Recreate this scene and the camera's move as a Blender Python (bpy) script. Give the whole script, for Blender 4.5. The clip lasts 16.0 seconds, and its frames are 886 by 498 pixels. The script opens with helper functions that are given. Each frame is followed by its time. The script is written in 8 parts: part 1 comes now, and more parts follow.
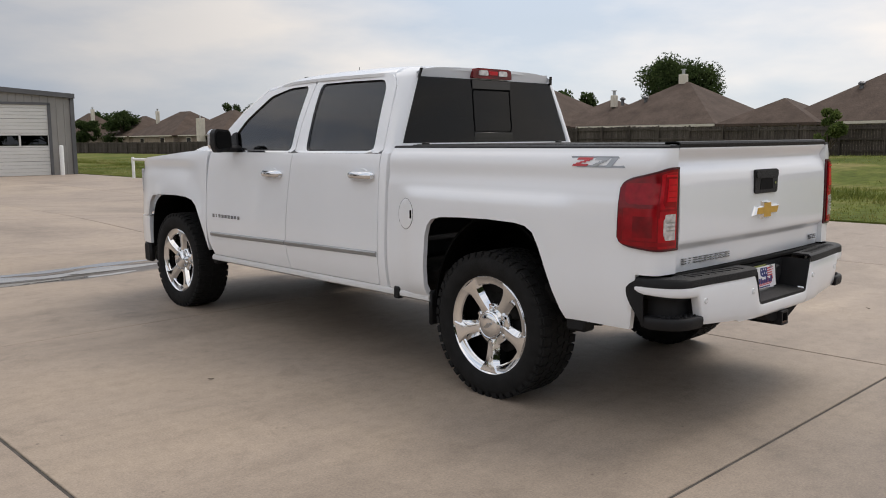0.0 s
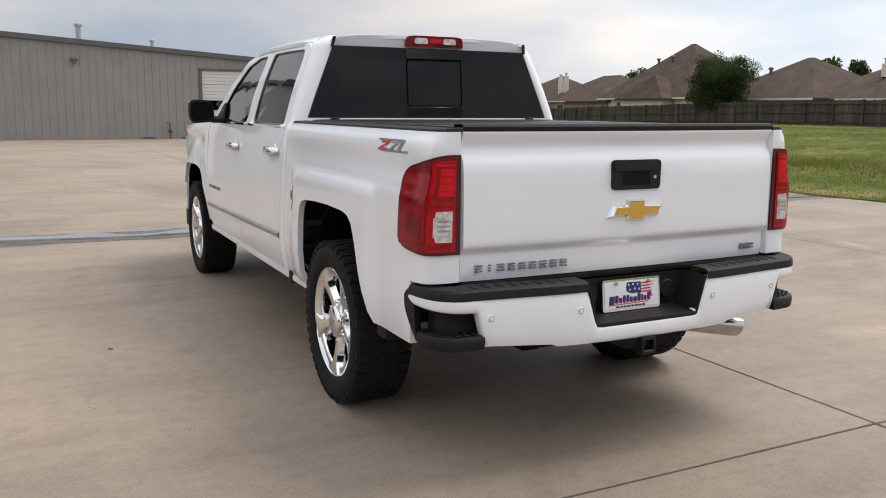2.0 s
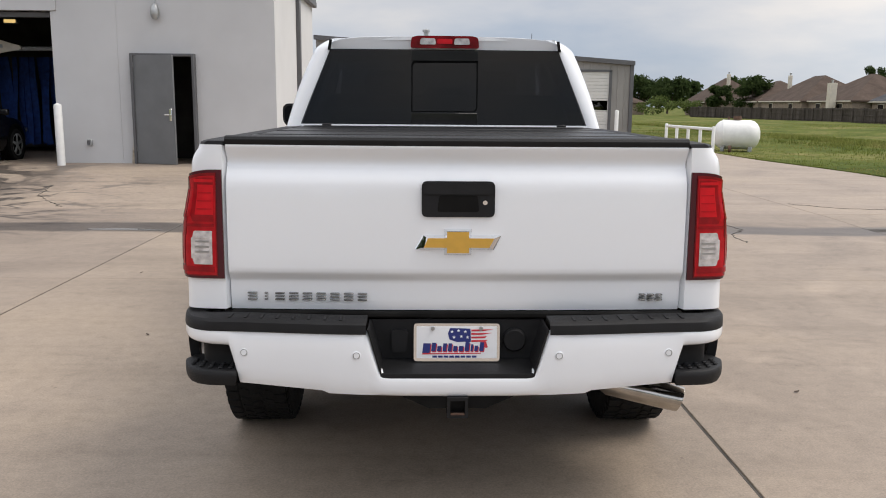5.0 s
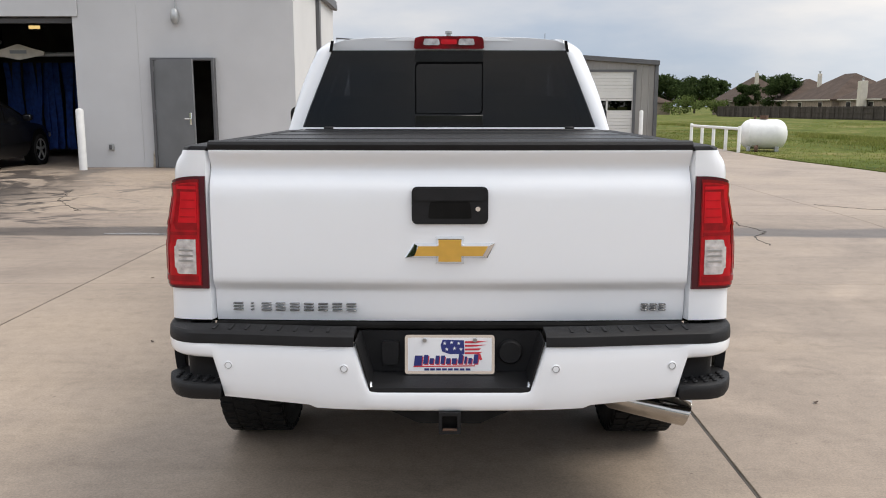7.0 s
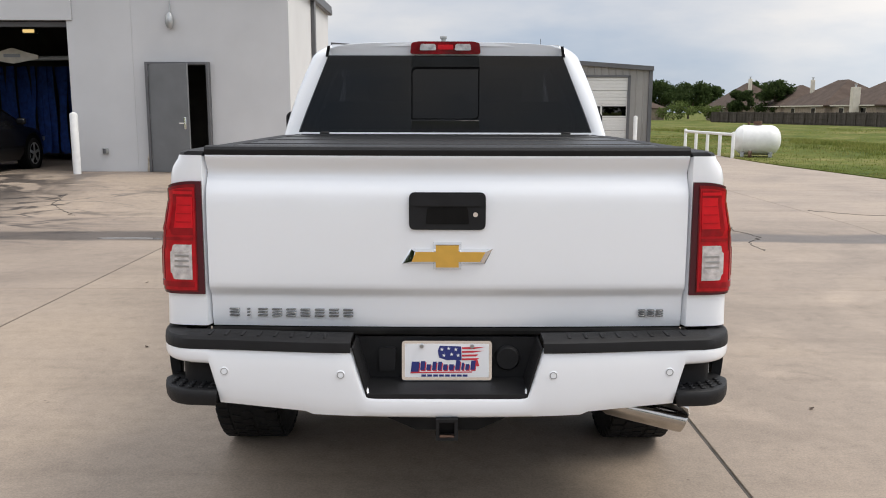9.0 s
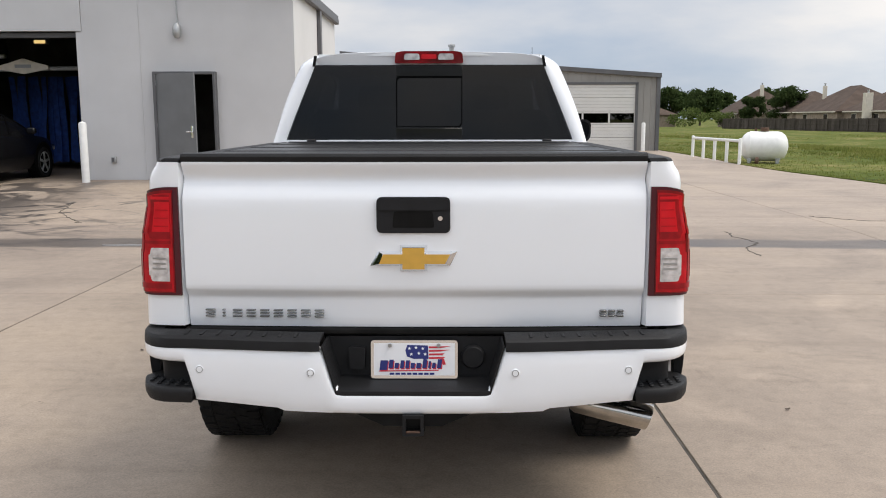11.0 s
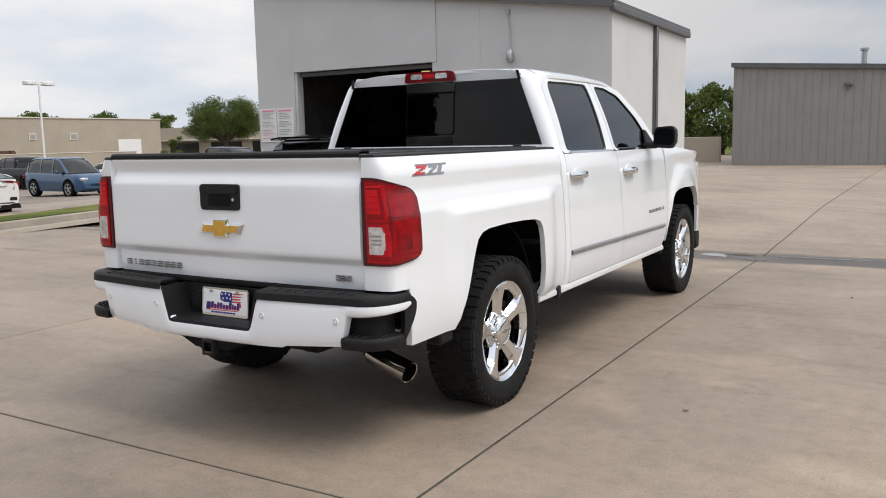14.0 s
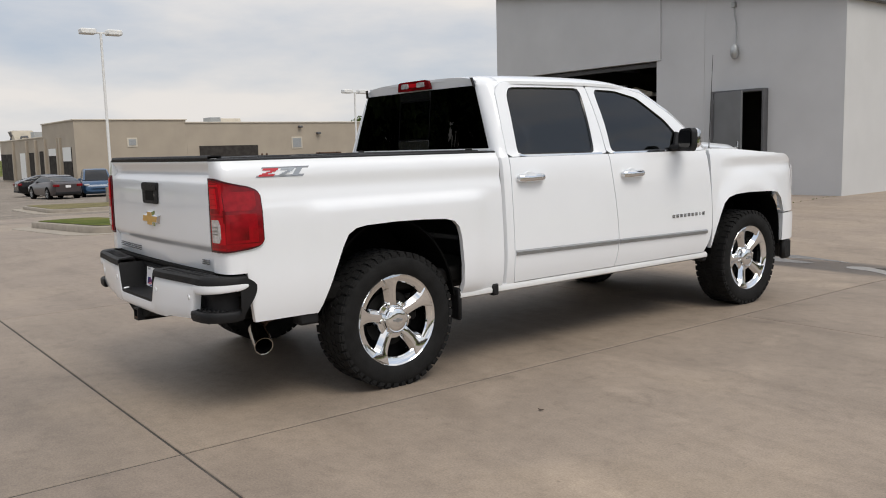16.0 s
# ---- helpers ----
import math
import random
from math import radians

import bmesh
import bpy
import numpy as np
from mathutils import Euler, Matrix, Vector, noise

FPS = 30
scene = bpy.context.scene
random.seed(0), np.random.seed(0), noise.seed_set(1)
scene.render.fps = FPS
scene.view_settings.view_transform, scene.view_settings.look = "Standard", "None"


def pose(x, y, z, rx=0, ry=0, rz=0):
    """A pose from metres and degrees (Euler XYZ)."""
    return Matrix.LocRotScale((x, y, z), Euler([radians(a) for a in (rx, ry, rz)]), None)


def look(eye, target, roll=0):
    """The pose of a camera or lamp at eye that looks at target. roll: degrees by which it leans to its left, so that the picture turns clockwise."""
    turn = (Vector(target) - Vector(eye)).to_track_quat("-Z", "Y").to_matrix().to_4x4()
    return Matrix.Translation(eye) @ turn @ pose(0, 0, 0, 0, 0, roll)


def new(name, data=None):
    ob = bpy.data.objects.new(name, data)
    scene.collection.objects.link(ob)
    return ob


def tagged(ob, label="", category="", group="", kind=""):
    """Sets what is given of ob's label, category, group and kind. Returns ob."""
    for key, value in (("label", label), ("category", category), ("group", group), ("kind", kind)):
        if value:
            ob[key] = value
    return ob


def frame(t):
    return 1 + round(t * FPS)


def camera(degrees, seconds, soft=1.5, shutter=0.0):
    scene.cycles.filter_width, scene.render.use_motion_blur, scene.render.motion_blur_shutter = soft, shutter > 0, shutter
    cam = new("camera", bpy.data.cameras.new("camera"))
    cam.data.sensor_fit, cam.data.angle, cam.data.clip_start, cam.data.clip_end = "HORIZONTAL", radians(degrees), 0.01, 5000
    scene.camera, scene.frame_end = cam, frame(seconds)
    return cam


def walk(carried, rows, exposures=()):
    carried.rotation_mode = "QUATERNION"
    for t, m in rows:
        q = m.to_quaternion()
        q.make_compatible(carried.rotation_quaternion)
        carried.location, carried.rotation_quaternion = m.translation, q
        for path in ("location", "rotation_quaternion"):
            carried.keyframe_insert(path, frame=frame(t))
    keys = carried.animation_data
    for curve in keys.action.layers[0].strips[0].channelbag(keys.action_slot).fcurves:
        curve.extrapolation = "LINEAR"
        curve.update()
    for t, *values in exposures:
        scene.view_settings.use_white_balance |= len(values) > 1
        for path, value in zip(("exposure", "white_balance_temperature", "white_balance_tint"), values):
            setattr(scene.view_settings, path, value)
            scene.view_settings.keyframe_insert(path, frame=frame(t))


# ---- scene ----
cam = camera(55.8, 16.0, soft=1.0)
PATH = [
    (0, (-4.224, -3.054, 1.399), (-2.855, -1.619, 1.14), -0.5),
    (0.5, (-3.729, -3.27, 1.405), (-2.467, -1.743, 1.13), -0.9),
    (1, (-3.228, -3.454, 1.421), (-2.088, -1.841, 1.108), -1.0),
    (1.5, (-2.746, -3.672, 1.439), (-1.732, -1.981, 1.104), -0.6),
    (2, (-2.275, -3.833, 1.438), (-1.397, -2.067, 1.107), 0.4),
    (2.5, (-1.821, -3.946, 1.446), (-1.119, -2.101, 1.125), 0.9),
    (3, (-1.371, -4.053, 1.454), (-0.828, -2.156, 1.132), 1.1),
    (3.5, (-0.954, -4.05, 1.463), (-0.565, -2.115, 1.14), 1.3),
    (4, (-0.591, -4.039, 1.478), (-0.344, -2.082, 1.153), 1.0),
    (4.2, (-0.462, -4.021, 1.491), (-0.266, -2.059, 1.156), 0.9),
    (6.3, (0.001, -3.814, 1.496), (-0.027, -1.844, 1.154), -0.1),
    (6.5, (-0.001, -3.813, 1.498), (-0.029, -1.843, 1.157), -0.2),
    (7, (-0.009, -3.804, 1.496), (-0.019, -1.833, 1.159), -0.0),
    (7.5, (-0.004, -3.795, 1.493), (0.001, -1.824, 1.155), 0.2),
    (8, (-0.009, -3.794, 1.496), (-0.014, -1.822, 1.163), 0.3),
    (10.5, (-0.024, -3.814, 1.498), (-0.004, -1.839, 1.18), -0.1),
    (11, (0.137, -3.902, 1.498), (0.112, -1.926, 1.19), -0.1),
    (11.5, (0.428, -3.985, 1.5), (0.287, -2.011, 1.208), -0.2),
    (12, (0.819, -4.024, 1.489), (0.508, -2.069, 1.203), -0.8),
    (12.5, (1.321, -4.083, 1.483), (0.816, -2.167, 1.212), -1.9),
    (13, (1.829, -4.083, 1.457), (1.15, -2.22, 1.2), -1.8),
    (13.5, (2.387, -4.058, 1.445), (1.533, -2.268, 1.191), -1.5),
    (14, (2.939, -3.947, 1.419), (1.927, -2.241, 1.161), -1.2),
    (14.5, (3.47, -3.751, 1.402), (2.308, -2.144, 1.146), -1.0),
    (15, (4.006, -3.49, 1.39), (2.702, -1.995, 1.139), -1.0),
    (15.5, (4.479, -3.127, 1.384), (3.036, -1.766, 1.129), -0.9),
    (16, (4.948, -2.732, 1.391), (3.379, -1.515, 1.151), -1.5),
]
EXPOSURES = [(0.0, -0.27, 6650, 12), (1.0, -0.13, 6650, 12), (2.0, 0.0, 6650, 12), (3.0, -0.01, 6650, 12), (4.0, 0.02, 6650, 12), (7.0, 0.18, 6550, 11), (10.5, 0.19, 6550, 11), (12.5, 0.20, 6550, 11), (14.0, -0.07, 6540, 10.5), (15.0, -0.20, 6570, 10.5), (16.0, -0.37, 6600, 10.5)]
walk(cam, [(t, look(eye, target, roll)) for t, eye, target, roll in PATH], EXPOSURES)

# ---- sky, sun ----
world = bpy.data.worlds.new("sky")
scene.world = world
world.use_nodes = True
wn, wl = world.node_tree.nodes, world.node_tree.links
wn.clear()
SUN_AZ, SUN_EL = radians(91), radians(57)
w_out = wn.new("ShaderNodeOutputWorld")
w_bg = wn.new("ShaderNodeBackground")
w_sky = wn.new("ShaderNodeTexSky")
w_sky.sky_type = "NISHITA"
w_sky.sun_disc = False
w_sky.sun_elevation, w_sky.sun_rotation = SUN_EL, SUN_AZ
w_sky.air_density, w_sky.dust_density = 1.0, 0.6
# a broken veil of high cloud over the blue
w_tc = wn.new("ShaderNodeTexCoord")
w_map = wn.new("ShaderNodeMapping")
w_map.inputs["Scale"].default_value = (1.0, 1.0, 3.4)
w_noise = wn.new("ShaderNodeTexNoise")
w_noise.inputs["Scale"].default_value = 1.9
w_noise.inputs["Detail"].default_value = 7.0
w_noise.inputs["Roughness"].default_value = 0.52
w_ramp = wn.new("ShaderNodeValToRGB")
w_ramp.color_ramp.elements[0].position, w_ramp.color_ramp.elements[0].color = 0.28, (0.72, 0.72, 0.72, 1)
w_ramp.color_ramp.elements[1].position, w_ramp.color_ramp.elements[1].color = 0.66, (1, 1, 1, 1)
w_tint = wn.new("ShaderNodeValToRGB")
w_tint.color_ramp.elements[0].position, w_tint.color_ramp.elements[0].color = 0.38, (5.9, 6.9, 8.4, 1)
w_tint.color_ramp.elements[1].position, w_tint.color_ramp.elements[1].color = 0.62, (10.2, 9.9, 9.6, 1)
w_mix = wn.new("ShaderNodeMixRGB")
wl.new(w_tc.outputs["Generated"], w_map.inputs["Vector"])
wl.new(w_map.outputs[0], w_noise.inputs["Vector"])
wl.new(w_noise.outputs["Fac"], w_ramp.inputs[0])
wl.new(w_noise.outputs["Fac"], w_tint.inputs[0])
wl.new(w_ramp.outputs[0], w_mix.inputs[0])
wl.new(w_sky.outputs[0], w_mix.inputs[1])
wl.new(w_tint.outputs[0], w_mix.inputs[2])
# the cloud is brighter overhead than near the horizon
w_sep = wn.new("ShaderNodeSeparateXYZ")
w_lift = wn.new("ShaderNodeMapRange")
w_lift.inputs[1].default_value, w_lift.inputs[2].default_value, w_lift.inputs[3].default_value, w_lift.inputs[4].default_value = 0.13, 0.45, 1.0, 1.30
w_mul = wn.new("ShaderNodeMixRGB")
w_mul.blend_type, w_mul.inputs[0].default_value = "MULTIPLY", 1.0
wl.new(w_tc.outputs["Generated"], w_sep.inputs[0])
wl.new(w_sep.outputs["Z"], w_lift.inputs[0])
wl.new(w_mix.outputs[0], w_mul.inputs[1])
wl.new(w_lift.outputs[0], w_mul.inputs[2])
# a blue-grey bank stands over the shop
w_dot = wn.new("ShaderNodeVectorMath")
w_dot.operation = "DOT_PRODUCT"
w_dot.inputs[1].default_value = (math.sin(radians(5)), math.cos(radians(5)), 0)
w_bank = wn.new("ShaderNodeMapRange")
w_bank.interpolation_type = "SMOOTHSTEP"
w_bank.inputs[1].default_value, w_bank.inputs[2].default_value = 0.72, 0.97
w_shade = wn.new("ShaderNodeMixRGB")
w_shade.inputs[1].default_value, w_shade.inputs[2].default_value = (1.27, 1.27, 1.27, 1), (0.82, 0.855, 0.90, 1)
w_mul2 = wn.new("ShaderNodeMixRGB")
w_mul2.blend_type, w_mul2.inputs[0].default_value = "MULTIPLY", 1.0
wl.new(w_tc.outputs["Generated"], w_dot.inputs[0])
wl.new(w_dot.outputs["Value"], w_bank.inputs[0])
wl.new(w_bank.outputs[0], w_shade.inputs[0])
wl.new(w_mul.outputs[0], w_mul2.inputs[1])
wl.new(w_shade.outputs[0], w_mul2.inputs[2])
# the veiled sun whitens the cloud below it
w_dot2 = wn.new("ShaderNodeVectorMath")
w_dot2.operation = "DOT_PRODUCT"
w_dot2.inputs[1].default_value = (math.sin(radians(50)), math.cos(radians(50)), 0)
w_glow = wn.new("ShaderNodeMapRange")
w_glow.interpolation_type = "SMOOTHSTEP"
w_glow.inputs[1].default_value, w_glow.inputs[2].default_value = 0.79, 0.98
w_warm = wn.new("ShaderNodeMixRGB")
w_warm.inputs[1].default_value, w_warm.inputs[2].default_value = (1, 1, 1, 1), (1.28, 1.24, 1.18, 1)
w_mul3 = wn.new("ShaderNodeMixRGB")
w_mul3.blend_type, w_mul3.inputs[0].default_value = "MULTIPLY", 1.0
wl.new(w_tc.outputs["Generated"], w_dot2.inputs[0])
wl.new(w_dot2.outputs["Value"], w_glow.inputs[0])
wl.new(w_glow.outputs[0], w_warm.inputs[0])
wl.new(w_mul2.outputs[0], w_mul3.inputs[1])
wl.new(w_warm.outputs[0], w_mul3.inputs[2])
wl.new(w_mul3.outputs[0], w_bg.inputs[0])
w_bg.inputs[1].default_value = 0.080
wl.new(w_bg.outputs[0], w_out.inputs[0])

sun = new("sun", bpy.data.lights.new("sun", "SUN"))
sun.data.energy, sun.data.angle, sun.data.color = 2.2, radians(32), (1.0, 0.95, 0.87)
sun.matrix_world = look((0, 0, 0), (-math.sin(SUN_AZ) * math.cos(SUN_EL), -math.cos(SUN_AZ) * math.cos(SUN_EL), -math.sin(SUN_EL)))

# ---- materials ----
def nodes_of(name):
    m = bpy.data.materials.new(name)
    m.use_nodes = True
    n, l = m.node_tree.nodes, m.node_tree.links
    return m, n, l, n["Principled BSDF"]


def plain(name, col, rough=0.5, metal=0.0, coat=0.0, vary=0.06, scale=6.0, bump=0.0, bump_scale=60.0, spec=0.5):
    """Paint, plastic, metal: a base colour with broad and fine variation, and relief."""
    m, n, l, b = nodes_of(name)
    b.inputs["Roughness"].default_value = rough
    b.inputs["Metallic"].default_value = metal
    b.inputs["Coat Weight"].default_value = coat
    b.inputs["Coat Roughness"].default_value = 0.04
    b.inputs["Specular IOR Level"].default_value = spec
    tc = n.new("ShaderNodeTexCoord")
    t1 = n.new("ShaderNodeTexNoise")
    t1.inputs["Scale"].default_value, t1.inputs["Detail"].default_value = scale, 6.0
    l.new(tc.outputs["Object"], t1.inputs["Vector"])
    r = n.new("ShaderNodeValToRGB")
    r.color_ramp.elements[0].position, r.color_ramp.elements[1].position = 0.3, 0.7
    r.color_ramp.elements[0].color = (*[c * (1 - vary) for c in col], 1)
    r.color_ramp.elements[1].color = (*[min(1, c * (1 + vary)) for c in col], 1)
    l.new(t1.outputs["Fac"], r.inputs[0])
    l.new(r.outputs[0], b.inputs["Base Color"])
    if bump:
        t2 = n.new("ShaderNodeTexNoise")
        t2.inputs["Scale"].default_value, t2.inputs["Detail"].default_value = bump_scale, 4.0
        l.new(tc.outputs["Object"], t2.inputs["Vector"])
        bp = n.new("ShaderNodeBump")
        bp.inputs["Strength"].default_value, bp.inputs["Distance"].default_value = bump, 0.01
        l.new(t2.outputs["Fac"], bp.inputs["Height"])
        l.new(bp.outputs[0], b.inputs["Normal"])
    return m


def glass(name, col, rough=0.0, ior=1.45):
    m, n, l, b = nodes_of(name)
    b.inputs["Base Color"].default_value = (*col, 1)
    b.inputs["Transmission Weight"].default_value = 1.0
    b.inputs["Roughness"].default_value = rough
    b.inputs["IOR"].default_value = ior
    return m


def concrete(name, col, joint=False):
    """Broom-finished slab: grain, clouds of stain, hairline cracks, the wet run along the swale."""
    m, n, l, b = nodes_of(name)
    geo = n.new("ShaderNodeNewGeometry")
    oi = n.new("ShaderNodeObjectInfo")

    def noise_at(scale, detail, rough=0.6, dist=0.0, vec=None):
        t = n.new("ShaderNodeTexNoise")
        t.inputs["Scale"].default_value, t.inputs["Detail"].default_value = scale, detail
        t.inputs["Roughness"].default_value, t.inputs["Distortion"].default_value = rough, dist
        l.new(vec or geo.outputs["Position"], t.inputs["Vector"])
        return t.outputs["Fac"]

    def ramp(fac, *stops):
        r = n.new("ShaderNodeValToRGB")
        while len(r.color_ramp.elements) < len(stops):
            r.color_ramp.elements.new(0.5)
        for e, (p, c) in zip(r.color_ramp.elements, stops):
            e.position, e.color = p, (*c, 1)
        l.new(fac, r.inputs[0])
        return r.outputs[0]

    def mix(kind, fac, a, c):
        x = n.new("ShaderNodeMixRGB")
        x.blend_type = kind
        for i, v in ((0, fac), (1, a), (2, c)):
            if isinstance(v, (int, float)):
                x.inputs[i].default_value = v
            elif isinstance(v, tuple):
                x.inputs[i].default_value = (*v, 1)
            else:
                l.new(v, x.inputs[i])
        return x.outputs[0]

    def mth(op, a, c):
        x = n.new("ShaderNodeMath")
        x.operation = op
        for i, v in enumerate((a, c)):
            if isinstance(v, (int, float)):
                x.inputs[i].default_value = v
            else:
                l.new(v, x.inputs[i])
        return x.outputs[0]

    grain = ramp(noise_at(95, 5, 0.7), (0.3, (0.74, 0.74, 0.74)), (0.7, (1.17, 1.17, 1.17)))
    cloud = ramp(noise_at(0.55, 6, 0.62, 0.6), (0.30, (0.75, 0.75, 0.76)), (0.52, (1.0, 1.0, 1.0)), (0.72, (1.12, 1.11, 1.07)))
    spot = ramp(noise_at(2.6, 7, 0.66, 1.2), (0.26, (0.76, 0.755, 0.75)), (0.44, (1, 1, 1)), (1.0, (1.02, 1.02, 1.02)))
    tone = ramp(oi.outputs["Random"], (0.0, (0.95, 0.95, 0.96)), (1.0, (1.05, 1.05, 1.03)))
    c = mix("MULTIPLY", 1.0, col, grain)
    c = mix("MULTIPLY", 1.0, c, cloud)
    c = mix("MULTIPLY", 1.0, c, spot)
    c = mix("MULTIPLY", 1.0, c, tone)
    # tyre marks swept across the lot beyond the swale
    vm = n.new("ShaderNodeMapping")
    vm.inputs["Rotation"].default_value = (0, 0, 0.35)
    vm.inputs["Scale"].default_value = (0.25, 2.2, 1.0)
    l.new(geo.outputs["Position"], vm.inputs["Vector"])
    marks = ramp(noise_at(1.3, 5, 0.6, 0.4, vm.outputs[0]), (0.32, (0.86, 0.855, 0.85)), (0.50, (1, 1, 1)), (0.72, (1.07, 1.07, 1.07)))
    c = mix("MULTIPLY", 0.9, c, marks)
    # pale arcs where tyres have swung round
    for cx, cy, r in ((3.6, 2.9, 1.75), (3.2, 3.3, 2.75), (4.4, 2.2, 1.35), (3.4, 3.1, 3.45)):
        dv = n.new("ShaderNodeVectorMath")
        dv.operation = "DISTANCE"
        l.new(geo.outputs["Position"], dv.inputs[0])
        dv.inputs[1].default_value = (cx, cy, 0)
        off = mth("ABSOLUTE", mth("SUBTRACT", dv.outputs["Value"], r), 0.0)
        arc = mix("MULTIPLY", 1.0, ramp(off, (0.05, (1, 1, 1)), (0.16, (0, 0, 0))), ramp(noise_at(1.1, 4, 0.6), (0.46, (0, 0, 0)), (0.60, (1, 1, 1))))
        c = mix("MULTIPLY", arc, c, (1.16, 1.16, 1.16))
    # fine dark specks and a mid-scale mottle
    fine = ramp(noise_at(11, 6, 0.7), (0.30, (0.86, 0.86, 0.86)), (0.5, (1, 1, 1)), (0.72, (1.10, 1.10, 1.09)))
    c = mix("MULTIPLY", 1.0, c, fine)
    vor = n.new("ShaderNodeTexVoronoi")
    vor.inputs["Scale"].default_value = 7.0
    l.new(geo.outputs["Position"], vor.inputs["Vector"])
    keep = ramp(noise_at(1.7, 3, 0.6), (0.50, (0, 0, 0)), (0.62, (1, 1, 1)))
    speck = ramp(vor.outputs["Distance"], (0.035, (1, 1, 1)), (0.075, (0, 0, 0)))
    c = mix("MULTIPLY", mix("MULTIPLY", 1.0, speck, keep), c, (0.45, 0.42, 0.40))
    # dark swale run and drips from the wash bay
    sep = n.new("ShaderNodeSeparateXYZ")
    l.new(geo.outputs["Position"], sep.inputs[0])
    wob = mth("MULTIPLY", mth("SUBTRACT", noise_at(0.7, 6, 0.6), 0.5), 0.55)
    run = mth("ABSOLUTE", mth("ADD", mth("SUBTRACT", sep.outputs["Y"], 6.22), wob), 0.0)
    band = ramp(run, (0.30, (1, 1, 1)), (0.44, (0, 0, 0)))
    patch = ramp(noise_at(0.55, 4, 0.55, 0.5), (0.36, (0.72, 0.72, 0.72)), (0.56, (1, 1, 1)))
    wet = mix("MULTIPLY", 1.0, band, patch)
    # the wash bay's apron stays damp
    ax = mth("ABSOLUTE", mth("ADD", sep.outputs["X"], 9.0), 0.0)
    ay = mth("ABSOLUTE", mth("SUBTRACT", sep.outputs["Y"], 9.6), 0.0)
    axr = n.new("ShaderNodeMapRange")
    axr.inputs[1].default_value, axr.inputs[2].default_value, axr.inputs[3].default_value, axr.inputs[4].default_value = 1.8, 3.2, 1, 0
    l.new(ax, axr.inputs[0])
    ayr = n.new("ShaderNodeMapRange")
    ayr.inputs[1].default_value, ayr.inputs[2].default_value, ayr.inputs[3].default_value, ayr.inputs[4].default_value = 2.6, 4.4, 1, 0
    l.new(ay, ayr.inputs[0])
    damp = mth("MULTIPLY", mth("MULTIPLY", axr.outputs[0], ayr.outputs[0]), 1.0)
    ap = ramp(noise_at(0.8, 6, 0.65, 1.4), (0.44, (0, 0, 0)), (0.52, (1, 1, 1)))
    wet = mix("ADD", 1.0, wet, mix("MULTIPLY", 1.0, damp, ap))
    # thin dark rivulets running out of the wash bay
    rv = n.new("ShaderNodeMapping")
    rv.inputs["Scale"].default_value = (0.55, 1.3, 1.0)
    l.new(geo.outputs["Position"], rv.inputs["Vector"])
    line = ramp(noise_at(1.05, 4, 0.5, 0.7, rv.outputs[0]), (0.475, (0, 0, 0)), (0.496, (1, 1, 1)), (0.504, (1, 1, 1)), (0.53, (0, 0, 0)))
    west = n.new("ShaderNodeMapRange")
    west.inputs[1].default_value, west.inputs[2].default_value, west.inputs[3].default_value, west.inputs[4].default_value = -5.6, -3.8, 1, 0
    l.new(sep.outputs["X"], west.inputs[0])
    rn = n.new("ShaderNodeMapRange")
    rn.inputs[1].default_value, rn.inputs[2].default_value, rn.inputs[3].default_value, rn.inputs[4].default_value = 2.2, 3.4, 1, 0
    l.new(mth("ABSOLUTE", mth("SUBTRACT", sep.outputs["Y"], 8.0), 0.0), rn.inputs[0])
    wet = mix("ADD", 1.0, wet, mth("MULTIPLY", mth("MULTIPLY", line, west.outputs[0]), rn.outputs[0]))
    # shade behind the truck's tail painted into the slab, mottled, with a ragged edge
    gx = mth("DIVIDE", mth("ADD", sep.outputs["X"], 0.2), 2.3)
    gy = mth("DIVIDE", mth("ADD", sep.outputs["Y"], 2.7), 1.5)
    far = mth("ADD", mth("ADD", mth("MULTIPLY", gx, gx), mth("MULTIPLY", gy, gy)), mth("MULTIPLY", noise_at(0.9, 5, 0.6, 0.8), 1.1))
    tail_shade = ramp(mth("MULTIPLY", far, 0.5), (0.38, (1, 1, 1)), (0.92, (0, 0, 0)))
    tail_shade = mth("MULTIPLY", tail_shade, ramp(noise_at(3.1, 5, 0.6, 0.4), (0.34, (0.65, 0.65, 0.65)), (0.62, (1, 1, 1))))
    c = mix("MULTIPLY", mth("MULTIPLY", tail_shade, 0.9), c, (0.70, 0.70, 0.71))
    c = mix("MULTIPLY", mth("MULTIPLY", wet, 0.92), c, (0.22, 0.23, 0.26))
    l.new(c, b.inputs["Base Color"])
    rr = n.new("ShaderNodeMapRange")
    rr.inputs[3].default_value, rr.inputs[4].default_value = 0.64, 0.45
    l.new(wet, rr.inputs[0])
    l.new(rr.outputs[0], b.inputs["Roughness"])
    b.inputs["Specular IOR Level"].default_value = 0.5
    bp = n.new("ShaderNodeBump")
    bp.inputs["Strength"].default_value, bp.inputs["Distance"].default_value = 0.25, 0.004
    l.new(noise_at(140, 4, 0.7), bp.inputs["Height"])
    l.new(bp.outputs[0], b.inputs["Normal"])
    return m


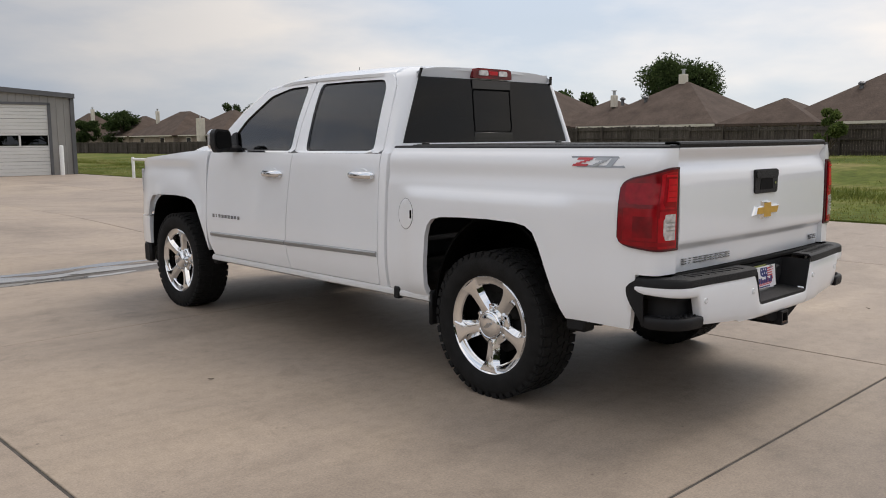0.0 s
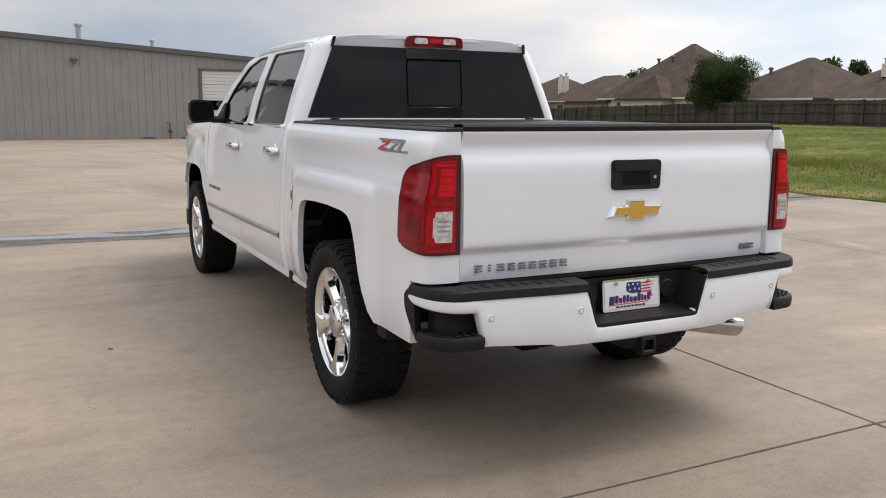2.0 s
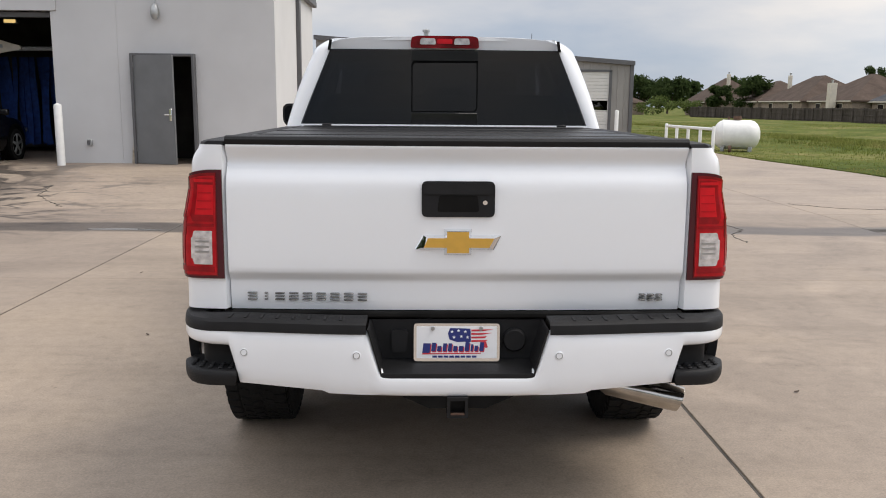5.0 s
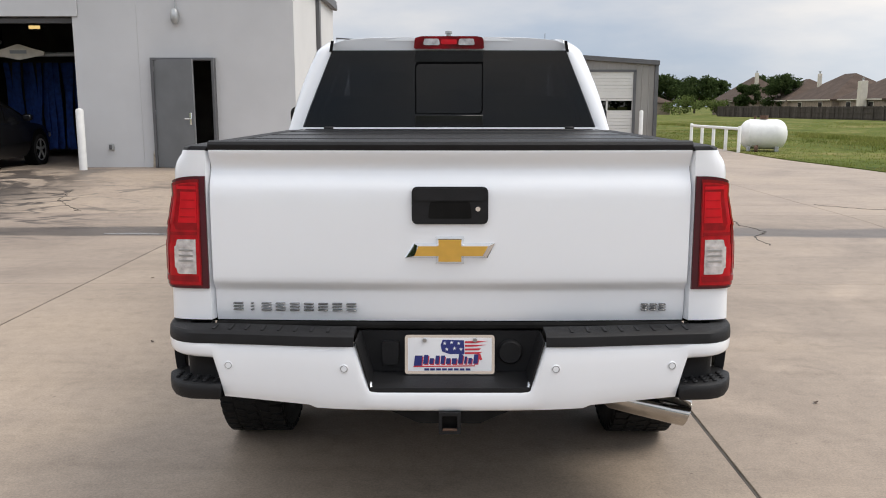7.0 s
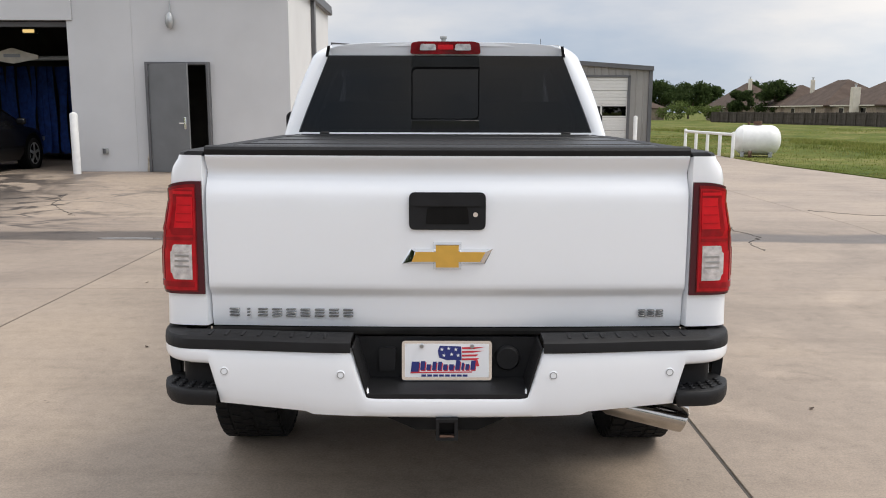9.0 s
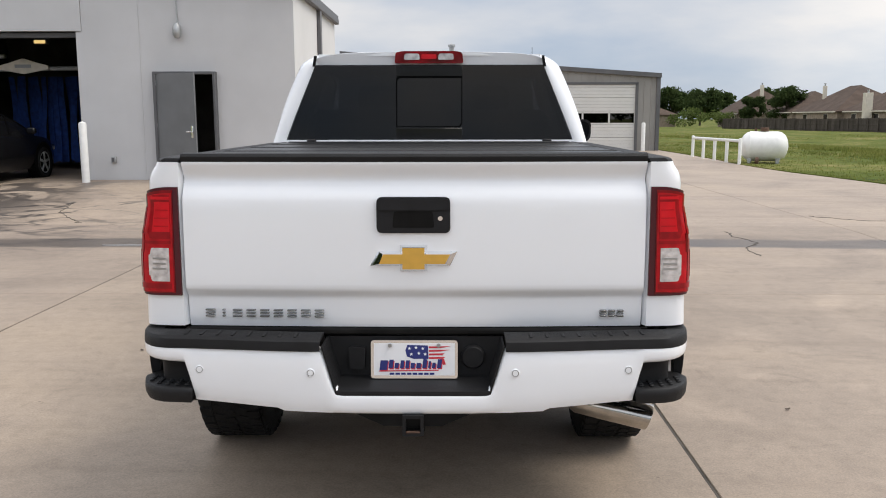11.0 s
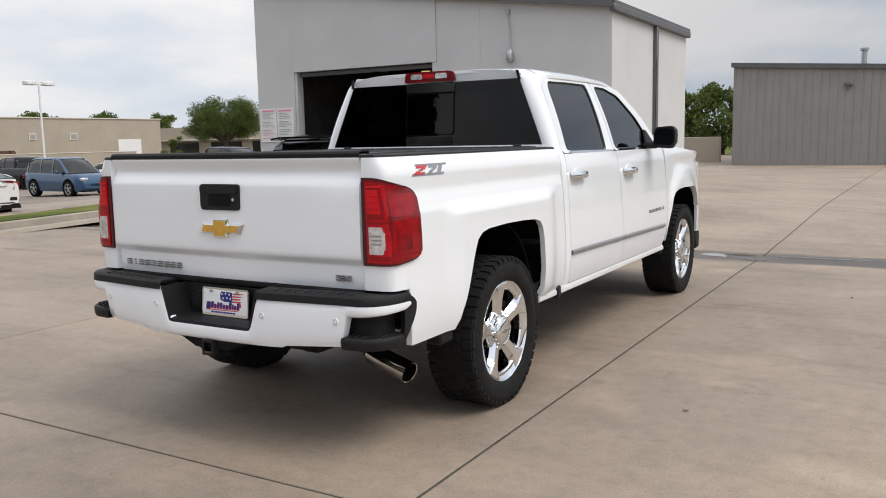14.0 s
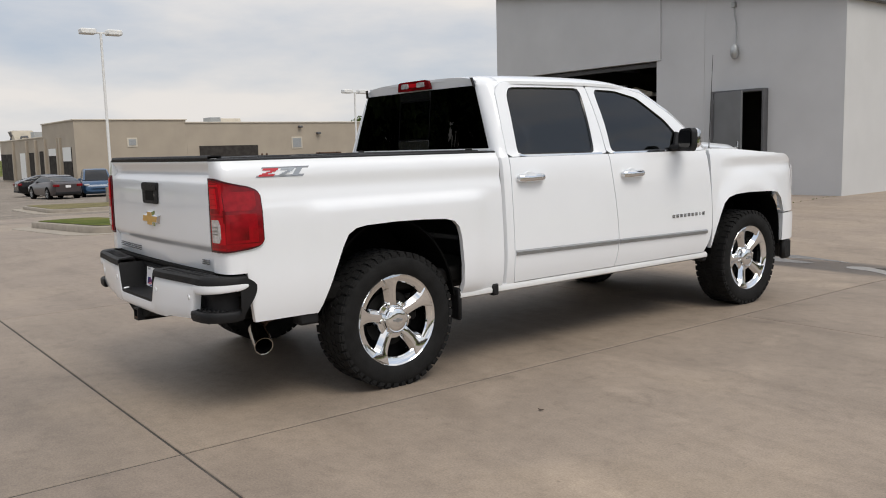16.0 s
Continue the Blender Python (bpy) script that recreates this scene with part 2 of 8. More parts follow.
def mottled(name, c1, c2, c3, scale, rough=0.9, bump=0.4, bump_scale=40.0, stretch=(1, 1, 1), island=0.0):
    """Earthy or fibrous surface: three tones at two scales, with relief; per-piece tone where island > 0."""
    m, n, l, b = nodes_of(name)
    tc = n.new("ShaderNodeNewGeometry")
    mp = n.new("ShaderNodeMapping")
    mp.inputs["Scale"].default_value = stretch
    l.new(tc.outputs["Position"], mp.inputs["Vector"])
    t1 = n.new("ShaderNodeTexNoise")
    t1.inputs["Scale"].default_value, t1.inputs["Detail"].default_value, t1.inputs["Roughness"].default_value = scale, 8, 0.65
    l.new(mp.outputs[0], t1.inputs["Vector"])
    r = n.new("ShaderNodeValToRGB")
    r.color_ramp.elements.new(0.5)
    for e, (p, c) in zip(r.color_ramp.elements, ((0.32, c1), (0.5, c2), (0.68, c3))):
        e.position, e.color = p, (*c, 1)
    l.new(t1.outputs["Fac"], r.inputs[0])
    out = r.outputs[0]
    t2 = n.new("ShaderNodeTexNoise")
    t2.inputs["Scale"].default_value, t2.inputs["Detail"].default_value = scale * 14, 4
    l.new(mp.outputs[0], t2.inputs["Vector"])
    r2 = n.new("ShaderNodeValToRGB")
    r2.color_ramp.elements[0].position, r2.color_ramp.elements[0].color = 0.3, (0.7, 0.7, 0.7, 1)
    r2.color_ramp.elements[1].position, r2.color_ramp.elements[1].color = 0.7, (1.2, 1.2, 1.2, 1)
    l.new(t2.outputs["Fac"], r2.inputs[0])
    x = n.new("ShaderNodeMixRGB")
    x.blend_type = "MULTIPLY"
    x.inputs[0].default_value = 1.0
    l.new(out, x.inputs[1])
    l.new(r2.outputs[0], x.inputs[2])
    out = x.outputs[0]
    if island:
        oi = n.new("ShaderNodeObjectInfo")
        ad = n.new("ShaderNodeMath")
        ad.operation = "ADD"
        l.new(oi.outputs["Random"], ad.inputs[0])
        l.new(tc.outputs["Random Per Island"], ad.inputs[1])
        fr = n.new("ShaderNodeMath")
        fr.operation = "FRACT"
        l.new(ad.outputs[0], fr.inputs[0])
        r3 = n.new("ShaderNodeMapRange")
        r3.inputs[3].default_value, r3.inputs[4].default_value = 1 - island, 1 + island
        l.new(fr.outputs[0], r3.inputs[0])
        y = n.new("ShaderNodeMixRGB")
        y.blend_type = "MULTIPLY"
        y.inputs[0].default_value = 1.0
        l.new(out, y.inputs[1])
        l.new(r3.outputs[0], y.inputs[2])
        out = y.outputs[0]
    l.new(out, b.inputs["Base Color"])
    b.inputs["Roughness"].default_value = rough
    b.inputs["Specular IOR Level"].default_value = 0.25
    if bump:
        bp = n.new("ShaderNodeBump")
        bp.inputs["Strength"].default_value, bp.inputs["Distance"].default_value = bump, 0.02
        t3 = n.new("ShaderNodeTexNoise")
        t3.inputs["Scale"].default_value, t3.inputs["Detail"].default_value = bump_scale, 5
        l.new(mp.outputs[0], t3.inputs["Vector"])
        l.new(t3.outputs["Fac"], bp.inputs["Height"])
        l.new(bp.outputs[0], b.inputs["Normal"])
    return m


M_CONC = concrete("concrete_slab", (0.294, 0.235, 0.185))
M_CONC2 = concrete("pale_concrete_slab", (0.325, 0.261, 0.207))
M_DRYG = mottled("dry_lot_grass", (0.13, 0.115, 0.045), (0.18, 0.155, 0.065), (0.25, 0.21, 0.10), 0.9, bump=0.6, bump_scale=20)
M_LEAFB = plain("dry_brown_leaf", (0.07, 0.045, 0.03), 0.8, vary=0.3, scale=20)
M_KERB = plain("kerb_concrete", (0.33, 0.29, 0.24), 0.9, vary=0.15, scale=3, bump=0.3)
M_JOINT = plain("joint_filler", (0.06, 0.053, 0.045), 0.95, vary=0.5, scale=5)
M_WHITE = plain("white_car_paint", (0.865, 0.885, 0.91), 0.28, coat=1.0, vary=0.015, scale=2)
M_SILL = plain("grey_white_sill_paint", (0.70, 0.705, 0.70), 0.4, coat=0.6, vary=0.05, scale=5)
M_BLACKP = plain("black_textured_plastic", (0.011, 0.011, 0.012), 0.55, vary=0.2, scale=12, bump=0.25, bump_scale=400, spec=0.28)
M_GLOSSB = plain("gloss_black", (0.007, 0.007, 0.008), 0.15, coat=0.15)
M_LINER = plain("wheel_well_black", (0.004, 0.004, 0.004), 0.95, vary=0.4, scale=9, spec=0.05)
M_FRAME = plain("chassis_black", (0.010, 0.0095, 0.009), 0.8, vary=0.5, scale=7, spec=0.15)
M_RUBBER = plain("tyre_rubber", (0.010, 0.010, 0.010), 0.8, vary=0.35, scale=14, bump=0.3, bump_scale=120, spec=0.25)
M_CHROME = plain("chrome", (0.82, 0.83, 0.84), 0.07, metal=1.0, vary=0.02)
M_STEEL = plain("polished_steel_pipe", (0.50, 0.47, 0.43), 0.14, metal=1.0, vary=0.2, scale=12)
M_BRUSHED = plain("brushed_trim", (0.40, 0.41, 0.42), 0.35, metal=0.9, vary=0.1)
M_GOLD = plain("gold_emblem", (0.72, 0.42, 0.07), 0.35, metal=0.35, coat=0.5, vary=0.05, scale=30)
M_REDL = plain("red_lamp_lens", (0.19, 0.002, 0.006), 0.20, coat=0.2, vary=0.45, scale=12, spec=0.3)
M_REDB = plain("bright_red_lamp", (0.60, 0.008, 0.016), 0.22, coat=0.12, vary=0.12, scale=20, spec=0.25)
M_REDD = plain("dark_red_lamp_rim", (0.065, 0.002, 0.009), 0.25, coat=0.1, vary=0.15, scale=9)
M_REDM = plain("mid_red_lamp", (0.28, 0.003, 0.008), 0.20, coat=0.2, vary=0.2, scale=30, spec=0.25)
M_REDF = plain("rear_red_lamp_field", (0.43, 0.005, 0.011), 0.22, coat=0.15, vary=0.2, scale=30, spec=0.25)
M_CLEAR = plain("clear_lamp_lens", (0.62, 0.60, 0.60), 0.15, metal=0.3, coat=1.0, vary=0.3, scale=40)
M_TINT = glass("dark_tinted_glass", (0.016, 0.017, 0.019), ior=1.6)
M_TINTR = glass("dark_tinted_rear_glass", (0.016, 0.017, 0.019), ior=1.33)
M_TINT2 = glass("grey_tinted_glass", (0.36, 0.39, 0.40))
M_CABIN = plain("dark_cabin_trim", (0.025, 0.025, 0.027), 0.8, vary=0.2)
M_COVER = plain("black_vinyl_cover", (0.007, 0.007, 0.008), 0.36, vary=0.2, scale=20, bump=0.15, bump_scale=300, spec=0.3)
M_BADGER = plain("badge_red", (0.52, 0.02, 0.03), 0.3, coat=0.8)
M_BADGEG = plain("badge_grey", (0.30, 0.31, 0.32), 0.3, metal=0.5, coat=0.5)
M_PLATEW = plain("plate_white", (0.80, 0.80, 0.81), 0.4, vary=0.02)
M_PLATEB = plain("plate_blue", (0.015, 0.025, 0.16), 0.4)
M_PLATER = plain("plate_red", (0.55, 0.03, 0.05), 0.4)
M_RUST = plain("rusty_steel", (0.10, 0.055, 0.035), 0.85, vary=0.5, scale=30, bump=0.4)
M_STUCCO = plain("white_tilt_wall_paint", (0.54, 0.54, 0.545), 0.9, vary=0.045, scale=1.1, bump=0.15, bump_scale=90)
M_STAIN = plain("rust_stained_paint", (0.44, 0.38, 0.30), 0.9, vary=0.35, scale=9, bump=0.15, bump_scale=90)
M_STUCCO2 = plain("pale_side_wall_paint", (0.58, 0.58, 0.575), 0.85, vary=0.04, scale=1.1, bump=0.1, bump_scale=90)
M_FASCIA = plain("grey_metal_trim", (0.10, 0.10, 0.105), 0.5, vary=0.12, scale=3)
M_RIBWALL = plain("grey_ribbed_metal", (0.275, 0.262, 0.245), 0.5, vary=0.07, scale=1.2)
M_ROLL = plain("white_sectional_door", (0.62, 0.61, 0.58), 0.55, vary=0.04, scale=2)
M_WHITEP = plain("white_painted_steel", (0.78, 0.78, 0.76), 0.45, vary=0.05, scale=8)
M_CREAM = plain("cream_bollard_paint", (0.66, 0.62, 0.54), 0.6, vary=0.1, scale=7)
M_DOOR = plain("grey_door_paint", (0.155, 0.16, 0.165), 0.45, vary=0.1, scale=2.5)
# near-black colour standing in for the shade inside bays, rooms and doorways
M_SHADE = plain("painted_interior_shade", (0.055, 0.050, 0.046), 0.95, vary=0.3, scale=2, spec=0.05)
M_BLUEB = plain("blue_wash_cloth", (0.008, 0.035, 0.16), 0.9, vary=0.35, scale=10)
M_GALV = plain("galvanised_steel", (0.42, 0.43, 0.43), 0.45, metal=0.7, vary=0.15, scale=14)
M_GRASS = mottled("field_grass", (0.052, 0.076, 0.016), (0.104, 0.124, 0.029), (0.225, 0.195, 0.080), 0.22, bump=1.0, bump_scale=9)
M_BLADE = mottled("grass_blades", (0.100, 0.132, 0.030), (0.178, 0.200, 0.052), (0.32, 0.280, 0.120), 0.3, bump=0, island=0.18)
M_FENCE = mottled("weathered_fence_wood", (0.050, 0.041, 0.035), (0.075, 0.063, 0.053), (0.108, 0.092, 0.079), 1.3, bump=0.3, stretch=(1, 1, 0.2), island=0.22)
M_ROOF = mottled("brown_shingles", (0.062, 0.043, 0.033), (0.082, 0.058, 0.045), (0.105, 0.076, 0.060), 0.8, bump=0.4, bump_scale=12)
M_ROOFG = mottled("grey_shingles", (0.065, 0.066, 0.072), (0.085, 0.086, 0.092), (0.11, 0.11, 0.115), 0.8, bump=0.4, bump_scale=12)
M_BRICK = mottled("tan_brick", (0.22, 0.17, 0.13), (0.30, 0.24, 0.19), (0.36, 0.30, 0.24), 2.0, bump=0.3)
M_SIDING = plain("cream_siding", (0.60, 0.55, 0.46), 0.8, vary=0.08, scale=2)
M_TAN = plain("tan_stucco", (0.40, 0.345, 0.275), 0.9, vary=0.07, scale=0.5, bump=0.15, bump_scale=30)
M_LEAF = mottled("oak_leaves", (0.070, 0.105, 0.028), (0.110, 0.148, 0.044), (0.17, 0.20, 0.075), 0.8, rough=0.8, bump=0, island=0.28)
M_LEAFD = mottled("dark_leaves", (0.030, 0.050, 0.018), (0.050, 0.075, 0.026), (0.080, 0.108, 0.040), 0.8, rough=0.85, bump=0, island=0.28)
for m_ in (M_GRASS, M_BLADE, M_LEAF, M_LEAFD):
    m_.node_tree.nodes["Principled BSDF"].inputs["Specular IOR Level"].default_value = 0.05
for m_ in (M_BLADE, M_LEAF, M_LEAFD):
    # thin leaves let light through
    n_, l_ = m_.node_tree.nodes, m_.node_tree.links
    b_ = n_["Principled BSDF"]
    tl, mx_ = n_.new("ShaderNodeBsdfTranslucent"), n_.new("ShaderNodeMixShader")
    mx_.inputs[0].default_value = 0.42
    l_.new(b_.inputs["Base Color"].links[0].from_socket, tl.inputs["Color"])
    l_.new(b_.outputs[0], mx_.inputs[1])
    l_.new(tl.outputs[0], mx_.inputs[2])
    l_.new(mx_.outputs[0], n_["Material Output"].inputs["Surface"])
M_BARK = mottled("bark", (0.06, 0.045, 0.035), (0.10, 0.08, 0.06), (0.15, 0.12, 0.10), 4, stretch=(1, 1, 0.3))
M_SIGNP = plain("sign_pink", (0.75, 0.30, 0.42), 0.5)
M_SIGNG = plain("sign_grey_text", (0.32, 0.34, 0.36), 0.5)
M_ORANGE = plain("cone_orange", (0.75, 0.10, 0.02), 0.5, vary=0.1)
M_ASPH = mottled("worn_lot_paving", (0.20, 0.172, 0.145), (0.25, 0.215, 0.18), (0.30, 0.26, 0.22), 0.5, bump=0.3, bump_scale=60)
M_BADGED = plain("dark_chrome_badge", (0.20, 0.20, 0.205), 0.22, metal=0.95, vary=0.15, scale=60)
M_MIRROR = plain("tinted_mirror", (0.07, 0.073, 0.08), 0.05, metal=1.0, vary=0.02)

# ---- mesh building ----
class Geo:
    """Vertices and faces gathered for one mesh."""

    def __init__(self):
        self.v, self.f = [], []

    def add(self, verts, faces):
        k = len(self.v)
        self.v += [tuple(p) for p in verts]
        self.f += [tuple(i + k for i in f) for f in faces]
        return self

    def moved(self, m):
        self.v = [tuple(m @ Vector(p)) for p in self.v]
        return self

    def box(self, c, s, b=0.0, turn=0.0):
        """A box round the centre c of size s, its edges chamfered by b, turned about z by degrees."""
        hx, hy, hz = (a / 2 for a in s)
        b = min(b, hx * 0.9, hy * 0.9, hz * 0.9)
        vs = []
        if b <= 0:
            vs = [(x, y, z) for x in (-hx, hx) for y in (-hy, hy) for z in (-hz, hz)]
            fs = [(0, 1, 3, 2), (4, 6, 7, 5), (0, 4, 5, 1), (2, 3, 7, 6), (0, 2, 6, 4), (1, 5, 7, 3)]
        else:
            idx = {}
            for sx in (-1, 1):
                for sy in (-1, 1):
                    for sz in (-1, 1):
                        for a in range(3):
                            p = [sx * hx, sy * hy, sz * hz]
                            q = [sx, sy, sz]
                            for k in range(3):
                                if k != a:
                                    p[k] -= q[k] * b
                            idx[(sx, sy, sz, a)] = len(vs)
                            vs.append(p)
            fs = []
            for a in range(3):
                o = [k for k in range(3) if k != a]
                for sa in (-1, 1):
                    f = []
                    for s0, s1 in ((-1, -1), (1, -1), (1, 1), (-1, 1)):
                        q = [0, 0, 0]
                        q[a], q[o[0]], q[o[1]] = sa, s0, s1
                        f.append(idx[(*q, a)])
                    fs.append(f)
                for s0 in (-1, 1):
                    for s1 in (-1, 1):
                        lo, hi = [0, 0, 0], [0, 0, 0]
                        lo[a], hi[a] = -1, 1
                        for q in (lo, hi):
                            q[o[0]], q[o[1]] = s0, s1
                        fs.append([idx[(*lo, o[0])], idx[(*hi, o[0])], idx[(*hi, o[1])], idx[(*lo, o[1])]])
            for sx in (-1, 1):
                for sy in (-1, 1):
                    for sz in (-1, 1):
                        fs.append([idx[(sx, sy, sz, a)] for a in range(3)])
        m = Matrix.Translation(c) @ Matrix.Rotation(radians(turn), 4, "Z")
        return self.add([m @ Vector(p) for p in vs], fs)

    def ring_loft(self, rings, closed=True, caps=True):
        """Joins rings of equal length by quads."""
        n = len(rings[0])
        vs = [p for r in rings for p in r]
        fs = []
        for i in range(len(rings) - 1):
            for j in range(n if closed else n - 1):
                k = (j + 1) % n
                fs.append((i * n + j, i * n + k, (i + 1) * n + k, (i + 1) * n + j))
        if caps and closed:
            fs.append(tuple(range(n - 1, -1, -1)))
            fs.append(tuple((len(rings) - 1) * n + j for j in range(n)))
        return self.add(vs, fs)

    def cyl(self, p0, p1, r0, r1=None, n=16, caps=True):
        r1 = r0 if r1 is None else r1
        p0, p1 = Vector(p0), Vector(p1)
        q = (p1 - p0).to_track_quat("Z", "Y")
        rings = [[p + q @ Vector((r * math.cos(a), r * math.sin(a), 0)) for a in (2 * math.pi * k / n for k in range(n))] for p, r in ((p0, r0), (p1, r1))]
        return self.ring_loft(rings, True, caps)

    def lathe(self, prof, origin, axis, n=48, caps=False):
        """Turns (radius, along) pairs about the axis through the origin."""
        q = Vector(axis).to_track_quat("Z", "Y")
        o = Vector(origin)
        rings = [[o + q @ Vector((r * math.cos(a), r * math.sin(a), h)) for a in (2 * math.pi * k / n for k in range(n))] for r, h in prof]
        return self.ring_loft(rings, True, caps)

    def tube(self, pts, r, n=10):
        pts = [Vector(p) for p in pts]
        rings = []
        for i, p in enumerate(pts):
            d = (pts[min(i + 1, len(pts) - 1)] - pts[max(i - 1, 0)]).normalized()
            q = d.to_track_quat("Z", "Y")
            rr = r[i] if isinstance(r, (list, tuple)) else r
            rings.append([p + q @ Vector((rr * math.cos(a), rr * math.sin(a), 0)) for a in (2 * math.pi * k / n for k in range(n))])
        return self.ring_loft(rings, True, True)

    def prism(self, poly, place, c0, c1):
        """A polygon of (a, b) pairs, carried from depth c0 to c1 by place(a, b, c)."""
        return self.ring_loft([[place(a, b, c) for a, b in poly] for c in (c0, c1)], True, True)

    def sheet(self, fn, us, vs):
        """An open grid of fn(u, v)."""
        return self.ring_loft([[fn(u, v) for u in us] for v in vs], False, False)

    def shell(self, fn, us, vs, back):
        """A closed plate: fn(u, v), and the same set back by the vector back(u, v)."""
        a = [[Vector(fn(u, v)) for u in us] for v in vs]
        c = [[p + Vector(back(u, v)) for p, u in zip(row, us)] for row, v in zip(a, vs)]
        nu, nv = len(us), len(vs)
        vv = [p for row in a for p in row] + [p for row in c for p in row]
        k = nu * nv
        fs = []
        for i in range(nv - 1):
            for j in range(nu - 1):
                q = (i * nu + j, i * nu + j + 1, (i + 1) * nu + j + 1, (i + 1) * nu + j)
                fs.append(q)
                fs.append(tuple(k + t for t in reversed(q)))
        edge = [j for j in range(nu)] + [i * nu + nu - 1 for i in range(1, nv)] + [(nv - 1) * nu + j for j in range(nu - 2, -1, -1)] + [i * nu for i in range(nv - 2, 0, -1)]
        for p, q in zip(edge, edge[1:] + edge[:1]):
            fs.append((q, p, p + k, q + k))
        return self.add(vv, fs)

    def band(self, outer, inner, back):
        """A closed plate between two loops of equal length, with thickness."""
        n = len(outer)
        b = Vector(back)
        o, i = [Vector(p) for p in outer], [Vector(p) for p in inner]
        vs = o + i + [p + b for p in o] + [p + b for p in i]
        fs = []
        for j in range(n):
            k = (j + 1) % n
            fs += [(j, k, n + k, n + j), (2 * n + j, 3 * n + j, 3 * n + k, 2 * n + k), (j, 2 * n + j, 2 * n + k, k), (n + j, n + k, 3 * n + k, 3 * n + j)]
        return self.add(vs, fs)


def mesh_of(name, g, mat, fix=True, smooth=40):
    me = bpy.data.meshes.new(name)
    me.from_pydata(g.v, [], g.f)
    if fix:
        bm = bmesh.new()
        bm.from_mesh(me)
        bmesh.ops.recalc_face_normals(bm, faces=bm.faces)
        bm.to_mesh(me)
        bm.free()
    if smooth:
        me.shade_smooth()
        me.set_sharp_from_angle(angle=radians(smooth))
    if mat:
        me.materials.append(mat)
    return me


def part(name, g, mat, parent=None, label="", fix=True, smooth=40):
    """One mesh object, under a thing or a part."""
    ob = new(name, mesh_of(name, g, mat, fix, smooth))
    if parent is not None:
        ob.parent = parent
    return tagged(ob, label)


def thing(name, label, category, at=None, group="", kind=""):
    """An empty at a thing's base."""
    ob = new(name)
    ob.empty_display_size = 0.2
    if at is not None:
        ob.matrix_world = at
    return tagged(ob, label, category, group, kind)


def lin(a, b, n):
    return [a + (b - a) * i / (n - 1) for i in range(n)]


def smooth01(t):
    t = max(0.0, min(1.0, t))
    return t * t * (3 - 2 * t)


def curve_at(pts):
    """A piecewise line through (t, value) pairs, eased by Catmull-Rom."""
    ts = [p[0] for p in pts]
    vs = [p[1] for p in pts]

    def at(t):
        if t <= ts[0]:
            return vs[0]
        if t >= ts[-1]:
            return vs[-1]
        i = max(k for k in range(len(ts) - 1) if ts[k] <= t)
        h = ts[i + 1] - ts[i]
        s = (t - ts[i]) / h
        m0 = (vs[i + 1] - vs[i - 1]) / (ts[i + 1] - ts[i - 1]) if i else (vs[1] - vs[0]) / h
        m1 = (vs[i + 2] - vs[i]) / (ts[i + 2] - ts[i]) if i + 2 < len(ts) else (vs[-1] - vs[-2]) / h
        return (2 * s**3 - 3 * s**2 + 1) * vs[i] + (s**3 - 2 * s**2 + s) * h * m0 + (-2 * s**3 + 3 * s**2) * vs[i + 1] + (s**3 - s**2) * h * m1

    return at


def dense(loop, n):
    """n points evenly along a closed loop of (a, b) pairs."""
    p = list(loop) + [loop[0]]
    d = [0.0]
    for (a, b), (c, e) in zip(p, p[1:]):
        d.append(d[-1] + math.hypot(c - a, e - b))
    out = []
    for k in range(n):
        t = d[-1] * k / n
        i = max(j for j in range(len(d) - 1) if d[j] <= t)
        s = (t - d[i]) / max(1e-9, d[i + 1] - d[i])
        out.append((p[i][0] + s * (p[i + 1][0] - p[i][0]), p[i][1] + s * (p[i + 1][1] - p[i][1])))
    return out


def rounded(loop, r, k=4):
    """The loop of (a, b) pairs with its corners rounded by r (one radius, or one each)."""
    out = []
    n = len(loop)
    for i in range(n):
        p0, p1, p2 = (Vector(loop[(i + j) % n]) for j in (-1, 0, 1))
        rr = r[i] if isinstance(r, (list, tuple)) else r
        a, b = p0 - p1, p2 - p1
        ra = min(rr, a.length * 0.45, b.length * 0.45)
        if ra <= 1e-5:
            out.append(tuple(p1))
            continue
        s, e = p1 + a.normalized() * ra, p1 + b.normalized() * ra
        for j in range(k + 1):
            t = j / k
            q = s * (1 - t) ** 2 + p1 * 2 * t * (1 - t) + e * t * t
            out.append(tuple(q))
    return out


# ---- ground ----
def lotz(x):
    """The parking lot falls away to the west, from x = -10."""
    return -1.25 * math.tanh(0.030 * max(0.0, -10 - x))


def gz(x, y):
    """Height of the paved lot: flat by the truck, a swale at y = 6, rising to the wash bay."""
    rise = 0.27 * smooth01((y - 6.4) / 6.6) * smooth01((4 - x) / 6) * smooth01((x + 24) / 10)
    k = smooth01((y - 18) / 12)
    dip = -(0.013 + 0.018 * noise.noise((x * 0.42 + 3.0, 0.5, 0)) + 0.020 * math.exp(-(((x + 0.9) / 1.1) ** 2)) + 0.011 * math.exp(-(((x - 1.0) / 0.45) ** 2)) + 0.006 * math.exp(-(((x - 2.2) / 0.7) ** 2))) * math.exp(-(((y - 6.28 - 0.12 * noise.noise((x * 0.3, 2.0, 0))) / 0.6) ** 2))
    return rise * (1 - k) + 0.09 * k + dip + lotz(x)


